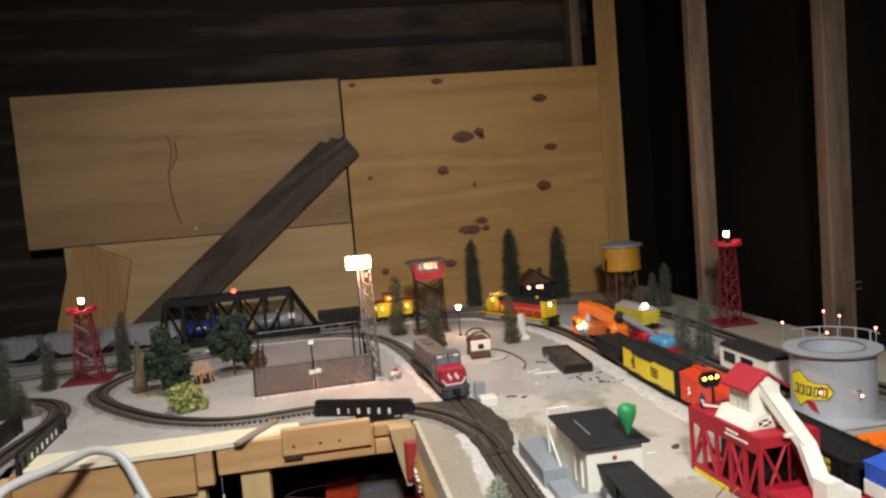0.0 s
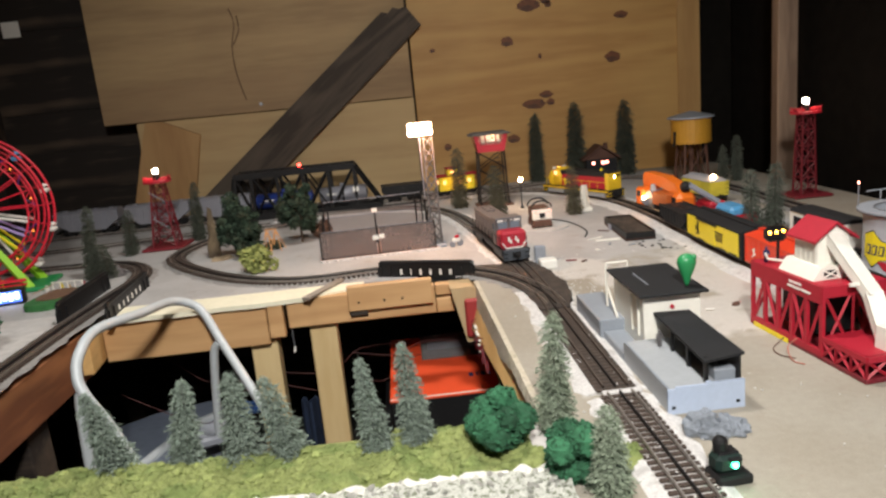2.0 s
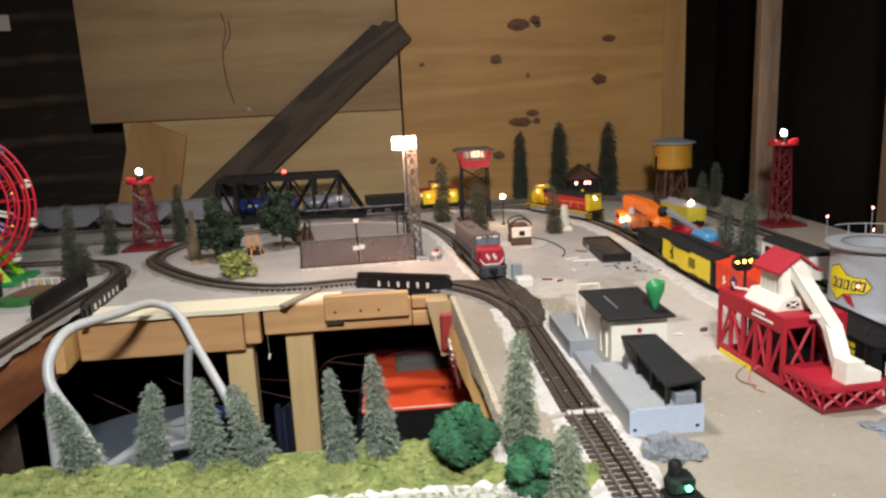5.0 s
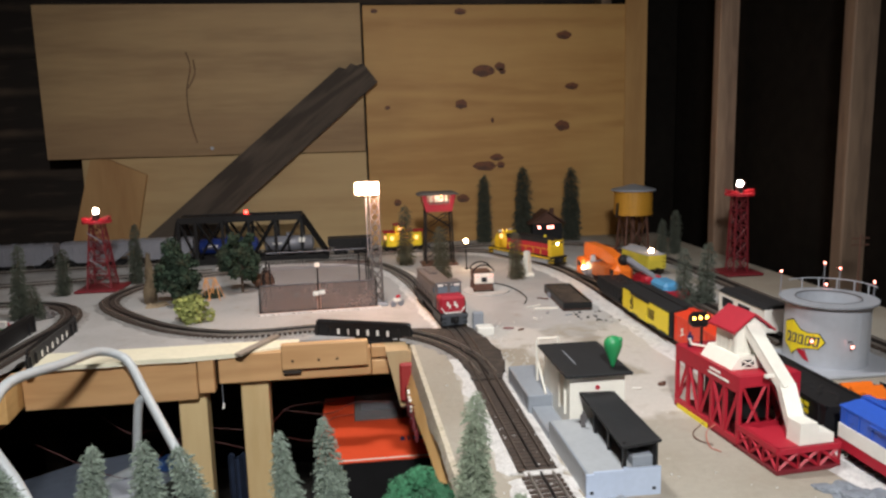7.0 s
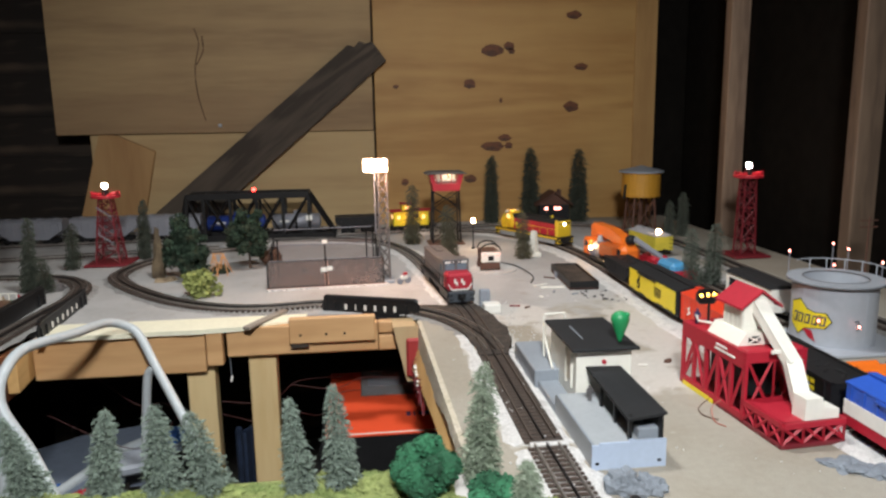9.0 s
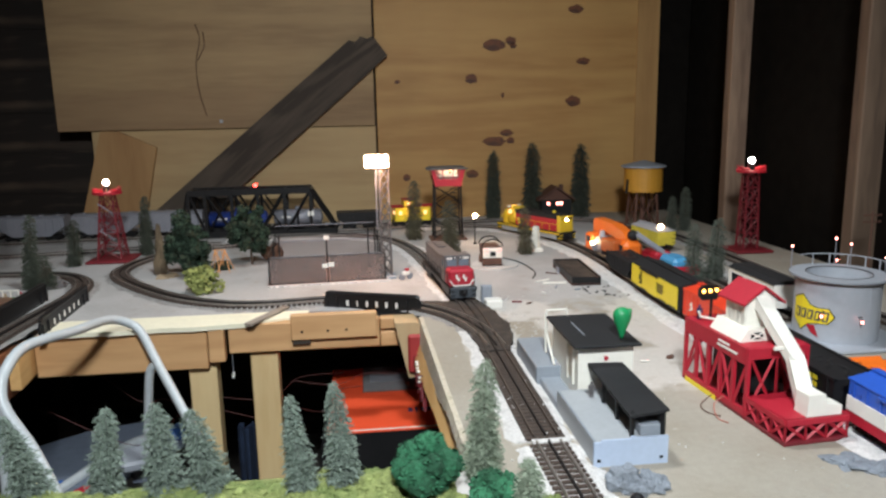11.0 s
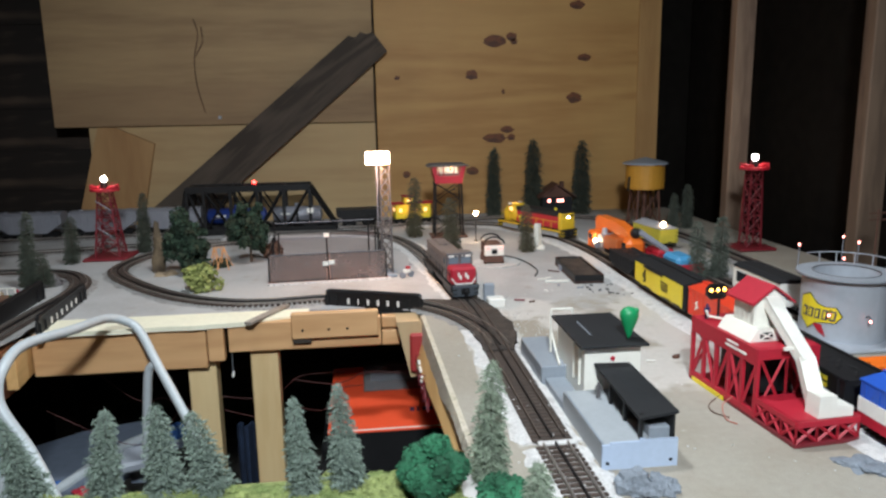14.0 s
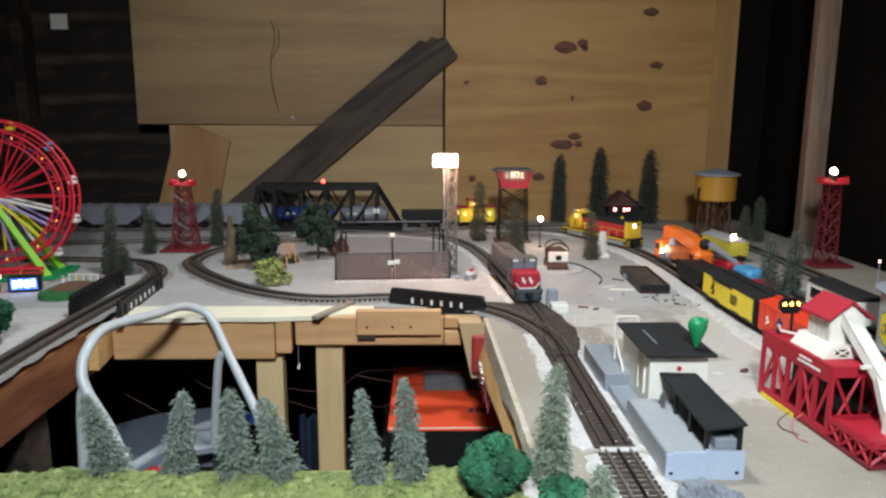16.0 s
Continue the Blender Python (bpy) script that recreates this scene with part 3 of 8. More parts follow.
def edge_strip(rows):
    """A strip along the well: rows of y, inner face, outer face, top, bottom and the inner face's lean."""
    bm = BM()
    rings = [[bm.verts.new(p) for p in ((a, y, t), (b, y, t), (b, y, u), (a - lean, y, u))] for y, a, b, t, u, lean in rows]
    for q, w in zip(rings, rings[1:]):
        for k in range(4):
            bm.faces.new((q[k], w[k], w[(k + 1) % 4], q[(k + 1) % 4]))
    bm.faces.new(rings[0])
    bm.faces.new(rings[-1][::-1])
    return bm


def well_edge(y):
    return 0.2475 - 0.0165 * (y - 1.0)


part("fascia", edge_strip([(y, well_edge(y) + 0.001, well_edge(y) + 0.022, T - 0.0225, z, 0.011 + 0.20 * (0.858 - z)) for y, z in ((0.967, 0.858), (1.08, 0.854), (1.23, 0.848), (1.40, 0.834), (1.545, 0.820))]), PINE_Y, table, "orange pine fascia")
bm = BM()
prism(bm, [(0.188, 0.8985), (0.231, 0.8985), (0.238, 0.890), (0.2435, 0.868), (0.243, 0.790), (0.213, 0.788)], 1.552, 1.612, "y")
part("corner_block", bm, PINE_DUSTY, table, "chamfered dusty pine corner block")
bm = BM()
rr = random.Random(21)
part("plaster_lip", edge_strip([(0.967 + 0.0072 * k, well_edge(0.967 + 0.0072 * k) - 0.0012 + rr.uniform(-0.0006, 0.0006), well_edge(0.967 + 0.0072 * k) + 0.0065, T + 0.0012,
                                 T - 0.012 - 0.034 * max(0.0, min(1.0, (k - 26) / 22)) + rr.uniform(-0.003, 0.003), 0.004) for k in range(86)]),
     mat("yellowed_plaster", (0.54, 0.485, 0.37), 0.9, vary=0.35, scale=40, bump=0.6, bump_scale=200, second=(0.50, 0.45, 0.37), blend=0.5), table, "ragged pale yellow plaster edge")
part("corner_block", box(BM(), (-0.488, 1.555, 0.855), (0.018, 0.090, 0.066), 0.001, 6), PINE_Y, table)
part("beam", boxes(((0.0, 2.0, 0.84), (2.2, 0.04, 0.08))), DARK_WOOD, table)


# ---- tracks ----
def along(pts, step):
    """Points, headings at even steps along a polyline."""
    out, carry = [], 0.0
    for a, b in zip(pts, pts[1:]):
        d = b - a
        n = d.length
        s = carry
        while s < n:
            out.append((a + d * (s / n), math.atan2(d.y, d.x)))
            s += step
        carry = s - n
    return out


def ribbon(bm, path, w, z0, z1, shoulder=0.0, rag=0.0, seed=1):
    """A low bank along a path: top width w, sloping shoulders, ragged edges."""
    rnd = random.Random(seed)
    rows = []
    for i, p in enumerate(path):
        d = (path[min(i + 1, len(path) - 1)] - path[max(i - 1, 0)]).normalized()
        n = Vector((-d.y, d.x, 0))
        a, b = rnd.uniform(-rag, rag), rnd.uniform(-rag, rag)
        rows.append([bm.verts.new((*(p + n * o).xy, z)) for o, z in ((-w / 2 - shoulder + a, z0), (-w / 2, z1), (w / 2, z1), (w / 2 + shoulder + b, z0))])
    for q, r in zip(rows, rows[1:]):
        for k in range(3):
            bm.faces.new((q[k], q[k + 1], r[k + 1], r[k]))
    for r in (rows[0], rows[-1]):
        bm.faces.new(r)
    bmesh.ops.recalc_face_normals(bm, faces=bm.faces[:])
    return bm


GAUGE = 0.029


TIE_MESH = mesh_of("tie", box(BM(), (0, 0, 0), (0.0054, 0.047, 0.003), 0.0006), TIE)
TIE_DUSTY = mesh_of("tie", box(BM(), (0, 0, 0), (0.0054, 0.047, 0.003), 0.0006), mat("dusty_tie", (0.125, 0.108, 0.095), 0.85, vary=0.35, scale=150, bump=0.4))


def track(pts, label, ties_as_parts=False, ballast=BALLAST, width=0.058, z=T, rail=RAIL, tie_mesh=TIE_MESH):
    pts = smooth_path([(x, y, 0) for x, y in pts], 10)
    ob = thing("railway_track", label, "model track", 0, 0, z, group="tracks of the layout")
    part("ballast", ribbon(BM(), pts, width, 0.0, 0.0035, 0.012, 0.007, int(pts[0].x * 999)), ballast, ob, "gritty ballast bed")
    spots = along(pts, 0.0108 if ties_as_parts else 0.0105)
    if ties_as_parts:
        for p, a in spots:
            t = new("tie", tie_mesh)
            t.parent = ob
            t.matrix_basis = pose(p.x, p.y, 0.0050, 0, 0, math.degrees(a))
    else:
        bm = BM()
        for p, a in spots:
            box(bm, (p.x, p.y, 0.0052), (0.0058, 0.047, 0.004), 0, math.degrees(a))
        tagged(part("tie_bed", bm, TIE, ob), kind="stuff")
    for o, m, w in ((-GAUGE / 2, rail, 0.0016), (GAUGE / 2, rail, 0.0016), (0.0, BLACK, 0.0014)):
        bm = BM()
        rows = []
        for i, p in enumerate(pts):
            d = (pts[min(i + 1, len(pts) - 1)] - pts[max(i - 1, 0)]).normalized()
            n = Vector((-d.y, d.x, 0))
            c = p + n * o
            rows.append([bm.verts.new((*(c + n * s).xy, h)) for s, h in ((-w / 2, 0.007), (-w / 2, 0.011), (w / 2, 0.011), (w / 2, 0.007))])
        for q, r in zip(rows, rows[1:]):
            for k in range(3):
                bm.faces.new((q[k], q[k + 1], r[k + 1], r[k]))
        part("rail", bm, m, ob)
    return ob


TRACK_NEAR = [(0.348, 0.45), (0.347, 0.83), (0.345, 1.005)]
TRACK_MID = [(0.345, 1.020), (0.344, 1.3), (0.342, 1.55), (0.333, 1.68)]
TRACK_A = [(0.333, 1.68), (0.318, 1.88), (0.302, 2.03), (0.281, 2.20), (0.245, 2.355), (0.190, 2.46), (0.105, 2.525), (-0.03, 2.555), (-0.30, 2.56)]
BRANCH = [(0.350, 1.36), (0.340, 1.45), (0.305, 1.555), (0.245, 1.635), (0.155, 1.70), (0.055, 1.725), (-0.06, 1.712), (-0.15, 1.725), (-0.26, 1.790), (-0.37, 1.905), (-0.462, 2.04), (-0.485, 2.15), (-0.45, 2.28), (-0.36, 2.38), (-0.20, 2.45)]
LEFT = [(-0.535, 0.6), (-0.532, 1.2), (-0.530, 1.5), (-0.520, 1.72), (-0.510, 1.86), (-0.530, 1.98), (-0.60, 2.08), (-0.72, 2.12), (-0.95, 2.13)]
TRACK_B = [(0.742, 0.35), (0.745, 0.93), (0.745, 1.48), (0.747, 1.77), (0.750, 2.02), (0.735, 2.22), (0.685, 2.44), (0.59, 2.585), (0.43, 2.66), (0.2, 2.70)]
OUTER = [(1.07, 0.4), (1.075, 1.2), (1.08, 1.9), (1.085, 2.2), (1.06, 2.42), (0.98, 2.60), (0.85, 2.71), (0.68, 2.745), (0.45, 2.72), (0.25, 2.665), (0.0, 2.645), (-0.5, 2.645), (-1.0, 2.62), (-1.5, 2.55)]
TRACK_C = [(0.920, 1.43), (0.918, 1.6), (0.918, 1.9), (0.91, 2.2)]
TRACK_D = [(0.925, 0.45), (0.93, 0.8), (0.93, 1.20)]
track(TRACK_NEAR, "three-rail brown track on white ballast across the deck", True)
track(TRACK_MID, "grimy brown turnout track with dull rails", True, rail=RAIL_DULL)
track(TRACK_A, "dusty brown track curving towards the back of the layout", True, tie_mesh=TIE_DUSTY)
track(BRANCH, "curved dark track leaving the main line", False, BALLAST_DK, 0.044)
track(LEFT, "dark track along the table edge", False, BALLAST_DK, 0.044)
track(TRACK_B, "track beneath the freight train on white ballast", False, BALLAST, 0.098)
track(OUTER, "outer track round the back of the layout", False, BALLAST_DK)
track(TRACK_C, "siding track under the white coach", False, BALLAST_DK)
track(TRACK_D, "siding track beside the orange casting", False, BALLAST_DK)
track([(-1.3, 2.36), (-0.9, 2.38), (-0.6, 2.43), (-0.3, 2.47)], "dark back track behind the trees", False, BALLAST_DK, 0.044)
solid("joint_gap", boxes(((0.350, 1.012, T + 0.0040), (0.046, 0.010, 0.004))), BALLAST, "white gap between two track sections", "ballast", "structure")
solid("turnout_bed", boxes(((0.3455, 1.20, T + 0.0030), (0.049, 0.360, 0.0045))), SOOT, "dark brown plastic roadbed under the main line", "turnout", "structure")
bm = BM()
rim = [(0.322, 1.34), (0.371, 1.34), (0.384, 1.40), (0.391, 1.43), (0.396, 1.49), (0.388, 1.53), (0.389, 1.57), (0.377, 1.61), (0.368, 1.66), (0.322, 1.66), (0.245, 1.674), (0.226, 1.628), (0.275, 1.575), (0.304, 1.52), (0.317, 1.44)]
ragged = []
rr = random.Random(12)
for (xa, ya), (xb, yb) in zip(rim, rim[1:] + rim[:1]):
    for k in range(6):
        ragged.append((xa + (xb - xa) * k / 6 + rr.uniform(-0.0025, 0.0025), ya + (yb - ya) * k / 6 + rr.uniform(-0.0025, 0.0025)))
prism(bm, ragged, T + 0.001, T + 0.0078, "z")
solid("turnout_bed", bm, SOOT, "brown turnout bed where the lines part", "turnout", "structure")

# ---- foliage ----
def blade_cloud(bm, rnd, centre, radius, n, size, squash=1.0, up=0.0):
    """Small leaf flakes scattered over and within a ball."""
    for _ in range(n):
        while True:
            v = Vector((rnd.uniform(-1, 1), rnd.uniform(-1, 1), rnd.uniform(-1, 1)))
            if 0.05 < v.length < 1:
                break
        v = v.normalized() * (0.62 + 0.42 * rnd.random() ** 0.6)
        p = Vector(centre) + Vector((v.x * radius, v.y * radius, v.z * radius * squash))
        a = Vector((rnd.gauss(0, 1), rnd.gauss(0, 1), rnd.gauss(0, 0.7))).normalized() * size * rnd.uniform(0.6, 1.3)
        b = a.cross(v + Vector((rnd.gauss(0, 0.5), rnd.gauss(0, 0.5), rnd.gauss(0, 0.5))))
        if b.length < 1e-6:
            continue
        b = b.normalized() * size * rnd.uniform(0.5, 1.0)
        q = [bm.verts.new(p + w) for w in (-a, b, a, -b)]
        bm.faces.new(q)


def pine_mesh(name, h, r, seed, material, rows=16, per=15, trunk=0.06, taper=0.60, sprig=0.20, blunt=0.0):
    """A conical tree: rings of drooping sprigs, each of a few needle flakes, with gaps and an uneven outline."""
    rnd = random.Random(seed)
    bm = BM()
    for i in range(rows):
        f = i / (rows - 1)
        zr = h * (trunk + (0.95 - trunk) * f)
        slope = (blunt + (1 - blunt) * (1 - f)) * min(1, (1.03 - f) / 0.14) ** 0.5 if blunt else (1 - f) ** taper
        rr = r * slope * min(1, (f + 0.10) / 0.20) ** 0.5 * (0.84 + 0.32 * rnd.random()) + 0.05 * r
        n = max(5, int(per * (1 - 0.6 * f)))
        for k in range(n):
            a = 2 * math.pi * (k + rnd.uniform(-0.35, 0.35)) / n + i * 0.7
            z = zr + h / rows * rnd.uniform(-0.6, 0.6)
            out = Vector((math.cos(a), math.sin(a), 0))
            side = Vector((-out.y, out.x, 0))
            tip = rr * rnd.uniform(0.66, 1.14)
            drop = -0.055 * h * rnd.uniform(0.3, 1.2) * (1 - 0.5 * f)
            base = Vector((0, 0, z + 0.02 * h))
            end = out * tip + Vector((0, 0, z + drop))
            w = sprig * max(r, 0.16 * h) * 1.5 * (1 - 0.35 * f) * rnd.uniform(0.7, 1.3)
            bm.faces.new([bm.verts.new(v) for v in (base.lerp(end, 0.1) + side * w * 0.10, end, base.lerp(end, 0.1) - side * w * 0.10)])
            for k2 in range(11):
                f2 = 0.30 + 0.70 * k2 / 10
                p = base.lerp(end, f2) + Vector((0, 0, -0.10 * w * f2))
                swing = rnd.uniform(-1.05, 1.05)
                e = (out * math.cos(swing) + side * math.sin(swing) + Vector((0, 0, rnd.uniform(-0.75, 0.25)))).normalized() * w * rnd.uniform(0.65, 1.25)
                g = e.cross(Vector((rnd.gauss(0, 1), rnd.gauss(0, 1), rnd.gauss(0, 1)))).normalized() * w * 0.18
                bm.faces.new([bm.verts.new(p + u) for u in (-g, e * 0.55 + g * 0.9, e)])
    for k in range(5):
        a = k * 1.3
        q = [bm.verts.new(v) for v in ((0, 0, h), (0.06 * r * math.cos(a), 0.06 * r * math.sin(a), h * 0.93), (0.06 * r * math.cos(a + 1), 0.06 * r * math.sin(a + 1), h * 0.93))]
        bm.faces.new(q)
    return bm


def pine(base, top, r, seed, material=PINE_GREEN, label="sage green flocked model pine tree on the scenic strip", rows=16, per=15, group="model pine trees", taper=0.60, blunt=0.0):
    x, y = base
    tilt = Vector((top[0] - x, 0, top[1] - T))
    h = tilt.length
    ob = thing("pine_tree", label, "model tree", x, y, T, group=group)
    ob.matrix_world = Matrix.Translation((x, y, T)) @ pose(0, 0, 0, 0, math.degrees(math.atan2(tilt.x, tilt.z)), 0) @ pose(0, 0, 0, 0, 0, seed * 47 % 360)
    part("trunk", rod(BM(), (0, 0, -0.002), (0, 0, h * 0.9), 0.0035, 0.001, 7), BARK, ob)
    part("crown", pine_mesh("crown", h, r, seed, material, rows, per, 0.06, taper, 0.20, blunt), material, ob)
    return ob


def foam_tree(x, y, crown_z, r, seed, material, label, squash=0.95, lumps=16, trunk_r=0.004, name="foam_tree", flakes=150, flake=0.0042, core=0.80, wild=0.0):
    """A model tree: a trunk with limbs and a crown of foam clumps broken by gaps, more ragged as wild grows."""
    rnd = random.Random(seed)
    ob = thing(name, label, "model tree", x, y, T)
    bm = BM()
    rod(bm, (0, 0, -0.002), (0, 0, crown_z), trunk_r, trunk_r * 0.6, 7)
    crown = BM()
    shift = Vector((seed * 3.7, seed * 1.3, 0))
    for k in range(lumps):
        a, e = rnd.uniform(0, 2 * math.pi), math.asin(rnd.uniform(-0.75, 1))
        c = Vector((math.cos(a) * math.cos(e), math.sin(a) * math.cos(e), math.sin(e) * squash)) * r * rnd.uniform(0.45 - 0.25 * wild, 0.68 + 0.24 * wild) + Vector((0, 0, crown_z))
        rod(bm, (0, 0, crown_z * 0.6), c, trunk_r * 0.4, trunk_r * 0.2, 5)
        lr = r * rnd.uniform(0.30 - 0.16 * wild, 0.46 - 0.04 * wild)
        for v in bmesh.ops.create_icosphere(crown, subdivisions=3, radius=lr * core)["verts"]:
            v.co = v.co * (1 + 0.30 * noise.noise(v.co * (2.6 / lr) + shift) + 0.10 * noise.noise(v.co * (6.5 / lr) + shift)) + c
        blade_cloud(crown, rnd, c, lr, flakes, flake)
    part("trunk", bm, BARK, ob)
    part("crown", crown, material, ob)
    return ob


# ---- rolling stock ----
def wheels(bm, y, gauge=0.029):
    for s in (-1, 1):
        rod(bm, (s * gauge / 2 - 0.002, y, 0.0195), (s * gauge / 2 + 0.002, y, 0.0195), 0.0085, seg=12)
    rod(bm, (-gauge / 2, y, 0.0195), (gauge / 2, y, 0.0195), 0.0018, seg=6)


def trucks(ob, L, inset=0.042, wb=0.030, name="truck"):
    for s in (-1, 1):
        bm = BM()
        c = s * (L / 2 - inset)
        for w in (-1, 1):
            wheels(bm, c + w * wb / 2)
        for side in (-1, 1):
            box(bm, (side * 0.022, c, 0.0195), (0.004, wb + 0.016, 0.007), 0.001)
            box(bm, (side * 0.022, c, 0.0225), (0.005, 0.010, 0.008))
        box(bm, (0, c, 0.025), (0.030, 0.012, 0.006))
        part(name, bm, BLACK, ob)
    for s in (-1, 1):
        part("coupler", box(BM(), (0, s * (L / 2 + 0.006), 0.020), (0.008, 0.016, 0.006), 0.001), BLACK, ob)


def place_on(ob, x, y, rz):
    ob.matrix_world = pose(x, y, T, 0, 0, rz)
    return ob


def bars(bm, x, y0, z0, rows, sign=1, h=0.004, gap=0.003):
    """Plain bars for lettering on a side at x; each row is a list of bar lengths."""
    z = z0
    for row in rows:
        y = y0
        for w in row:
            box(bm, (x, y - sign * w / 2, z), (0.0006, w, h))
            y -= sign * (w + 0.003)
        z -= h + gap
    return bm


def boxcar(label, L, body_mat, roof_mat, x, y, rz, W=0.062, H=0.060, band=None, letters=None, door=True, sides=None, group="freight cars", door_mat=None, z0=0.019):
    ob = thing("boxcar", label, "freight car", group=group)
    part("underframe", boxes(((0, 0, z0 - 0.003), (W * 0.8, L * 0.98, 0.006))), BLACK, ob)
    part("body", box(BM(), (0, 0, z0 + H / 2), (W, L, H), 0.0012), sides[1] if sides else body_mat, ob)
    bm = BM()
    prism(bm, [(-W / 2 - 0.001, z0 + H - 0.001), (-W / 2 - 0.001, z0 + H + 0.001), (0, z0 + H + 0.008), (W / 2 + 0.001, z0 + H + 0.001), (W / 2 + 0.001, z0 + H - 0.001)], -L / 2 - 0.001, L / 2 + 0.001, "y")
    part("roof", bm, roof_mat, ob)
    part("roof_walk", boxes(((0, 0, z0 + H + 0.0095), (0.010, L, 0.002))), roof_mat, ob)
    for s in (-1, 1):
        if sides:
            part("side_panel", boxes(((s * (W / 2 + 0.0004), 0, z0 + H * 0.5), (0.0016, L * 0.975, H * 0.92))), body_mat, ob)
        if door:
            part("door", box(BM(), (s * (W / 2 + 0.0014), 0, z0 + H * 0.46), (0.0024, L * 0.17, H * 0.86), 0.0006), door_mat or body_mat, ob)
            part("door_rail", boxes(((s * (W / 2 + 0.002), 0.02, z0 + H * 0.93), (0.003, L * 0.40, 0.003))), roof_mat, ob)
        for k in range(11):
            yy = -L / 2 + L * (k + 0.5) / 11
            if abs(yy) > L * 0.10 and not sides:
                part("rib", boxes(((s * (W / 2 + 0.0010), yy, z0 + H * 0.5), (0.001, 0.0022, H * 0.9))), body_mat, ob)
        if letters:
            part("lettering", bars(BM(), s * (W / 2 + 0.0018), L * 0.40, z0 + H * 0.72, letters[1]), letters[0], ob)
        if band:
            for bz, bh, bmn in band:
                part("stripe", boxes(((s * (W / 2 + 0.0016), 0, z0 + bz), (0.0012, L * 0.99, bh))), bmn, ob)
        bm = BM()
        for k in range(5):
            rod(bm, (W * 0.28, s * (L / 2 + 0.002), z0 + 0.008 + k * 0.011), (W * 0.46, s * (L / 2 + 0.002), z0 + 0.008 + k * 0.011), 0.0007, seg=5)
        part("ladder", bm, BLACK, ob)
    trucks(ob, L)
    return place_on(ob, x, y, rz)


def hopper(label, L, material, x, y, rz, W=0.060, H=0.056, load=None, letters=None, covered=False, z0=0.026, deep=False):
    ob = thing("hopper_car", label, "freight car", group="hopper cars")
    bm = BM()
    prism(bm, [(-L / 2, z0 + H), (-L / 2, z0 + H * (0.12 if deep else 0.55)), (-L * (0.47 if deep else 0.28), z0), (L * (0.47 if deep else 0.28), z0), (L / 2, z0 + H * (0.12 if deep else 0.55)), (L / 2, z0 + H)], -W / 2, W / 2, "x")
    part("body", bm, material, ob)
    for s in (-1, 1):
        for k in range(9):
            part("rib", boxes(((s * (W / 2 + 0.001), -L / 2 + L * (k + 0.5) / 9, z0 + H * 0.62), (0.002, 0.0028, H * 0.72))), material, ob)
        part("top_chord", boxes(((s * (W / 2 - 0.001), 0, z0 + H), (0.005, L, 0.004))), material, ob)
        for k in (-1, 1):
            part("end_strut", rod(BM(), (0.02 * k, s * L * 0.47, z0 + 0.001), (0.02 * k, s * L * 0.47, z0 + H * 0.6), 0.0012, seg=5), material, ob)
        if letters:
            part("lettering", bars(BM(), s * (W / 2 + 0.0022), -L * 0.27, z0 + H * 0.80, letters[1], h=0.006), letters[0], ob)
    part("end_sill", boxes(((0, L * 0.46, z0 + 0.001), (0.05, 0.006, 0.005)), ((0, -L * 0.46, z0 + 0.001), (0.05, 0.006, 0.005)), ((0, 0, z0), (0.012, L * 0.96, 0.006))), BLACK, ob)
    if covered:
        bm = BM()
        prism(bm, [(-W / 2, z0 + H), (-W * 0.30, z0 + H + 0.008), (W * 0.30, z0 + H + 0.008), (W / 2, z0 + H)], -L / 2, L / 2, "y")
        part("roof", bm, material, ob)
        for k in range(4):
            part("hatch", rod(BM(), (0, -L * 0.36 + k * L * 0.24, z0 + H + 0.008), (0, -L * 0.36 + k * L * 0.24, z0 + H + 0.0105), 0.009, seg=12), material, ob)
    elif load:
        rnd = random.Random(int(L * 1e4))
        bm = BM()
        bmesh.ops.create_grid(bm, x_segments=8, y_segments=24, size=0.5, matrix=Matrix.Translation((0, 0, z0 + H - 0.004)) @ Matrix.Diagonal((W * 0.94, L * 0.97, 1, 1)))
        for v in bm.verts:
            v.co.z += 0.004 * max(0, 1 - (2 * v.co.x / W) ** 2) + rnd.uniform(-0.0014, 0.0014)
        part("load", bm, load, ob)
    trucks(ob, L)
    return place_on(ob, x, y, rz)


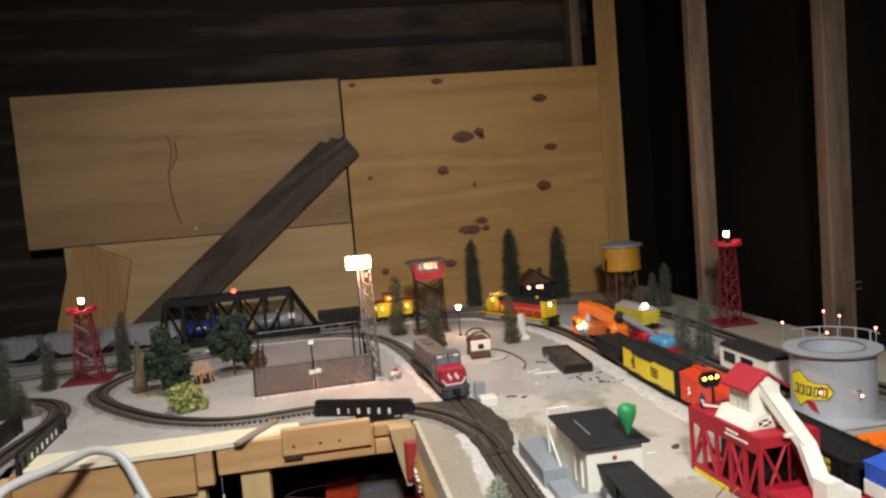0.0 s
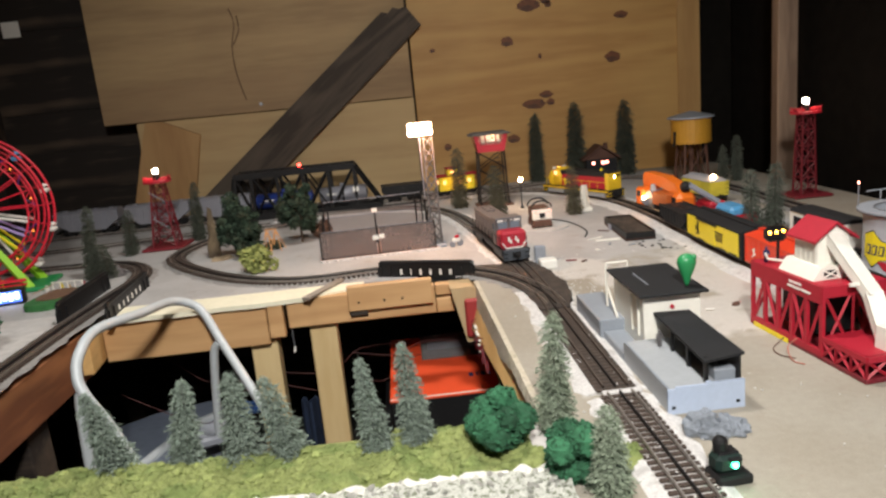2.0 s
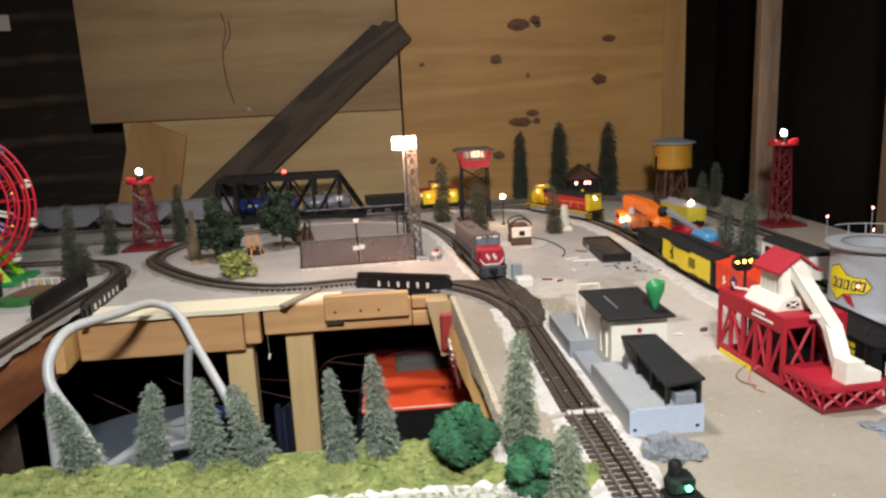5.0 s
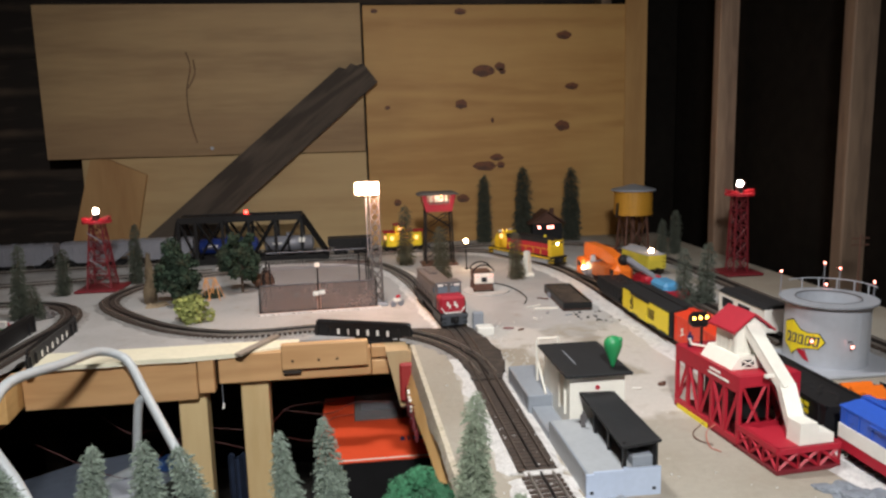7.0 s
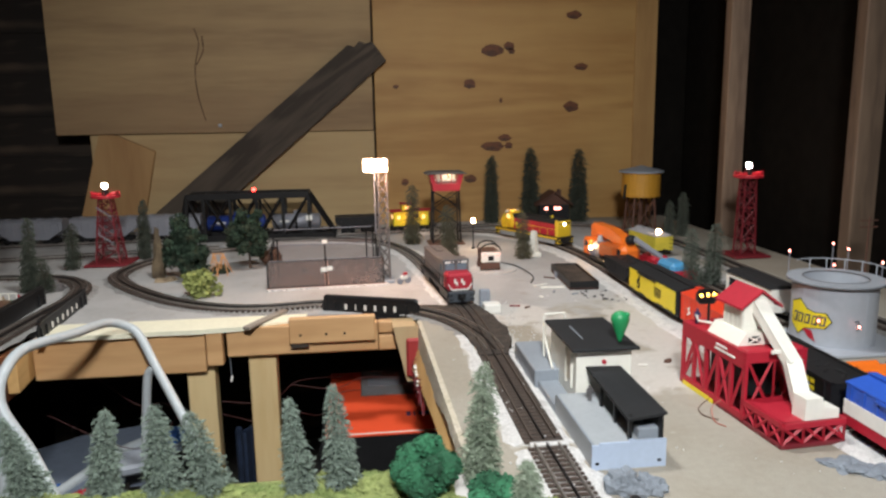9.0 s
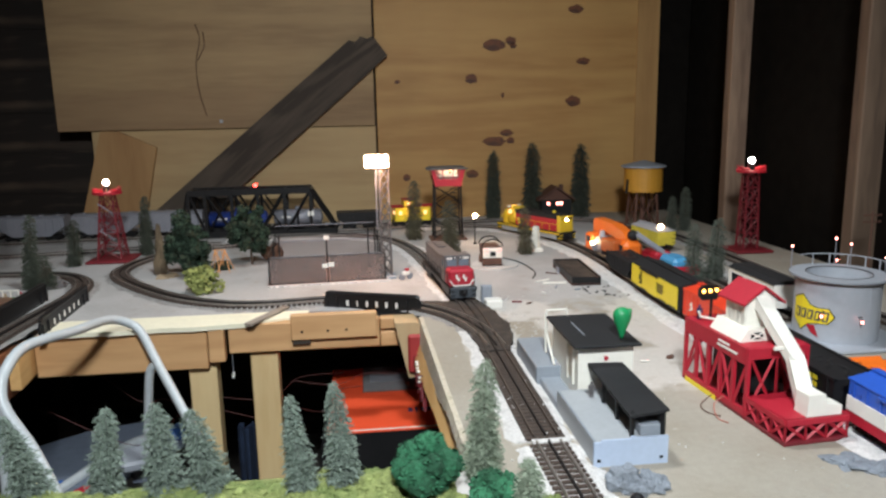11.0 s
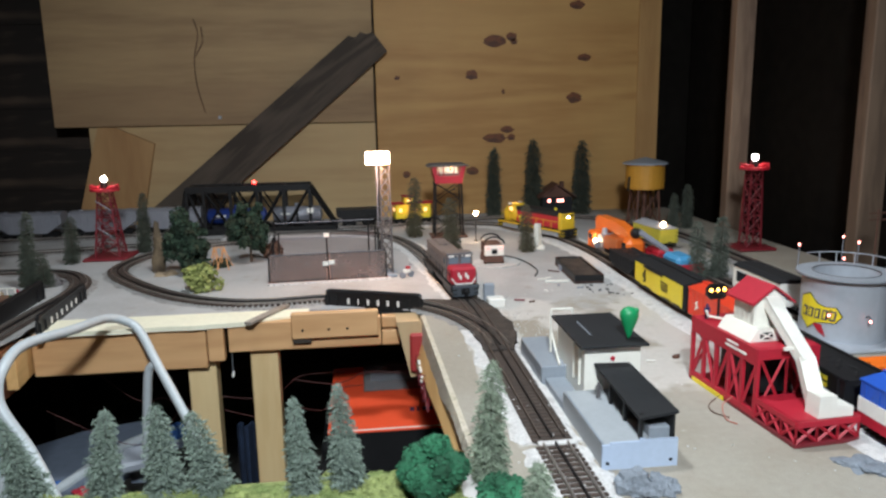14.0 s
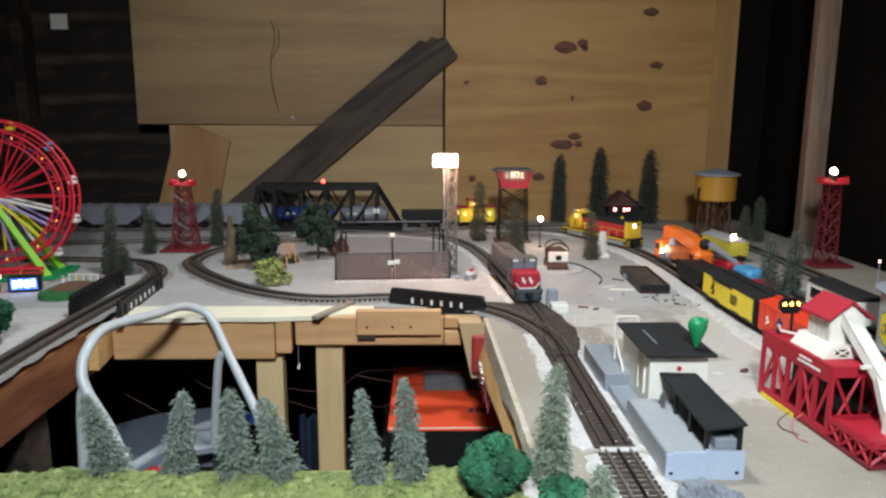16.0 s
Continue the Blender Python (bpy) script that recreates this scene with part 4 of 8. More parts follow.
def tank_car(label, L, material, x, y, rz, r=0.026):
    ob = thing("tank_car", label, "freight car", group="tank cars")
    zc = 0.030 + r
    bm = BM()
    rod(bm, (0, -L / 2 + 0.012, zc), (0, L / 2 - 0.012, zc), r, seg=24)
    for s in (-1, 1):
        ball(bm, (0, s * (L / 2 - 0.012), zc), r, 24, (1, 0.40, 1))
    part("barrel", bm, material, ob, smooth=True)
    part("dome", rod(BM(), (0, 0, zc + r - 0.003), (0, 0, zc + r + 0.010), 0.010, seg=16), material, ob)
    part("underframe", boxes(((0, 0, 0.026), (0.030, L * 0.98, 0.006)), ((0, L * 0.49, 0.028), (0.055, 0.005, 0.008)), ((0, -L * 0.49, 0.028), (0.055, 0.005, 0.008))), BLACK, ob)
    for s in (-1, 1):
        bm = BM()
        rod(bm, (s * (r + 0.004), -L * 0.42, zc - 0.003), (s * (r + 0.004), L * 0.42, zc - 0.003), 0.0008, seg=5)
        for k in range(5):
            yy = -L * 0.4 + k * L * 0.2
            rod(bm, (s * (r - 0.001), yy, zc - 0.003), (s * (r + 0.004), yy, zc - 0.003), 0.0007, seg=5)
        part("handrail", bm, SILVER, ob)
        part("lettering", bars(BM(), s * (r + 0.0004), L * 0.32, zc + 0.004, [[0.03]], h=0.005), WHITE, ob)
    part("band", rod(BM(), (0, -0.004, zc), (0, 0.004, zc), r + 0.0008, seg=24), BLACK, ob)
    trucks(ob, L)
    return place_on(ob, x, y, rz)


def caboose(label, L, body, roof, x, y, rz, lit=True, W=0.058, H=0.048):
    ob = thing("caboose", label, "freight car")
    z0 = 0.028
    part("body", box(BM(), (0, 0, z0 + H / 2), (W, L * 0.80, H), 0.001), body, ob)
    part("deck", boxes(((0, 0, z0 - 0.002), (W, L, 0.005))), BLACK, ob)
    bm = BM()
    prism(bm, [(-W / 2 - 0.003, z0 + H), (0, z0 + H + 0.006), (W / 2 + 0.003, z0 + H)], -L * 0.47, L * 0.47, "y")
    part("roof", bm, roof, ob)
    cup = part("cupola", box(BM(), (0, L * 0.08, z0 + H + 0.012), (W * 0.86, L * 0.24, 0.022), 0.001), body, ob)
    part("cupola_roof", box(BM(), (0, L * 0.08, z0 + H + 0.0245), (W * 0.95, L * 0.27, 0.003), 0.001), roof, ob)
    wm = LAMP_WINDOW if lit else GLASS_DK
    for s in (-1, 1):
        for yy in (-L * 0.28, L * 0.28, -L * 0.06):
            part("window", boxes(((s * (W / 2 + 0.0006), yy, z0 + H * 0.60), (0.0012, 0.010, 0.012))), wm, ob)
        part("window", boxes(((s * (W * 0.43 + 0.0006), L * 0.08, z0 + H + 0.013), (0.0012, 0.014, 0.009))), wm, ob)
        bm = BM()
        for k in (-0.45, 0.0, 0.45):
            rod(bm, (k * W, s * L * 0.49, z0), (k * W, s * L * 0.49, z0 + 0.020), 0.0009, seg=5)
        rod(bm, (-0.45 * W, s * L * 0.49, z0 + 0.020), (0.45 * W, s * L * 0.49, z0 + 0.020), 0.0009, seg=5)
        part("railing", bm, YELLOW, ob)
        part("end_window", boxes(((-0.012, s * (L * 0.40 + 0.0006), z0 + H * 0.6), (0.010, 0.0012, 0.012)), ((0.012, s * (L * 0.40 + 0.0006), z0 + H * 0.6), (0.010, 0.0012, 0.012))), wm, ob)
    trucks(ob, L, 0.03, 0.024)
    return place_on(ob, x, y, rz)


def diesel(label, L, hood, cab, nose, x, y, rz, roof, stripe=None, lit=LAMP_WHITE, group="diesel locomotives", W=0.060, face=None, glass=GLASS_DK, pilot=BLACK, side_frame=BLACK, round_nose=False):
    """A road-switcher diesel with its cab and nose at the -y end."""
    ob = thing("diesel_locomotive", label, "model locomotive", group=group)
    z0 = 0.026
    part("walkway", box(BM(), (0, 0, z0), (W, L, 0.006), 0.001), BLACK, ob)
    part("fuel_tank", box(BM(), (0, 0, z0 - 0.008), (W * 0.7, L * 0.28, 0.012), 0.002), BLACK, ob)
    part("hood", box(BM(), (0, L * 0.12, z0 + 0.0205), (W * 0.72, L * 0.70, 0.035), 0.002), hood, ob)
    part("hood_top", box(BM(), (0, L * 0.12, z0 + 0.0385), (W * 0.74, L * 0.715, 0.0075 if round_nose else 0.005), 0.0015), roof, ob)
    for k in range(3):
        part("roof_fan", rod(BM(), (0, L * (0.20 + 0.09 * k), z0 + 0.0415), (0, L * (0.20 + 0.09 * k), z0 + 0.044), 0.011, seg=16), roof, ob)
    for s in (-1, 1):
        for k in range(14):
            part("hood_door", boxes(((s * W * 0.362, -L * 0.18 + L * 0.62 * k / 13, z0 + 0.020), (0.0012, 0.007, 0.024))), hood, ob)
    if round_nose:
        part("hood_upper", box(BM(), (0, L * 0.125, z0 + 0.0345), (W * 0.745, L * 0.71, 0.0090), 0.002), roof, ob, "black upper hood")
        part("beacon", ball(BM(), (0, L * 0.30, z0 + 0.0445), 0.0045, 10), YELLOW, ob)
        for s in (-1, 1):
            for k in range(3):
                part("feather_stripe", box(BM(), (s * W * 0.366, -L * 0.165 + L * 0.035 * k, z0 + 0.0145), (0.0016, L * (0.030 - 0.006 * k), 0.016 - 0.003 * k), 0, 0, s * 25), YELLOW, ob)
        cb = part("cab", box(BM(), (0, -L * 0.28, z0 + 0.0235), (W * 0.92, L * 0.17, 0.045), 0.012), cab, ob, smooth=True)
    else:
        cb = part("cab", box(BM(), (0, -L * 0.28, z0 + 0.0245), (W * 0.96, L * 0.12, 0.043), 0.002), cab, ob)
        part("cab_roof", box(BM(), (0, -L * 0.28, z0 + 0.0475), (W * 0.98, L * 0.135, 0.004), 0.0015), roof, ob)
    if round_nose:
        part("nose", ball(BM(), (0, -L * 0.375, z0 + 0.015), 0.030, 24, (0.90, 1.05, 0.95)), nose, ob, smooth=True)
        part("rear_panel", box(BM(), (0, L * 0.455, z0 + 0.0215), (W * 0.80, L * 0.05, 0.040), 0.002), cab, ob)
        part("rear_light", ball(BM(), (0, L * 0.483, z0 + 0.032), 0.0028, 10), LAMP_WHITE, ob)
    else:
        part("nose", box(BM(), (0, -L * 0.395, z0 + 0.0165), (W * 0.92, L * 0.13, 0.029), 0.004), nose, ob)
    if face:
        for sx, sw in ((-0.0085, 0.0085), (0.0065, 0.0085)):
            part("lettering", boxes(((sx, -L * 0.461, z0 + 0.0165), (sw, 0.0012, 0.0024)), ((sx - 0.002, -L * 0.461, z0 + 0.0200), (sw * 0.5, 0.0012, 0.0048)),
                                    ((sx + 0.002, -L * 0.461, z0 + 0.0135), (sw * 0.5, 0.0012, 0.0040))), face, ob)
        for s in (-1, 1):
            part("chevron", rod(BM(), (s * 0.026, -L * 0.461, z0 + 0.0135), (s * 0.017, -L * 0.461, z0 + 0.004), 0.0013, seg=5), face, ob)
        part("chevron_bar", boxes(((0, -L * 0.461, z0 + 0.0040), (0.036, 0.0014, 0.0024))), face, ob)
    for sx in (-0.013, 0.013):
        part("windshield", boxes(((sx, -L * 0.342, z0 + 0.037), (0.020, 0.0016, 0.011))), glass, ob)
    for s in (-1, 1):
        part("side_window", boxes(((s * W * 0.482, -L * 0.28, z0 + 0.035), (0.0014, L * 0.05, 0.010))), LAMP_WINDOW if round_nose else glass, ob)
        bm = BM()
        for k in range(9):
            yy = -L * 0.44 + L * 0.90 * k / 8
            rod(bm, (s * W * 0.48, yy, z0 + 0.003), (s * W * 0.48, yy, z0 + 0.021), 0.0007, seg=5)
        rod(bm, (s * W * 0.48, -L * 0.44, z0 + 0.021), (s * W * 0.48, L * 0.46, z0 + 0.021), 0.0007, seg=5)
        part("handrail", bm, stripe or BLACK, ob)
        if stripe:
            part("sill_stripe", boxes(((s * (W / 2 + 0.0004), 0, z0), (0.0014, L * 0.99, 0.0034))), stripe, ob)
    for s in (-1, 1):
        bm = BM()
        box(bm, (0, s * L * 0.497, z0 - 0.006), (W * 0.92, 0.004, 0.018), 0.001)
        part("pilot", bm, pilot, ob)
        part("coupler_pocket", boxes(((0, s * (L * 0.497 + 0.0022), z0 - 0.006), (0.018, 0.001, 0.010))), BLACK, ob)
        for sx in (-0.02, 0.02):
            part("step", boxes(((sx * 1.15, s * L * 0.485, z0 - 0.010), (0.010, 0.012, 0.002)), ((sx * 1.15, s * L * 0.485, z0 - 0.003), (0.010, 0.012, 0.002))), stripe or BLACK, ob)
    for sx in (-0.006, 0.006):
        part("headlight", rod(BM(), (sx, -L * 0.342, z0 + 0.0455), (sx, -L * 0.349, z0 + 0.0455), 0.0013, seg=10), lit, ob)
    for sx in (-0.018, 0.018):
        part("number_board", boxes(((sx, -L * 0.343, z0 + 0.0455), (0.012, 0.002, 0.005))), WHITE, ob)
    for s in (-1, 1):
        bm = BM()
        for w in (-1, 0, 1):
            wheels(bm, s * L * 0.31 + w * 0.024)
        for side in (-1, 1):
            part("side_frame", box(BM(), (side * 0.024, s * L * 0.31, 0.017), (0.005, 0.074, 0.010), 0.001), side_frame, ob)
        part("truck", bm, BLACK, ob)
    for s in (-1, 1):
        part("coupler", box(BM(), (0, s * (L / 2 + 0.005), 0.020), (0.008, 0.014, 0.006), 0.001), BLACK, ob)
    place_on(ob, x, y, rz)
    ob.scale = (1.08, 1.0, 1.26)
    return ob

# ---- accessories ----
def truss_panel(a, b, c, d, r=0.0022):
    """Corner posts and diagonals of one truss panel, corners in order."""
    return [(p, q, r) for p, q in ((b, c), (d, a), (a, c), (b, d))]


def truss_bridge():
    ob = thing("truss_bridge", "black plastic through truss bridge over the back track", "model bridge", -0.2417, 2.645, T)
    L, W, H = 0.5833, 0.085, 0.148
    n = 7
    xs = [-L / 2 + L * k / n for k in range(n + 1)]
    xs[0], xs[1] = xs[0] + 0.082, xs[1] + 0.030
    part("deck", boxes(((0.04, 0, 0.006), (L - 0.08, W + 0.012, 0.004))), BLACK, ob)
    for s in (-1, 1):
        y = s * W / 2
        side = part("truss_side", boxes(((0.04, y, 0.012), (L - 0.08, 0.005, 0.018)), (((xs[1] + xs[-2]) / 2, y, H), (xs[-2] - xs[1], 0.007, 0.020))), BLACK, ob)
        for k in range(1, n):
            part("vertical", box(BM(), (xs[k], y, H / 2), (0.010, 0.006, H)), BLACK, ob)
        members("end_post", [((xs[0], y, 0.012), (xs[1], y, H), 0.005), ((xs[-1], y, 0.012), (xs[-2], y, H), 0.005)], BLACK, ob)
        members("counter_brace", [((xs[k], y, 0.012 if k < n / 2 else H), (xs[k + 1], y, H if k < n / 2 else 0.012), 0.0028) for k in range(2, n - 2)], BLACK, ob)
        members("diagonal", [((xs[k], y, H if k < n / 2 else 0.012), (xs[k + 1], y, 0.012 if k < n / 2 else H), 0.0045) for k in range(1, n - 1)], BLACK, ob)
    for k in range(1, n):
        part("top_strut", box(BM(), (xs[k], 0, H + 0.003), (0.006, W, 0.006)), BLACK, ob)
    for s in (-1, 1):
        members("top_brace", [((xs[k], -s * W / 2, H + 0.004), (xs[k + 1], s * W / 2, H + 0.004), 0.0032) for k in range(1, n - 1)], BLACK, ob)
    part("lettering", boxes(((0.2017, -W / 2 - 0.004, 0.072), (0.008, 0.001, 0.016)), ((0.2137, -W / 2 - 0.004, 0.072), (0.008, 0.001, 0.016))), WHITE, ob)
    lamp_ob = part("warning_lamp", rod(BM(), (0.0297, 0, H + 0.006), (0.0297, 0, H + 0.012), 0.006, seg=10), RED_DK, ob)
    part("lens", ball(BM(), (0.0297, 0, H + 0.016), 0.0065, 12), LAMP_RED, lamp_ob)
    return ob


def girder(label, L, x, y, rz, H=0.040, outer=-1):
    """One side of a plate girder bridge, arched top, ribbed, with white lettering bars."""
    ob = thing("girder_side", label, "model bridge", x, y, T - 0.011, rz, group="plate girder bridge sides")
    bm = BM()
    n = 40
    top = [(-L / 2 + L * k / n, H * (0.80 + 0.20 * min(1, 20 * min(k / n, 1 - k / n)))) for k in range(n + 1)]
    prism(bm, [(-L / 2, 0)] + [(-L / 2, top[0][1] * 0.8)] + top[1:-1] + [(L / 2, top[0][1] * 0.8), (L / 2, 0)], -0.002, 0.002, "y")
    part("web", bm, BLACK, ob)
    part("bottom_flange", box(BM(), (0, 0, 0.002), (L, 0.012, 0.004), 0.001), BLACK, ob)
    part("top_flange", tube(BM(), [(p[0], 0, p[1]) for p in top[1:-1]], 0.0042, 6), BLACK, ob)
    for xx in (-L * 0.46, -L * 0.36, L * 0.36, L * 0.46):
        part("stiffener", box(BM(), (xx, 0, H * 0.40), (0.003, 0.010, H * 0.72)), BLACK, ob)
    for s in (outer,):
        for k in range(6):
            xx = -L * 0.25 + L * 0.50 * k / 5
            part("letter_bar", boxes(((xx, s * 0.0026, H * 0.52), (0.0050 if k != 1 else 0.0022, 0.0012, 0.0112))), WHITE, ob)
    return ob


truss_bridge()
girder("black plate girder bridge side with white lettering", 0.212, 0.148, 1.655, -22, 0.042)
girder("black plate girder bridge side with white lettering", 0.28, -0.462, 1.700, 93, 0.046)
girder("black plate girder bridge side with white lettering", 0.27, -0.560, 1.725, 91, 0.050, 1)


def beacon(label, x, y, bulb, top=0.222, base=0.118, spread=0.27, slanted=False):
    ob = thing("beacon_tower", label, "model tower", x, y, T, group="rotary beacon towers")
    part("base", box(BM(), (0, 0, 0.004), (base, base * 0.95, 0.008), 0.003), RED_DK, ob)
    tw = 0.030
    n = 5
    for sx in (-1, 1):
        for sy in (-1, 1):
            part("leg", rod(BM(), (sx * base * spread, sy * base * spread * 0.96, 0.006), (sx * tw / 2, sy * tw / 2, top - 0.035), 0.0028, 0.0022, 4), RED_DK, ob)
    def corner(k, sx, sy):
        f = k / n
        hw = base * spread * (1 - f) + tw / 2 * f
        return (sx * hw, sy * hw * 0.96, 0.008 + (top - 0.043) * f)
    for axis in range(4):
        (ax, ay), (bx_, by_) = (((-1, -1), (1, -1)), ((1, -1), (1, 1)), ((1, 1), (-1, 1)), ((-1, 1), (-1, -1)))[axis]
        for k in range(n):
            members("lattice_bar", [(corner(k, ax, ay), corner(k + 1, bx_, by_), 0.0013), (corner(k, bx_, by_), corner(k + 1, ax, ay), 0.0013),
                                    (corner(k + 1, ax, ay), corner(k + 1, bx_, by_), 0.0015)], RED_DK, ob)
    for z in (0.075, 0.148) if slanted else ():
        part("slanted_bar", rod(BM(), (-0.020, -0.034 + 0.06 * z, z + 0.014), (0.018, -0.034 + 0.06 * z, z - 0.013), 0.0016, seg=5), SILVER, ob, "silver slanted bar")
    part("platform", rod(BM(), (0, 0, top - 0.036), (0, 0, top - 0.030), 0.038, seg=20), RED, ob, "bright red gallery")
    bm = BM()
    for k in range(14):
        a = 2 * math.pi * k / 14
        rod(bm, (0.036 * math.cos(a), 0.036 * math.sin(a), top - 0.03), (0.036 * math.cos(a), 0.036 * math.sin(a), top - 0.018), 0.0008, seg=4)
    part("railing", bm, RED, ob)
    head = part("lamp_housing", rod(BM(), (0, 0, top - 0.03), (0, 0, top - 0.014), 0.009, seg=12), BLACK, ob)
    part("lens", ball(BM(), (0, 0, top - 0.004), 0.0080, 18), bulb, head)
    for sx in (-1, 1):
        part("red_wing", box(BM(), (sx * 0.021, -0.004, top - 0.026), (0.026, 0.020, 0.007), 0.002, 0, 0, -sx * 12), RED, ob, "bright red tilted wing")
    return ob


beacon("red lattice beacon tower with a lit white lamp", -0.560, 2.295, LAMP_WHITE, slanted=True)
beacon("tall red lattice beacon tower with a lit white lamp", 1.180, 2.075, LAMP_WHITE, 0.252, 0.105, 0.195)


def flood_tower():
    ob = thing("floodlight_tower", "grey lattice floodlight tower with lit lamp panel", "model tower", 0.188, 1.935, T)
    h = 0.262
    part("base", box(BM(), (0, 0, 0.004), (0.045, 0.045, 0.008), 0.002), GREY, ob)
    hw = 0.010
    for sx in (-1, 1):
        for sy in (-1, 1):
            part("leg", rod(BM(), (sx * hw * 1.3, sy * hw * 1.3, 0.006), (sx * hw, sy * hw, h), 0.0018, seg=4), LOCO_GREY, ob)
    for a in range(4):
        (ax, ay), (bx_, by_) = (((-1, -1), (1, -1)), ((1, -1), (1, 1)), ((1, 1), (-1, 1)), ((-1, 1), (-1, -1)))[a]
        for k in range(10):
            z0, z1 = 0.01 + (h - 0.01) * k / 10, 0.01 + (h - 0.01) * (k + 1) / 10
            members("lattice_bar", [((ax * hw, ay * hw, z0), (bx_ * hw, by_ * hw, z1), 0.0010), ((bx_ * hw, by_ * hw, z0), (ax * hw, ay * hw, z1), 0.0010)], LOCO_GREY, ob)
    part("ladder", rod(BM(), (-0.019, -0.012, 0.12), (-0.019, -0.012, h), 0.0016, seg=4), SILVER, ob)
    panel_ob = part("lamp_panel", box(BM(), (-0.016, -0.010, 0.281), (0.059, 0.008, 0.032), 0.001), GREY, ob)
    for k in range(4):
        for j in range(2):
            part("lamp", ball(BM(), (-0.0370 + 0.0140 * k, -0.016, 0.2735 + 0.0152 * j), 0.0064, 12, (1, 0.55, 1)), LAMP_WARM, panel_ob)
    return ob


flood_tower()
lamp("floodlight_glow", "POINT", (0.170, 1.890, T + 0.283), 2.9, (1.0, 0.56, 0.36), 0.02)
lamp("beacon_glow", "POINT", (-0.560, 2.255, T + 0.235), 0.10, (1.0, 0.55, 0.40), 0.01)
lamp("beacon_glow", "POINT", (1.180, 2.03, T + 0.262), 0.10, (1.0, 0.55, 0.40), 0.01)


def control_tower():
    ob = thing("control_tower", "red yard control tower with lit cabin on black legs", "model tower", 0.396, 2.44, T)
    part("base", box(BM(), (0, 0, 0.003), (0.105, 0.075, 0.006), 0.002), BROWN, ob)
    for sx in (-1, 1):
        for sy in (-1, 1):
            part("leg", rod(BM(), (sx * 0.040, sy * 0.028, 0.005), (sx * 0.036, sy * 0.026, 0.178), 0.003, seg=4), BLACK, ob)
    for sy in (-1, 1):
        for k in range(3):
            z0, z1 = 0.01 + 0.055 * k, 0.065 + 0.055 * k
            members("brace", [((-0.038, sy * 0.027, z0), (0.038, sy * 0.027, z1), 0.0014), ((0.038, sy * 0.027, z0), (-0.038, sy * 0.027, z1), 0.0014)], BLACK, ob)
    for k in range(14):
        part("stair_tread", boxes(((0.020, -0.032 + 0.004 * k, 0.012 + 0.0125 * k), (0.018, 0.006, 0.002))), BLACK, ob)
    bm = BM()
    prism(bm, [(-0.037, 0.176), (0.037, 0.176), (0.0415, 0.199), (-0.0415, 0.199)], -0.034, 0.034, "y")
    part("cabin", bm, RED, ob)
    bm = BM()
    prism(bm, [(-0.041, 0.199), (0.041, 0.199), (0.048, 0.229), (-0.048, 0.229)], -0.033, 0.033, "y")
    part("glazing", bm, mat("cabin_glass", (0.9, 0.8, 0.7), 0.1, alpha=0.15), ob)
    for k in range(-3, 4):
        for s in (-1, 1):
            if k:
                part("mullion", rod(BM(), (0.0135 * k, s * 0.034, 0.198), (0.0158 * k, s * 0.035, 0.230), 0.0016, seg=5), RED, ob)
    for s in (-1, 1):
        part("corner_panel", prism(BM(), [(s * 0.030, 0.199), (s * 0.0412, 0.199), (s * 0.0482, 0.229), (s * 0.036, 0.229)], -0.0345, -0.0330, "y"), RED, ob)
    for x in (-0.02, 0.0, 0.022):
        part("lit_panel", boxes(((x, 0.012, 0.216), (0.016, 0.002, 0.022))), CREAM, ob)
    bm = BM()
    prism(bm, [(-0.060, 0.2295), (0.060, 0.2295), (0.046, 0.2365), (-0.046, 0.2365)], -0.042, 0.042, "y")
    part("roof", bm, mat("dusty_grey_roof", (0.10, 0.088, 0.085), 0.8, vary=0.2), ob)
    part("interior_lamp", ball(BM(), (0.012, 0.004, 0.2235), 0.0026, 10), LAMP_WINDOW, ob)
    part("desk", boxes(((0, 0.0, 0.208), (0.06, 0.03, 0.006))), CREAM, ob)
    ob.scale = (1.076, 1.076, 0.95)
    return ob


control_tower()
lamp("cabin_glow", "POINT", (0.408, 2.43, T + 0.211), 0.05, (1.0, 0.7, 0.5), 0.008)


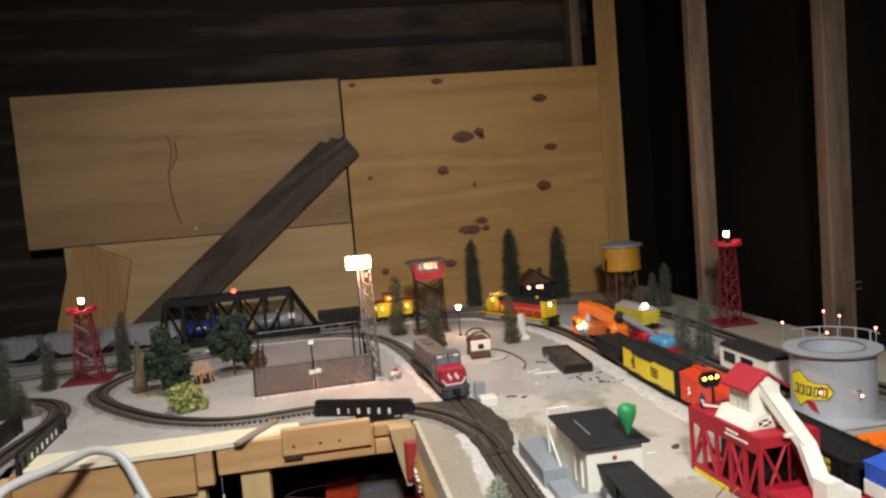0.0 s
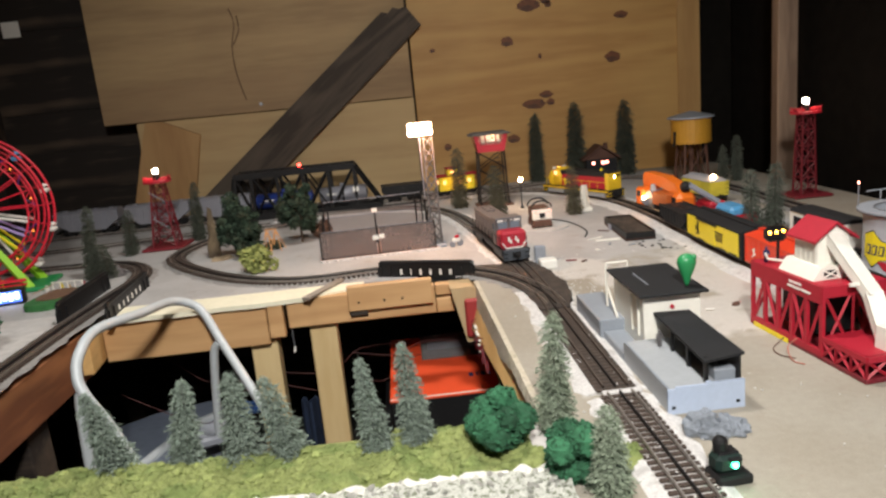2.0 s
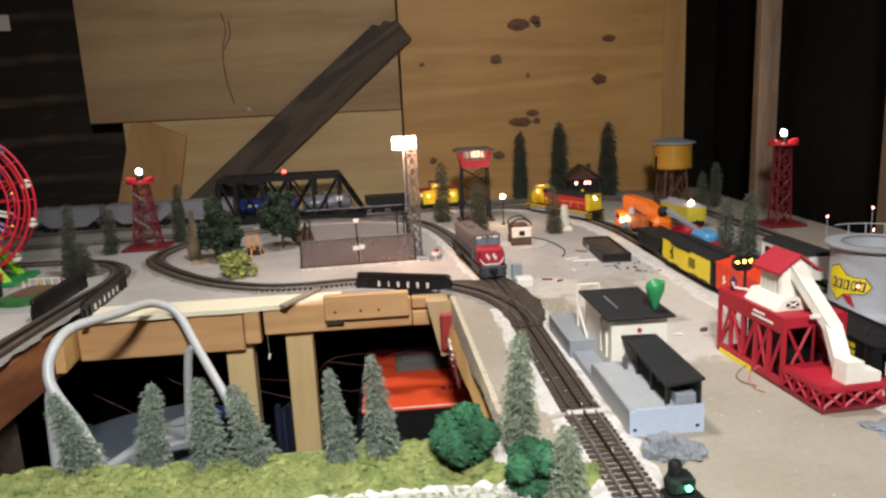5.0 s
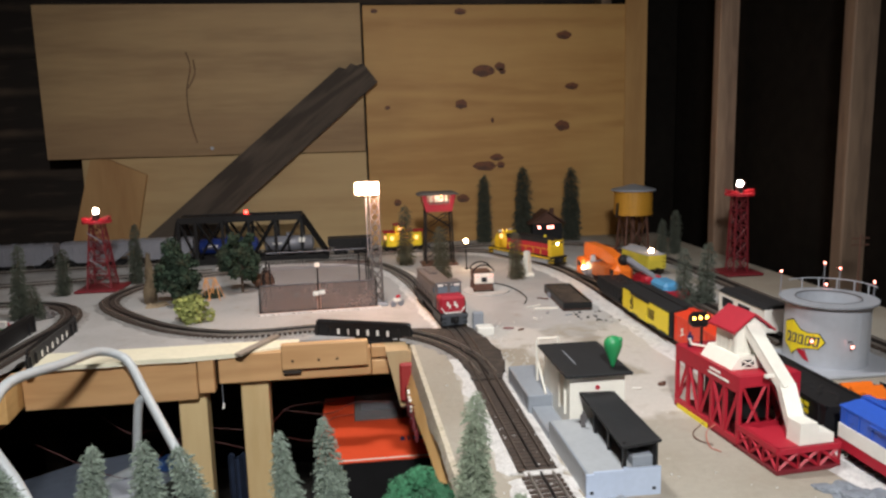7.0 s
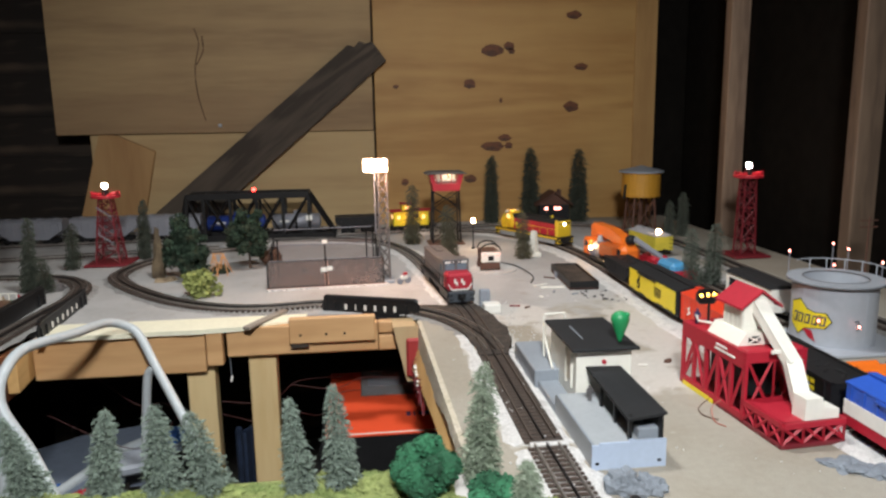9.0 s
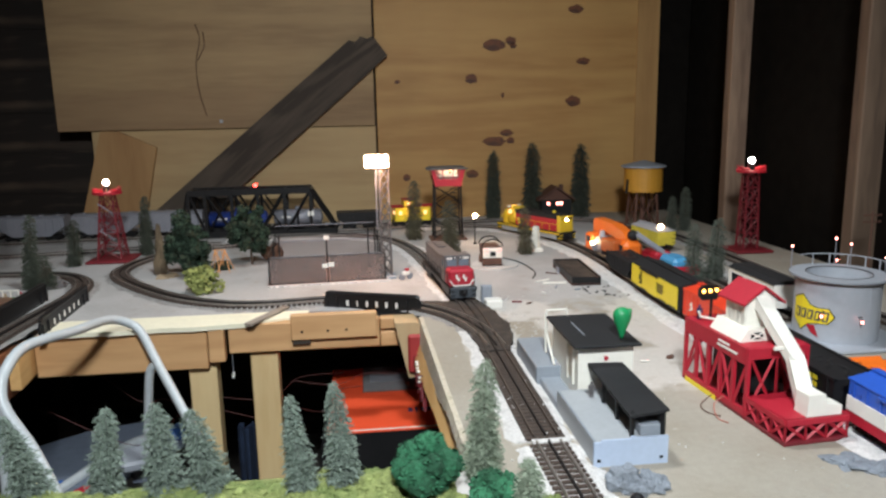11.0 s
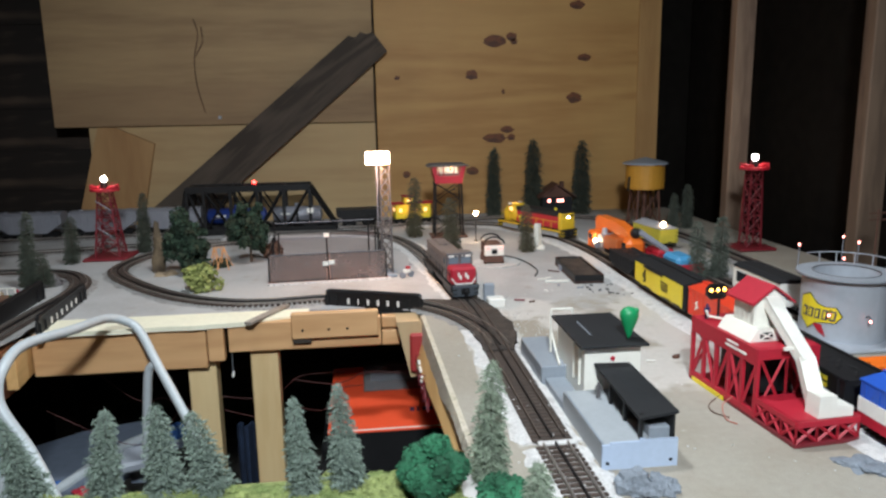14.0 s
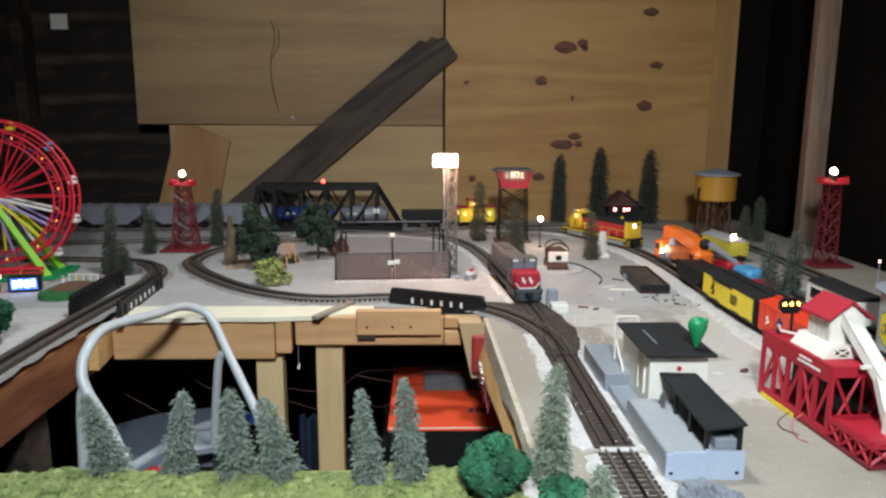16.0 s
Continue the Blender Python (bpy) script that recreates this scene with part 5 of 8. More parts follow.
def water_tower():
    ob = thing("water_tower", "ochre water tank with grey roof on dark legs", "model tower", 1.045, 2.49, T)
    part("base", box(BM(), (0, 0, 0.003), (0.10, 0.10, 0.006), 0.002), BROWN, ob)
    for k in range(4):
        a = math.pi / 4 + k * math.pi / 2
        part("leg", rod(BM(), (0.056 * math.cos(a), 0.056 * math.sin(a), 0.004), (0.046 * math.cos(a), 0.046 * math.sin(a), 0.125), 0.004, seg=6), BROWN, ob)
    bm = BM()
    for k in range(4):
        a, b = math.pi / 4 + k * math.pi / 2, math.pi / 4 + (k + 1) * math.pi / 2
        rod(bm, (0.054 * math.cos(a), 0.054 * math.sin(a), 0.01), (0.047 * math.cos(b), 0.047 * math.sin(b), 0.115), 0.0018, seg=4)
        rod(bm, (0.054 * math.cos(b), 0.054 * math.sin(b), 0.01), (0.047 * math.cos(a), 0.047 * math.sin(a), 0.115), 0.0018, seg=4)
    part("bracing", bm, BROWN, ob)
    part("standpipe", rod(BM(), (0, 0, 0.004), (0, 0, 0.128), 0.008, seg=12), BROWN, ob)
    tank_ob = part("tank", rod(BM(), (0, 0, 0.125), (0, 0, 0.205), 0.061, seg=32), GOLD, ob)
    bm = BM()
    for z in (0.130, 0.150, 0.175, 0.200):
        rod(bm, (0, 0, z - 0.0012), (0, 0, z + 0.0012), 0.0622, seg=32)
    part("hoop", bm, GOLD, tank_ob)
    bm = BM()
    rod(bm, (0, 0, 0.203), (0, 0, 0.208), 0.072, 0.070, 32)
    rod(bm, (0, 0, 0.208), (0, 0, 0.224), 0.070, 0.004, 32)
    part("roof", bm, GREY, ob)
    part("spout", rod(BM(), (-0.060, -0.02, 0.165), (-0.064, -0.022, 0.120), 0.004, seg=8), BLACK, ob)
    return ob


water_tower()


def oil_tank():
    ob = thing("oil_tank", "round silver-grey oil storage tank with yellow emblem", "model tank", 0.932, 1.336, T)
    R, H = 0.0715, 0.111
    part("base_slab", box(BM(), (0.012, -0.012, 0.003), (0.185, 0.172, 0.006), 0.002), TANKG, ob, "pale grey base plate")
    body = part("tank_wall", rod(BM(), (0, 0, 0), (0, 0, H - 0.006), R, seg=56, caps=False), TANKG, ob, smooth=True)
    for k in range(8):
        a = 2 * math.pi * k / 8 + 0.2
        part("seam", box(BM(), (R * math.cos(a), R * math.sin(a), H * 0.5 - 0.006), (0.0010, 0.0012, H - 0.012), 0, math.degrees(a)), TANKG, body)
    bm = BM()
    n = 56
    ro, ri = 0.083, 0.056
    rings = [[bm.verts.new((r * math.cos(2 * math.pi * k / n), r * math.sin(2 * math.pi * k / n), z)) for k in range(n)] for r, z in ((ro, H - 0.003), (ro, H), (ri, H), (ri, H - 0.05), (ri - 0.002, H - 0.05))]
    for q, w in zip(rings, rings[1:]):
        for k in range(n):
            bm.faces.new((q[k], q[(k + 1) % n], w[(k + 1) % n], w[k]))
    bm.faces.new(rings[-1])
    q, w = rings[0], [bm.verts.new((R * math.cos(2 * math.pi * k / n), R * math.sin(2 * math.pi * k / n), H - 0.003)) for k in range(n)]
    for k in range(n):
        bm.faces.new((q[(k + 1) % n], q[k], w[k], w[(k + 1) % n]))
    part("gallery_rim", bm, RIM_GREY, ob)
    part("inner_wall", rod(BM(), (0, 0, H - 0.049), (0, 0, H - 0.0015), ri - 0.0008, seg=56, caps=False), TANKG, ob, smooth=True)
    # Dark rings draw the shade round the hole and beneath the rim.
    part("hole_edge_shade", tube(BM(), [((ri - 0.0006) * math.cos(2 * math.pi * k / n), (ri - 0.0006) * math.sin(2 * math.pi * k / n), H + 0.0003) for k in range(n + 1)], 0.0009, 5), LOCO_GREY, ob)
    part("rim_underside_shade", tube(BM(), [(0.0805 * math.cos(2 * math.pi * k / n), 0.0805 * math.sin(2 * math.pi * k / n), H - 0.0042) for k in range(n + 1)], 0.0014, 5), LOCO_GREY, ob, "dark ring for the shade under the gallery rim")
    bm = BM()
    for k in range(16):
        a = 2 * math.pi * k / 16
        if math.cos(a - 0.8) > 0.42:
            rod(bm, (0.080 * math.cos(a), 0.080 * math.sin(a), H), (0.080 * math.cos(a), 0.080 * math.sin(a), H + 0.018), 0.0011, seg=5)
    pts = [(0.080 * math.cos(a), 0.080 * math.sin(a), H + 0.018) for a in (math.radians(-22 + 135 * k / 30) for k in range(31))]
    tube(bm, pts, 0.0009, 5)
    part("railing", bm, TANKG, ob, "thin grey railing")
    for a, z in ((math.radians(144), 0.147), (math.radians(61), 0.153), (math.radians(42), 0.145), (math.radians(58), 0.115), (math.radians(348), 0.133)):
        mast = part("lamp_mast", rod(BM(), (0.080 * math.cos(a), 0.080 * math.sin(a), H), (0.080 * math.cos(a), 0.080 * math.sin(a), z), 0.0009, seg=5), SILVER, ob)
        part("bulb", ball(BM(), (0.080 * math.cos(a), 0.080 * math.sin(a), z + 0.003), 0.0022, 10), LAMP_PINK, mast)

    def curved(outline, lift, zc, ac):
        """A flat emblem bent round the tank."""
        b2 = BM()
        rr = R + lift
        a_ = [b2.verts.new((rr * math.cos(ac + u / R), rr * math.sin(ac + u / R), zc + v)) for u, v in outline]
        b2.faces.new(a_)
        bmesh.ops.triangulate(b2, faces=b2.faces[:])
        ext = bmesh.ops.extrude_face_region(b2, geom=b2.faces[:])
        for g in ext["geom"]:
            if isinstance(g, bmesh.types.BMVert):
                g.co.x, g.co.y = g.co.x * (rr - 0.0016) / rr, g.co.y * (rr - 0.0016) / rr
        bmesh.ops.recalc_face_normals(b2, faces=b2.faces[:])
        return b2

    ac = math.radians(200)
    em = [(u * 1.02 - 0.002, v * 1.08) for u, v in ((-0.034, 0.020), (-0.014, 0.027), (0.002, 0.014), (0.016, 0.011), (0.033, 0.012), (0.043, 0.0), (0.033, -0.011), (0.016, -0.012), (0.0, -0.015), (-0.014, -0.026), (-0.034, -0.012))]
    part("emblem_border", curved([(u * 1.045, v * 1.06) for u, v in em], 0.0016, 0.050, ac), BLACK, ob)
    emblem = part("emblem", curved(em, 0.0022, 0.050, ac), YELLOW, ob, "yellow emblem with dark lettering bars")
    for k in range(5):
        u = -0.030 + 0.0132 * k
        part("letter_bar", curved([(u, -0.0080), (u + 0.0092, -0.0080), (u + 0.0112, 0.0080), (u + 0.0020, 0.0080)], 0.0030, 0.0495, ac), NAVY, emblem)
        part("letter_slot", curved([(u + 0.0027, -0.0056), (u + 0.0068, -0.0056), (u + 0.0084, 0.0056), (u + 0.0043, 0.0056)], 0.0038, 0.0495, ac), YELLOW, emblem)
    part("arrow", curved([(-0.006, -0.018), (0.010, -0.018), (0.018, -0.036), (0.006, -0.030)], 0.0024, 0.050, ac), RED, ob)
    for aa, zz in ((math.radians(264), 0.052), (math.radians(220), 0.057)):
        bm = BM()
        d = Vector((math.cos(aa), math.sin(aa), 0))
        tube(bm, [d * R + Vector((0, 0, zz)), d * (R + 0.010) + Vector((0, 0, zz + 0.004)), d * (R + 0.014) + Vector((0, 0, zz - 0.002))], 0.0009, 5)
        br = part("lamp_bracket", bm, BLACK, ob)
        part("bulb", ball(BM(), d * (R + 0.014) + Vector((0, 0, zz - 0.004)), 0.0024, 10), LAMP_PINK, br)
    ob.scale = (0.92, 0.92, 1.02)
    return ob


oil_tank()


def coal_loader():
    """Red trussed loader with a white hopper house and chute; front is -y."""
    ob = thing("coal_loader", "red trussed coal loader with white house and chute", "model building", 0.6495, 1.083, T, 4.5)
    W, L = 0.082, 0.228
    y0, y1, ym = -L / 2, L / 2, -L / 2 + 0.078
    hT, hL = 0.095, 0.033
    part("base", box(BM(), (0, 0, 0.003), (W + 0.004, L + 0.004, 0.006), 0.001), RED_DK, ob)
    part("warning_strip", boxes(((-W / 2 - 0.0028, 0.068, 0.0035), (0.0016, 0.078, 0.006))), YELLOW, ob, "yellow stripe")
    part("upper_deck", box(BM(), (0, (ym + y1) / 2, hT - 0.003), (W, y1 - ym, 0.006), 0.001), RED, ob)
    part("lower_deck", box(BM(), (0, (y0 + ym) / 2, hL - 0.003), (W, ym - y0, 0.005), 0.001), RED, ob)
    for x in (-W / 2, W / 2):
        nb = 5
        ys = [ym + (y1 - ym) * k / nb for k in range(nb + 1)]
        for y in ys:
            part("upright", box(BM(), (x, y, hT / 2), (0.004, 0.006, hT - 0.002)), RED, ob)
        members("diagonal", [((x, ys[k] if k % 2 else ys[k + 1], 0.006), (x, ys[k + 1] if k % 2 else ys[k], hT - 0.016), 0.0026) for k in range(nb)], RED, ob)
        members("diagonal", [((x, ys[k + 1], 0.006), (x, ys[k], hT - 0.016), 0.0022) for k in (0, 1)], RED, ob)
        part("side_beam", boxes(((x, (ym + y1) / 2, hT - 0.012), (0.005, y1 - ym, 0.022)), ((x, (ym + y1) / 2, 0.009), (0.005, y1 - ym, 0.008))), RED, ob)
        yl = [y0 + (ym - y0) * k / 3 for k in range(4)]
        for k in range(3):
            members("low_brace", truss_panel((x, yl[k], 0.006), (x, yl[k + 1], 0.006), (x, yl[k + 1], hL - 0.004), (x, yl[k], hL - 0.004)), RED, ob)
        part("low_beam", boxes(((x, (y0 + ym) / 2, hL - 0.004), (0.004, ym - y0, 0.007))), RED, ob)
    for y, h, nb in ((y0, hL, 3), (ym, hT, 2), (y1, hT, 2)):
        xs = [-W / 2 + W * k / nb for k in range(nb + 1)]
        for k in range(nb):
            members("end_brace", truss_panel((xs[k], y, 0.006), (xs[k + 1], y, 0.006), (xs[k + 1], y, h - 0.006), (xs[k], y, h - 0.006)), RED, ob)
        part("end_beam", boxes(((0, y, h - (0.008 if h > 0.05 else 0.004)), (W, 0.005, 0.014 if h > 0.05 else 0.007))), RED, ob)
    part("inner_bin", boxes(((0.010, 0.045, 0.045), (0.055, 0.07, 0.06))), BLACK, ob)
    for y_, w_, z_ in ((0.022, 0.010, -0.008), (0.009, 0.013, -0.008), (0.026, 0.008, -0.014), (0.012, 0.016, -0.014), (-0.007, 0.018, -0.014)):
        part("lettering", boxes(((-W / 2 - 0.003, y_, hT + z_), (0.001, w_, 0.0028))), WHITE, ob)
    # the white house stands over the rear of the upper deck
    hx, hy = -0.003, 0.022
    bm = BM()
    prism(bm, [(hx - 0.036, hT), (hx + 0.036, hT), (hx + 0.025, hT + 0.016), (hx - 0.025, hT + 0.016)], hy - 0.036, hy + 0.036, "y")
    part("house_skirt", bm, CREAM, ob)
    bm = BM()
    for sx in (-0.016, 0.016):
        for (a, b) in (((sx - 0.009, hT + 0.003), (sx + 0.009, hT + 0.012)), ((sx + 0.009, hT + 0.003), (sx - 0.009, hT + 0.012))):
            rod(bm, (a[0], hy - 0.0372, a[1]), (b[0], hy - 0.0372, b[1]), 0.0011, seg=4)
    part("skirt_lattice", bm, CREAM, ob)
    # Black sheets stand for the shade behind the lattice; nothing is cut open.
    for sx in (-0.016, 0.016):
        part("skirt_opening_shade", boxes(((sx, hy - 0.0362, hT + 0.0075), (0.017, 0.0012, 0.009))), BLACK, ob, "black sheet standing for the dark behind the lattice")
    house = part("house", box(BM(), (hx, hy, hT + 0.034), (0.044, 0.046, 0.040), 0.001), CREAM, ob)
    for k in range(5):
        for s in (-1, 1):
            part("batten", boxes(((hx + s * 0.0222, hy - 0.020 + 0.010 * k, hT + 0.034), (0.0006, 0.0012, 0.038))), CREAM, house)
            part("batten", boxes(((hx - 0.020 + 0.010 * k, hy + s * 0.0232, hT + 0.034), (0.0012, 0.0006, 0.038))), CREAM, house)
    bm = BM()
    zr = hT + 0.0535
    prism(bm, [(hx - 0.030, zr - 0.008), (hx, zr + 0.0145), (hx + 0.030, zr - 0.008), (hx + 0.030, zr - 0.005), (hx, zr + 0.0175), (hx - 0.030, zr - 0.005)], hy - 0.030, hy + 0.030, "y")
    part("roof", bm, RED, house, "red gable roof")
    bm = BM()
    prism(bm, [(hx - 0.022, zr - 0.003), (hx, zr + 0.0135), (hx + 0.022, zr - 0.003)], hy - 0.0235, hy + 0.0235, "y")
    part("gable", bm, CREAM, house)
    # the chute runs down from the house to the front
    knee = [Vector((-0.004, 0.004, 0.146)), Vector((0.007, -0.0587, 0.084)), Vector((0.000, -0.093, 0.038))]
    for a, b in zip(knee, knee[1:]):
        d = b - a
        m = Matrix.Translation((a + b) / 2) @ d.to_track_quat("Y", "Z").to_matrix().to_4x4()
        bm = BM()
        for c, s in (((0, 0, -0.003), (0.016, d.length + 0.004, 0.003)), ((-0.0085, 0, 0.001), (0.003, d.length + 0.004, 0.011)), ((0.0085, 0, 0.001), (0.003, d.length + 0.004, 0.011)), ((0, 0, 0.006), (0.020, d.length + 0.004, 0.0025))):
            v = bmesh.ops.create_cube(bm, size=1)["verts"]
            bmesh.ops.transform(bm, matrix=m @ Matrix.Translation(c) @ Matrix.Diagonal((*s, 1)), verts=v)
        part("chute", bm, CREAM, ob, "long cream chute")
    part("chute_bracket", boxes(((-0.006, -0.050, hT + 0.002), (0.020, 0.004, 0.004))), CREAM, ob)
    bm = BM()
    prism(bm, [(-0.012, hL - 0.0005), (0.034, hL - 0.0005), (0.034, hL + 0.011), (0.013, hL + 0.014), (0.011, hL + 0.026), (-0.011, hL + 0.026)], -0.112, -0.089, "y")
    part("spout", bm, CREAM, ob)
    return ob


coal_loader()


def wire(label, pts, material, r=0.0011):
    return solid("wire", tube(BM(), smooth_path(pts, 6), r, 6), material, label, "wire")


wire("single thin dark rail bent across the deck", [(0.505, 2.105, T + 0.001), (0.531, 2.063, T + 0.001), (0.546, 1.997, T + 0.001), (0.549, 1.918, T + 0.001), (0.53, 1.86, T + 0.001)], BLACK, 0.0018)
wire("thin loose red wire end on the deck", [(0.598, 1.075, T + 0.02), (0.583, 1.07, T + 0.012), (0.578, 1.05, T + 0.002), (0.585, 1.035, T + 0.0015)], PINK_WIRE, 0.0007)
wire("thin loose black wire end on the deck", [(0.594, 1.10, T + 0.012), (0.575, 1.09, T + 0.004), (0.573, 1.072, T + 0.0015), (0.585, 1.055, T + 0.0015)], BROWN, 0.0007)


def freight_station():
    """Grey dock, cream office with a black roof, lean-to shelter."""
    ob = thing("freight_station", "cream freight station on a grey loading platform", "model building", 0, 0, T)
    ph = 0.028
    part("platform", box(BM(), (0.425, 1.030, ph / 2), (0.084, 0.156, ph), 0.0012), PLATFORM, ob)
    part("platform_front", boxes(((0.3865, 0.9505, 0.0146), (0.009, 0.003, 0.0292)), ((0.408, 0.9505, 0.0158), (0.034, 0.003, 0.0316)),
                                 ((0.428, 0.9505, 0.0171), (0.006, 0.003, 0.0342)), ((0.4495, 0.9505, 0.0164), (0.037, 0.003, 0.0328))), FRONT_BLUE, ob, "pale blue-grey stepped front wall")
    part("edge_strip", boxes(((0.3845, 1.028, ph + 0.0006), (0.003, 0.150, 0.0012))), GREY, ob)
    part("rear_dock", box(BM(), (0.400, 1.268, 0.014), (0.044, 0.136, 0.028), 0.0012), GREY, ob)
    part("side_dock", box(BM(), (0.398, 1.154, 0.006), (0.030, 0.090, 0.012), 0.0012), GREY, ob)
    office = part("office", boxes(((0.452, 1.181, 0.042), (0.076, 0.128, 0.084))), CREAM, ob)
    part("office_roof", box(BM(), (0.4505, 1.177, 0.0865), (0.092, 0.148, 0.004), 0.001), BLACK_ROOF, ob, "flat charcoal roof")
    part("roof_seam", boxes(((0.432, 1.18, 0.0888), (0.0016, 0.062, 0.0008))), GREY, ob)
    # Tan panel inside the frame paints in the shade on the side wall.
    for y in (1.148,):
        part("shaded_doorway", boxes(((0.4135, y, 0.052), (0.0016, 0.024, 0.040))), mat("tan_shade", (0.66, 0.60, 0.49), 0.6), ob)
        part("door_frame", boxes(((0.4128, y - 0.013, 0.05), (0.003, 0.003, 0.05)), ((0.4128, y + 0.013, 0.05), (0.003, 0.003, 0.05))), CREAM, ob)
    part("round_sign", rod(BM(), (0.452, 1.1168, 0.066), (0.452, 1.1152, 0.066), 0.0031, seg=14), RED, ob, "small round red sign")
    bm = BM()
    for p, q in (((0.408, 1.262, 0.027), (0.408, 1.262, 0.094)), ((0.440, 1.262, 0.0), (0.440, 1.262, 0.094)), ((0.408, 1.262, 0.094), (0.440, 1.262, 0.094)), ((0.404, 1.20, 0.03), (0.408, 1.262, 0.060)), ((0.404, 1.25, 0.032), (0.404, 1.25, 0.094))):
        rod(bm, p, q, 0.0016, seg=5)
    part("stair_frame", bm, CREAM, ob)
    bm = BM()
    z = 0.058
    rows = [(0.427, 1.116, z), (0.473, 1.112, z), (0.471, 0.956, z), (0.424, 0.952, z - 0.004)]
    lo = [bm.verts.new((a, b, c)) for a, b, c in rows]
    hi = [bm.verts.new((a, b, c + 0.003)) for a, b, c in rows]
    bm.faces.new(lo[::-1])
    bm.faces.new(hi)
    for k in range(4):
        bm.faces.new((lo[k], lo[(k + 1) % 4], hi[(k + 1) % 4], hi[k]))
    bmesh.ops.recalc_face_normals(bm, faces=bm.faces[:])
    part("shelter_roof", bm, BLACK_ROOF, ob, "charcoal lean-to roof")
    for x, y in ((0.430, 0.962), (0.466, 0.962), (0.430, 1.01), (0.430, 1.06), (0.466, 1.03)):
        part("post", boxes(((x, y, 0.043), (0.004, 0.004, 0.030))), BLACK, ob)
    part("shelter_back", boxes(((0.4655, 1.03, 0.043), (0.002, 0.15, 0.030))), BLACK, ob)
    part("crate", box(BM(), (0.452, 0.970, 0.0345), (0.024, 0.016, 0.013), 0.001), GREY, ob)
    for x in (0.388, 0.460):
        part("bolt", boxes(((x, 0.9487, 0.008), (0.004, 0.001, 0.003))), BLACK, ob)
    return ob


freight_station()
bm = BM()
profile = [(0.0026, 0.0), (0.0042, 0.006), (0.0078, 0.016), (0.0122, 0.027), (0.0148, 0.036), (0.0140, 0.043), (0.0095, 0.048), (0.0030, 0.0505)]
rings = [[bm.verts.new((r_ * math.cos(2 * math.pi * k / 20), 0.82 * r_ * math.sin(2 * math.pi * k / 20), z_)) for k in range(20)] for r_, z_ in profile]
for q, w in zip(rings, rings[1:]):
    for k in range(20):
        bm.faces.new((q[k], q[(k + 1) % 20], w[(k + 1) % 20], w[k]))
bm.faces.new(rings[0][::-1])
bm.faces.new(rings[-1])
ball(bm, (0.0085, -0.006, 0.0455), 0.0048, 10)
solid("rooftop_ornament", bm, GREEN, "bright green rounded plastic ornament on the roof", "ornament", m=pose(0.477, 1.128, T + 0.0885) @ Matrix.Scale(0.86, 4), smooth=True)


def signal(x, y):
    ob = thing("track_signal", "small black track signal with a lit green lamp", "model signal", x, y, T, 6)
    part("base", box(BM(), (0.003, 0, 0.005), (0.034, 0.028, 0.010), 0.002), BLACK, ob)
    part("relay_box", box(BM(), (0.001, 0.002, 0.019), (0.026, 0.020, 0.018), 0.004), mat("bottle_green", (0.010, 0.026, 0.022), 0.4), ob)
    part("mast", rod(BM(), (-0.003, 0.004, 0.020), (-0.003, 0.004, 0.036), 0.0066, seg=14), BLACK, ob)
    part("lamp_hood", box(BM(), (0.004, -0.009, 0.0245), (0.012, 0.006, 0.003), 0.001), BLACK, ob)
    part("relay_lid", box(BM(), (0.001, 0.002, 0.0285), (0.020, 0.015, 0.002), 0.001), BLACK, ob)
    part("head", ball(BM(), (-0.003, 0.004, 0.036), 0.0070, 14), BLACK, ob)
    part("lens", rod(BM(), (0.004, -0.006, 0.019), (0.004, -0.0105, 0.019), 0.0029, seg=14), LAMP_GREEN, ob)
    return ob


signal(0.384, 0.814)
lamp("signal_glow", "POINT", (0.390, 0.787, T + 0.022), 0.003, (0.1, 1.0, 0.5), 0.004)


def rock(x, y, r, label, material, seed, flat=0.5, name="rock", group="loose rocks"):
    rnd = random.Random(seed)
    bm = BM()
    bmesh.ops.create_icosphere(bm, subdivisions=4 if r > 0.012 else 2, radius=r)
    off = Vector((seed * 3.1, seed * 1.7, 0))
    for v in bm.verts:
        n = noise.noise(v.co / r * 1.3 + off) * 0.55 + noise.noise(v.co / r * 3.1 + off) * 0.32 + noise.noise(v.co / r * 6.5 + off) * 0.10
        v.co *= 1 + n
        v.co.z = max(v.co.z * flat, -0.001)
    return solid(name, bm, material, label, "rock", "", group, pose(x, y, T, 0, 0, rnd.uniform(0, 360)))


rock(0.405, 0.903, 0.020, "loose grey slate rock on the tan deck", ROCK, 3, 1.1)
rock(0.430, 0.900, 0.015, "loose grey slate rock on the tan deck", ROCK, 4, 1.0)
rock(0.668, 0.918, 0.024, "flat grey slate rock beside the track", ROCK, 6, 0.28)
rock(0.694, 0.900, 0.022, "flat grey slate rock beside the track", ROCK, 7, 0.28)
rock(0.506, 1.20, 0.0045, "tiny dark lump on the deck", BLACK, 9, 0.7)
for k in range(26):
    rr = random.Random(50 + k)
    rock(0.66 + rr.uniform(-0.05, 0.04), 1.70 + rr.uniform(-0.05, 0.06), rr.uniform(0.0015, 0.004), "small dark crumb of coal on the deck", BLACK, 60 + k, 0.7, "coal_crumb", "coal crumbs")

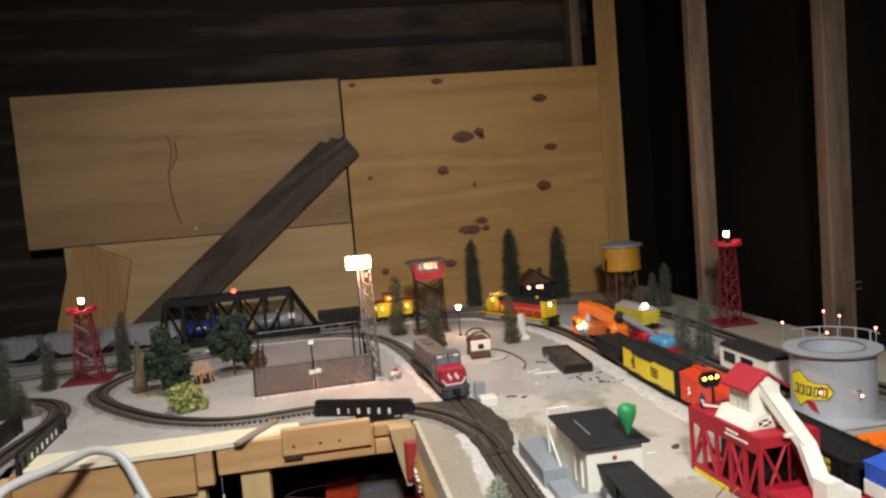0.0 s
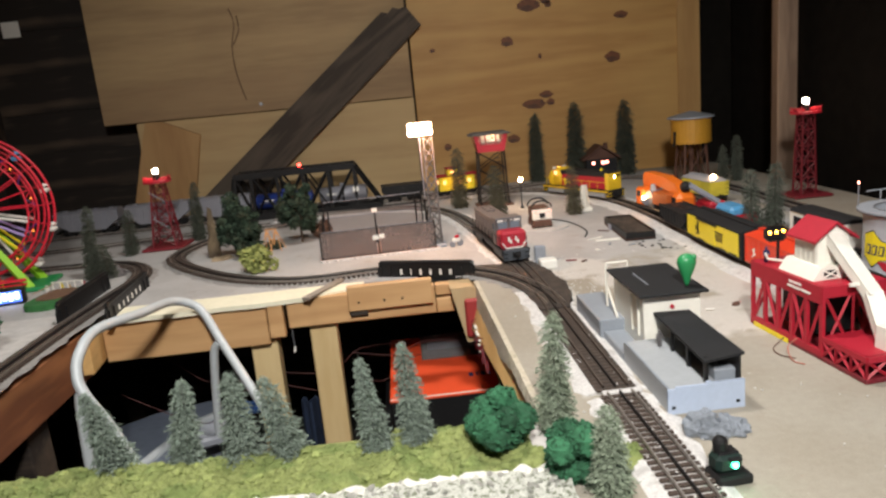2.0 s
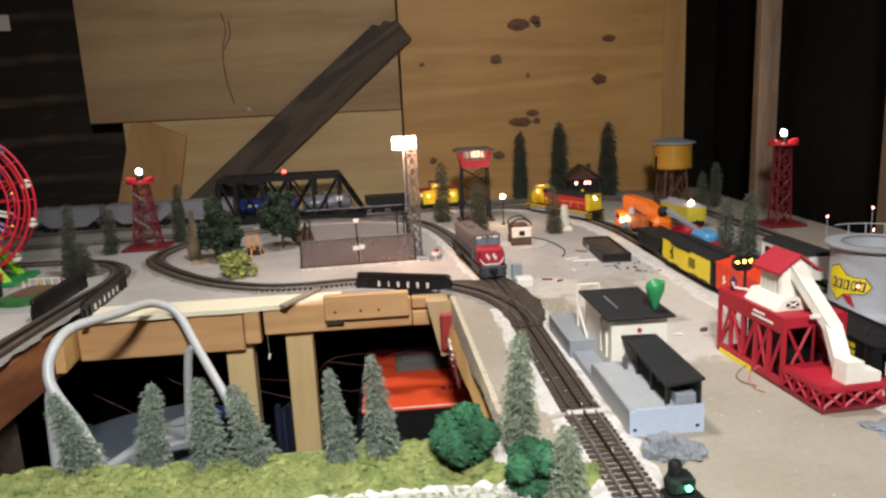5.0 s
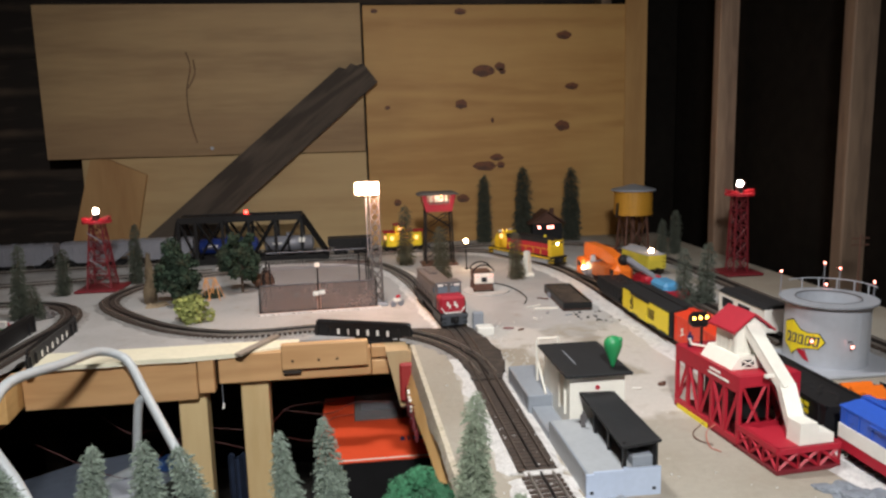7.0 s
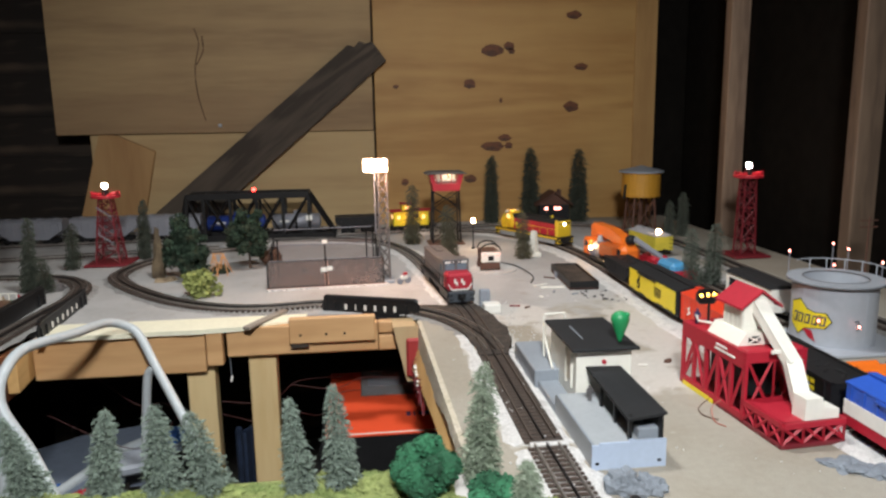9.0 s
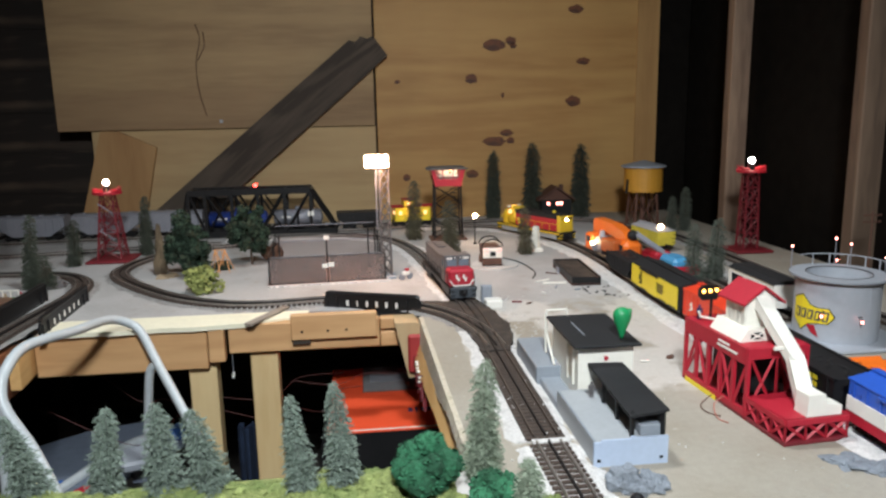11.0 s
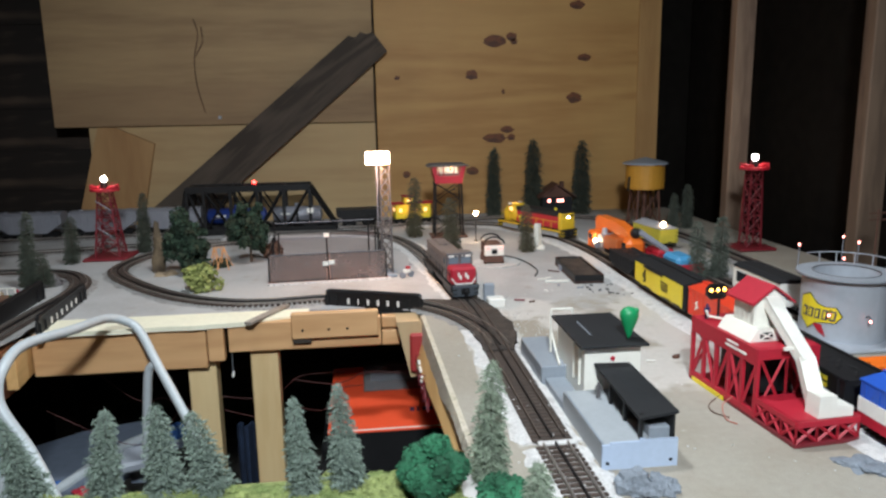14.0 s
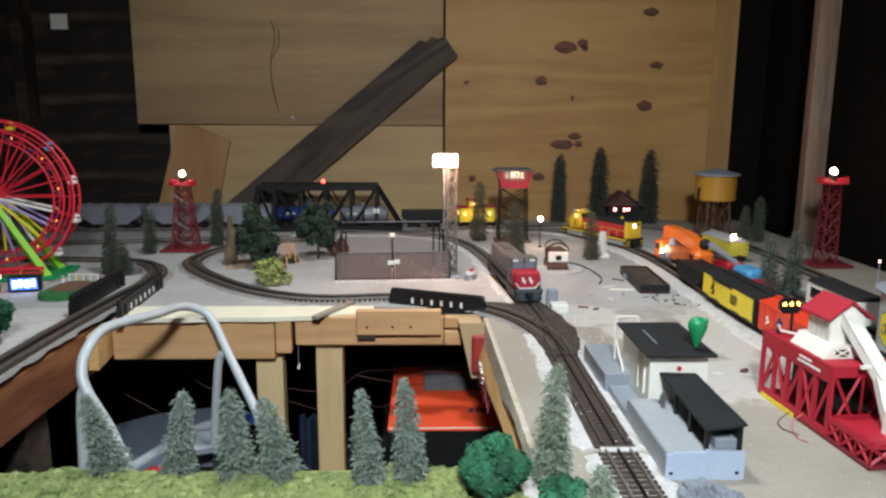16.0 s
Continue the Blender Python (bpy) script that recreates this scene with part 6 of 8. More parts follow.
# ---- trains ----
grey_diesel = diesel("dark grey diesel locomotive with a scarlet nose", 0.292, LOCO_GREY, LOCO_GREY, RED, 0.3195, 1.802, 6.2, LOCO_GREY, None, WHITE, face=WHITE, glass=PALE_GLASS, pilot=LOCO_PILOT)
grey_diesel.scale.x = 0.98
diesel("yellow and red diesel locomotive with black roof", 0.296, RED, LOCO_YELLOW, LOCO_YELLOW, 0.664, 2.400, 207, BLACK_ROOF, LOCO_YELLOW, LAMP_AMBER, side_frame=GREY_LT, round_nose=True)
reefer = boxcar("yellow refrigerator boxcar with charcoal roof and black lettering", 0.235, YELLOW, BLACK_ROOF, 0.744, 1.588, 0, 0.064, 0.046, sides=(YELLOW, BLACK_ROOF))
for dy, dz, w, h in ((0.066, 0.040, 0.010, 0.004), (0.060, 0.050, 0.006, 0.012), (0.064, 0.045, 0.014, 0.004), (0.058, 0.036, 0.006, 0.010), (0.066, 0.031, 0.006, 0.004)):
    part("emblem", boxes(((-0.0338, dy, dz), (0.0008, w, h))), BLACK, reefer)
for row, (w, z) in enumerate(((0.034, 0.050), (0.030, 0.045), (0.036, 0.040), (0.028, 0.035))):
    part("lettering", boxes(((-0.0338, -0.036, z), (0.0008, w, 0.0022))), BLACK, reefer)
for dy in (0.10, 0.045, -0.05, -0.095):
    part("skirt_notch", boxes(((-0.0338, dy, 0.0205), (0.0008, 0.030, 0.005))), BLACK, reefer)
work_car = boxcar("red-orange work car with a white symbol", 0.180, RED_OR, RED_OR, 0.744, 1.362, 0, 0.062, 0.048, door=False)
bm = BM()
prism(bm, [(0.050, 0.052), (0.060, 0.046), (0.054, 0.042), (0.062, 0.032), (0.046, 0.040), (0.052, 0.044)], -0.0330, -0.0320, "x")
part("symbol", bm, CREAM, work_car)
coal_car = hopper("black open hopper car heaped with coal", 0.222, BLACK, 0.744, 1.130, 0, 0.064, 0.042, BLACK, (YELLOW, [[0.008, 0.009], [0.008, 0.009]]), z0=0.014, deep=True)
for s in (-1, 1):
    part("side_brace", rod(BM(), (s * 0.0335, -0.060, 0.050), (s * 0.0335, -0.088, 0.016), 0.0016, seg=5), LOCO_GREY, coal_car)
boxcar("blue, white and red boxcar on the near track", 0.245, BLUE, BLUE, 0.744, 0.870, 0, 0.064, 0.050, band=((0.021, 0.018, WHITE), (0.006, 0.013, RED)), letters=(LOCO_GREY, [[0.0], [0.0], [0.02, 0.03]]))


def crane_car(x, y, rz):
    """A wrecking crane: two orange housings joined by a bent arm, a laced boom laid forward over the next track."""
    ob = thing("crane_car", "orange wrecking crane car with silver boom", "freight car", x, y, T, rz)
    L = 0.21
    part("flat_deck", box(BM(), (0, 0, 0.022), (0.058, L, 0.008), 0.002), BLACK, ob)
    rear = part("rear_housing", box(BM(), (-0.004, 0.072, 0.048), (0.052, 0.042, 0.046), 0.005), ORANGE, ob)
    front = part("front_housing", box(BM(), (0.010, -0.078, 0.048), (0.052, 0.042, 0.050), 0.012), ORANGE, ob)
    bm = BM()
    prism(bm, [(0.098, 0.052), (0.098, 0.098), (0.088, 0.107), (-0.010, 0.104), (-0.062, 0.092), (-0.092, 0.068), (-0.092, 0.046), (-0.070, 0.046), (-0.052, 0.066), (0.004, 0.076), (0.062, 0.080), (0.072, 0.052)], -0.004, 0.022, "x")
    part("bent_arm", bm, ORANGE, ob, "bent orange arm")
    part("side_plate", box(BM(), (-0.004, -0.026, 0.052), (0.046, 0.070, 0.034), 0.003), mat("brown_orange_plastic", (0.42, 0.10, 0.02), 0.5), ob)
    part("rear_window", boxes(((-0.0305, 0.072, 0.056), (0.0012, 0.020, 0.014))), GLASS_DK, rear)
    part("front_window", boxes(((-0.0165, -0.078, 0.056), (0.0012, 0.018, 0.014))), GLASS_DK, front)
    part("winch_drum", rod(BM(), (-0.024, 0.030, 0.050), (0.020, 0.030, 0.050), 0.018, seg=18), SILVER, ob)
    part("winch_base", box(BM(), (0, 0.030, 0.032), (0.046, 0.034, 0.016), 0.002), LOCO_GREY, ob)
    part("exhaust_stack", rod(BM(), (-0.012, 0.030, 0.064), (-0.012, 0.030, 0.082), 0.008, 0.006, 12), TANKG, ob)
    a0, a1 = Vector((0.018, -0.082, 0.092)), Vector((0.088, -0.152, 0.032))
    dr = (a1 - a0).normalized()
    sd = dr.cross(Vector((0, 0, 1))).normalized()
    for s in (-1, 1):
        part("boom_chord", rod(BM(), a0 + sd * 0.010 * s, a1 + sd * 0.006 * s, 0.0046, seg=5), SILVER, ob, "silver boom chord")
    for k in range(7):
        p, q = a0.lerp(a1, k / 7), a0.lerp(a1, (k + 1) / 7)
        part("boom_lace", rod(BM(), p - sd * 0.009, q + sd * 0.009, 0.0015, seg=4), SILVER, ob)
        part("boom_lace", rod(BM(), p + sd * 0.009, q - sd * 0.009, 0.0015, seg=4), SILVER, ob)
    part("hook_block", box(BM(), a1, (0.012, 0.010, 0.014), 0.002), BLACK, ob)
    part("searchlight", ball(BM(), (0.012, -0.084, 0.086), 0.0135, 14), BLACK, ob)
    part("headlamp_case", rod(BM(), (-0.022, 0.046, 0.030), (-0.030, 0.046, 0.046), 0.007, 0.010, 14), SILVER, ob)
    part("lit_lens", ball(BM(), (-0.031, 0.044, 0.049), 0.0042, 12), LAMP_WARM, ob)
    trucks(ob, L)
    return ob


crane_car(0.765, 1.985, 8)
lamp("work_light_glow", "POINT", (0.715, 2.025, T + 0.06), 0.05, (1.0, 0.55, 0.25), 0.008)
hopper("dark grey tender wagon between crane and boxcar", 0.155, BLACK_ROOF, 0.746, 1.808, 0, 0.058, 0.036, BLACK, z0=0.018)
boxcar("small yellow boxcar beyond the crane car", 0.145, OLIVE_YEL, TANKG, 0.948, 2.165, 8, 0.056, 0.040, letters=(BLACK, [[0.0], [0.02, 0.02]]), door=False)
solid("blue_tarp_load", box(BM(), (0, 0, 0.018), (0.046, 0.075, 0.036), 0.008), SKY_BLUE, "rounded sky-blue plastic load on a low red wagon", "load", m=pose(0.846, 1.785, T + 0.0205, 0, 0, 4))
wagon = thing("low_wagon", "low red open wagon under the blue load", "freight car", 0.850, 1.840, T, 4)
part("floor_plate", box(BM(), (0, 0, 0.014), (0.056, 0.200, 0.012), 0.002), BLACK, wagon)
for s in (-1, 1):
    part("side", boxes(((s * 0.0275, 0, 0.030), (0.003, 0.20, 0.020))), RED, wagon)
    part("end", boxes(((0, s * 0.0985, 0.030), (0.052, 0.003, 0.020))), RED, wagon)
part("red_load", box(BM(), (0, 0.050, 0.036), (0.044, 0.070, 0.030), 0.006), RED, wagon)
for s in (-1, 1):
    bm = BM()
    wheels(bm, s * 0.06 + 0.012)
    wheels(bm, s * 0.06 - 0.012)
    part("truck", bm, BLACK, wagon)


def coach():
    ob = thing("passenger_coach", "white coach with charcoal roof and dark windows", "passenger car", 0.916, 1.532, T)
    L, W, z0, H = 0.170, 0.060, 0.021, 0.045
    part("body", box(BM(), (0, 0, z0 + H / 2), (W, L, H), 0.001), WHITE, ob)
    bm = BM()
    prism(bm, [(-W / 2 - 0.002, z0 + H), (-W * 0.3, z0 + H + 0.007), (W * 0.3, z0 + H + 0.007), (W / 2 + 0.002, z0 + H)], -L / 2, L / 2, "y")
    part("roof", bm, BLACK_ROOF, ob)
    for s in (-1, 1):
        for k in range(2):
            part("window", boxes(((s * (W / 2 + 0.0006), -L * 0.08 + L * 0.36 * k, z0 + H * 0.58), (0.0012, L * 0.24, H * 0.46))), GLASS_DK, ob)
    part("lettering", boxes(((-W / 2 - 0.001, -L * 0.46, z0 + 0.012), (0.001, 0.012, 0.008))), NAVY, ob)
    trucks(ob, L)
    return ob


coach()
bm = BM()
prism(bm, [(-0.055, 0.0), (0.055, 0.0), (0.055, 0.022), (0.044, 0.029), (0.034, 0.022), (0.022, 0.031), (0.010, 0.024), (-0.006, 0.033), (-0.020, 0.025), (-0.036, 0.030), (-0.055, 0.020)], -0.024, 0.024, "x")
solid("orange_casting", bm, ORANGE, "low lumpy orange plastic piece beside the tracks", "plastic piece", m=pose(0.860, 1.118, T))

# back train, standing
hopper("weathered silver covered hopper car on the back track", 0.205, SILVER, -0.905, 2.63, 89, 0.058, 0.056, covered=True)
hopper("weathered silver covered hopper car on the back track", 0.205, SILVER, -0.682, 2.64, 90, 0.058, 0.056, covered=True)
hopper("weathered silver covered hopper car on the back track", 0.185, SILVER, -0.475, 2.645, 90, 0.058, 0.056, covered=True)
# This blue is darkened to carry the bridge's shadow on the tank.
tank_car("blue tank car inside the truss bridge", 0.195, mat("shaded_blue_paint", (0.018, 0.040, 0.20), 0.4, vary=0.1), -0.272, 2.645, 90)
tank_car("silver tank car inside the truss bridge", 0.165, SILVER, -0.078, 2.645, 90)
hopper("black low gondola car heaped with a dark load", 0.150, BLACK, 0.122, 2.652, 92, 0.058, 0.040, BLACK)
caboose("yellow caboose with lit red-edged windows on the back track", 0.150, YELLOW, RED, 0.300, 2.675, 96)
lamp("caboose_glow", "POINT", (0.300, 2.62, T + 0.06), 0.05, (1.0, 0.45, 0.2), 0.006)

# ---- middle of the layout ----
def sports_court():
    ob = thing("fenced_court", "small sports court behind dark chain-link fencing", "model court", 0.050, 1.898, T, 3.5)
    W, D = 0.268, 0.30
    part("court_slab", box(BM(), (0, D / 2, 0.002), (W + 0.01, D + 0.01, 0.004), 0.001), COURT, ob, "reddish brown court floor")
    part("court_line", boxes(((0, D * 0.5, 0.0046), (0.002, D * 0.9, 0.0008)), ((0, D * 0.5, 0.0048), (W * 0.9, 0.002, 0.0008))), WHITE, ob)
    rk = random.Random(8)
    strip = [(-W / 2 - 0.006 + (W + 0.016) * k / 44, -0.007 - rk.uniform(0.0, 0.009)) for k in range(45)]
    bm = BM()
    prism(bm, strip + [(W / 2 + 0.010, 0.004), (-W / 2 - 0.006, 0.004)], -0.0006, 0.0035, "z")
    part("kerb", bm, PLASTER, ob, "torn white plaster along the fence foot")
    hf = 0.064
    part("fence_mesh", boxes(((-W / 4 - 0.001, 0, hf / 2 + 0.004), (W / 2 - 0.006, 0.0012, hf))), MESHG, ob)
    part("fence_mesh", boxes(((W / 4 + 0.001, 0, hf / 2 + 0.004), (W / 2 - 0.006, 0.0012, hf))), MESHG, ob)
    for s in (-1, 1):
        part("side_mesh", boxes(((s * W / 2, D * 0.2, hf / 2 + 0.004), (0.0012, D * 0.4, hf))), MESH_FAINT, ob)
    part("back_mesh", boxes(((0, D, 0.034), (W, 0.0012, 0.060))), MESH_FAINT, ob)
    part("top_edge", boxes(((0, -0.0008, hf + 0.0048), (W - 0.01, 0.0016, 0.0010))), SILVER, ob, "pale top edge")
    for y_, z_ in ((D, 0.096), (D, 0.052)):
        part("back_rail", rod(BM(), (-W / 2, y_, z_), (W / 2, y_, z_), 0.0012, seg=5), SILVER, ob)
    for x, y, h in ((-W / 2, 0, 0.066), (0, 0, 0.072), (W / 2, 0, 0.066), (-W / 2, D, 0.10), (W / 2, D, 0.10), (-W / 2 + 0.010, 0.05, 0.102), (-W / 2 + 0.020, 0.10, 0.102), (W / 2 - 0.012, 0.06, 0.112), (W / 2 - 0.03, 0.13, 0.12), (-W / 2, D / 2, 0.066), (W / 2, D / 2, 0.066)):
        part("fence_post", rod(BM(), (x, y, 0), (x, y, h), 0.0022, seg=6), BLACK, ob)
    part("top_rail", rod(BM(), (-W / 2, 0, hf + 0.004), (W / 2, 0, hf + 0.004), 0.0013, seg=5), BLACK, ob)
    part("bottom_rail", rod(BM(), (-W / 2, -0.001, 0.006), (W / 2, -0.001, 0.006), 0.0012, seg=5), BLACK, ob)
    for sx in (-1, 1):
        part("side_rail", rod(BM(), (sx * W / 2, 0, hf + 0.004), (sx * W / 2, D, hf + 0.004), 0.0011, seg=5), BLACK, ob)
    part("top_rail", rod(BM(), (-W / 2, D, hf + 0.004), (W / 2, D, hf + 0.004), 0.0011, seg=5), BLACK, ob)
    for x, y, z in ((0.0, 0.13, 0.088), (-0.05, 0.02, 0.040), (-0.006, -0.0, 0.044), (0.008, -0.0, 0.046)):
        hoop = part("hoop_post", rod(BM(), (x, y, 0), (x, y, z), 0.0020, seg=5), BLACK, ob) if y > 0.05 else ob
        part("backboard", box(BM(), (x, y - 0.003, z), (0.013, 0.002, 0.010), 0.0004), WHITE, hoop)
    return ob


sports_court()


def figure(x, y, z, h, material, label, rz=0):
    """A tiny plain doll figure, one mesh."""
    bm = BM()
    for sx in (-1, 1):
        rod(bm, (sx * h * 0.07, 0, 0), (sx * h * 0.06, 0, h * 0.48), h * 0.055, h * 0.075, 6)
        rod(bm, (sx * h * 0.15, 0, h * 0.76), (sx * h * 0.19, -h * 0.06, h * 0.46), h * 0.050, h * 0.040, 6)
    rod(bm, (0, 0, h * 0.45), (0, 0, h * 0.78), h * 0.11, h * 0.14, 8)
    ball(bm, (0, 0, h * 0.90), h * 0.095, 8)
    return solid("model_figure", bm, material, label, "figurine", "", "model figures", pose(x, y, z, 0, 0, rz))


def toy_bike(x, y):
    ob = thing("model_motorcycle", "tiny white and red model motorcycle by the fence", "model vehicle", x, y, T, 30)
    for s in (-1, 1):
        part("wheel", rod(BM(), (s * 0.011, -0.0015, 0.008), (s * 0.011, 0.0015, 0.008), 0.008, seg=14), SILVER, ob)
    part("frame", box(BM(), (0, 0, 0.016), (0.022, 0.006, 0.010), 0.002), WHITE, ob)
    part("tank", box(BM(), (0.003, 0, 0.024), (0.012, 0.007, 0.007), 0.002), RED, ob)
    part("handlebar", rod(BM(), (0.010, -0.008, 0.030), (0.010, 0.008, 0.030), 0.001, seg=5), SILVER, ob)
    return ob


toy_bike(0.232, 1.905)


def street_lamp(x, y, h, bulb, label):
    ob = thing("street_lamp", label, "model lamp", x, y, T, group="street lamps")
    part("pole", rod(BM(), (0, 0, 0), (0, 0, h), 0.0018, 0.0014, 7), BLACK, ob)
    part("base", rod(BM(), (0, 0, 0), (0, 0, 0.004), 0.007, 0.005, 10), BLACK, ob)
    part("bulb", ball(BM(), (0, 0, h + 0.006), 0.0068, 14), bulb, ob)
    return ob


street_lamp(0.466, 2.335, 0.078, LAMP_WARM, "black street lamp with a glowing warm globe")
lamp("street_lamp_glow", "POINT", (0.466, 2.31, T + 0.085), 0.30, (1.0, 0.62, 0.35), 0.008)
street_lamp(0.950, 2.115, 0.062, LAMP_WARM, "street lamp with a glowing warm globe by the yellow car")
lamp("street_lamp_glow", "POINT", (0.945, 2.075, T + 0.075), 0.02, (1.0, 0.62, 0.35), 0.008)


def railcar():
    ob = thing("track_inspection_car", "small white and brown inspection car on a round pad", "rail vehicle", 0.458, 2.03, T)
    part("pad", rod(BM(), (0.01, -0.01, 0), (0.01, -0.01, 0.004), 0.060, seg=32), DECK, ob, "round grey turntable pad")
    part("chassis", box(BM(), (0, 0, 0.016), (0.046, 0.075, 0.018), 0.002), BROWN, ob)
    part("front_panel", box(BM(), (0, -0.034, 0.038), (0.050, 0.008, 0.026), 0.002), CREAM, ob)
    part("grille", boxes(((0, -0.0385, 0.036), (0.014, 0.001, 0.012))), BLACK, ob)
    part("body", box(BM(), (0, 0.004, 0.040), (0.046, 0.062, 0.026), 0.003), BROWN, ob)
    for y in (-0.030, 0.020):
        part("roof_hoop", tube(BM(), [(0.026 * math.cos(a), y, 0.054 + 0.018 * math.sin(a)) for a in (math.pi * k / 10 for k in range(11))], 0.002, 6), BLACK, ob)
    for sx in (-1, 1):
        for sy in (-0.024, 0.024):
            part("wheel", rod(BM(), (sx * 0.020, sy, 0.010), (sx * 0.025, sy, 0.010), 0.009, seg=12), BROWN, ob)
        part("lamp", ball(BM(), (sx * 0.017, -0.040, 0.046), 0.0016, 8), LAMP_RED, ob)
    return ob


railcar()


def tray():
    ob = thing("open_gondola_tray", "dark brown open tray lying on the deck", "model wagon", 0.637, 1.872, T, -3)
    W, L, H = 0.066, 0.205, 0.020
    part("bottom", boxes(((0, 0, 0.003), (W, L, 0.005))), BROWN, ob)
    part("load", box(BM(), (0, 0, 0.011), (W - 0.007, L - 0.007, 0.012), 0.002), SOOT, ob, "dark sooty filling")
    for s in (-1, 1):
        part("side", boxes(((s * (W / 2 - 0.0015), 0, H / 2), (0.003, L, H))), BLACK, ob)
        part("end", boxes(((0, s * (L / 2 - 0.0015), H / 2), (W - 0.006, 0.003, H))), BLACK, ob)
    part("cleat", boxes(((-0.034, 0.04, 0.006), (0.006, 0.02, 0.012))), SILVER, ob)
    return ob


tray()
solid("white_block", box(BM(), (0, 0, 0.009), (0.034, 0.030, 0.018), 0.002), WHITE, "small white plaster block beside the track", "block", m=pose(0.392, 1.625, T))
solid("grey_box", box(BM(), (0, 0, 0.018), (0.022, 0.014, 0.036), 0.002), GREY_LT, "small upright grey relay box beside the track", "box", m=pose(0.386, 1.672, T))
solid("scrap_stick", box(BM(), (0, 0, 0.002), (0.055, 0.006, 0.004), 0.001), CREAM, "pale scrap of stripwood on the deck", "stick", m=pose(0.566, 1.80, T, 0, 0, -5))
solid("scrap_stick", box(BM(), (0, 0, 0.002), (0.016, 0.003, 0.004), 0.001), WHITE, "pale scrap of stripwood on the deck", "stick", m=pose(0.508, 1.165, T, 0, 0, 10))
ob = thing("stone_obelisk", "small pale stone obelisk monument on a plinth", "monument", 0.614, 2.180, T)
part("plinth", box(BM(), (0, 0, 0.006), (0.036, 0.030, 0.012), 0.002), CREAM, ob)
part("shaft", rod(BM(), (0, 0, 0.012), (0, 0, 0.072), 0.014, 0.009, 4), CREAM, ob)


def cottage():
    ob = thing("cottage", "dark cottage with brown gable roof and lit windows", "model house", 0.832, 2.80, T)
    part("wall", box(BM(), (0, 0, 0.035), (0.110, 0.07, 0.070), 0.001), BLACK_ROOF, ob)
    bm = BM()
    prism(bm, [(-0.068, 0.066), (0, 0.112), (0.068, 0.066), (0.068, 0.071), (0, 0.118), (-0.068, 0.071)], -0.045, 0.045, "y")
    part("roof", bm, BROWN, ob)
    bm = BM()
    prism(bm, [(-0.055, 0.069), (0, 0.108), (0.055, 0.069)], -0.035, 0.035, "y")
    part("gable", bm, BROWN, ob)
    for x in (-0.030, 0.004, 0.018):
        part("window", boxes(((x, -0.0358, 0.056), (0.009, 0.0016, 0.010))), LAMP_PINK, ob)
    part("chimney", box(BM(), (0.028, 0.01, 0.105), (0.014, 0.014, 0.03), 0.001), BROWN, ob)
    return ob


cottage()


SWING = mat("pale_orange_wood", (0.60, 0.30, 0.12), 0.6)


def swing_set():
    ob = thing("swing_set", "tiny orange playground swing set on the deck", "playground toy", -0.232, 2.085, T)
    for x0, x1 in ((-0.024, -0.010), (0.002, -0.010), (-0.004, 0.014), (0.026, 0.014)):
        part("leg", rod(BM(), (x0, -0.016, 0), (x1, 0, 0.056), 0.0013, seg=5), SWING, ob)
        part("leg", rod(BM(), (x0 + 0.006, 0.018, 0), (x1, 0, 0.056), 0.0013, seg=5), SWING, ob)
    part("top_bar", rod(BM(), (-0.012, 0, 0.056), (0.016, 0, 0.056), 0.0013, seg=5), SWING, ob)
    for k in (-1, 1):
        part("swing", rod(BM(), (0.002 + k * 0.005, 0, 0.056), (0.002 + k * 0.006, -0.003, 0.016), 0.0008, seg=4), SWING, ob)
    return ob


swing_set()


def amber_signal(x, y):
    ob = thing("block_signal", "black block signal head with three amber lamps", "model signal", x, y, T + 0.0955)
    part("mast", rod(BM(), (0.004, 0, 0), (0.004, 0, 0.030), 0.002, seg=7), BLACK, ob)
    head = part("head", box(BM(), (0, 0, 0.037), (0.031, 0.007, 0.022), 0.006), BLACK, ob)
    for k in (-1, 0, 1):
        part("lamp", ball(BM(), (0.0095 * k, -0.0035, 0.040 + 0.0006 * k), 0.0024, 10), LAMP_AMBER, head)
    return ob


amber_signal(0.624, 1.180)
figure(0.607, 1.172, T + 0.0955, 0.022, NAVY, "tiny blue doll figure on the loader deck")
solid("loader_arm", tube(BM(), [(-0.012, 0.0, 0.016), (-0.009, 0.0, 0.008), (0.014, -0.002, 0.003)], 0.0018, 6), CREAM, "small cream arm beside the doll figure", "ornament", m=pose(0.612, 1.160, T + 0.0955))
figure(0.4205, 1.078, T + 0.0285, 0.022, LOCO_GREY, "tiny grey doll figure on the platform")


def crossbuck_pole(x, y, h):
    ob = thing("telephone_pole", "thin dark telephone pole with crossarms", "model pole", x, y, T, group="telephone poles")
    part("pole", rod(BM(), (0, 0, 0), (0, 0, h), 0.0022, 0.0016, 7), BROWN, ob)
    for z in (h - 0.008, h - 0.022):
        part("crossarm", boxes(((0, 0, z), (0.040, 0.002, 0.003))), BROWN, ob)
    return ob


for x, y in ((1.20, 1.62), (1.20, 1.35), (1.21, 1.02)):
    crossbuck_pole(x, y, 0.17)

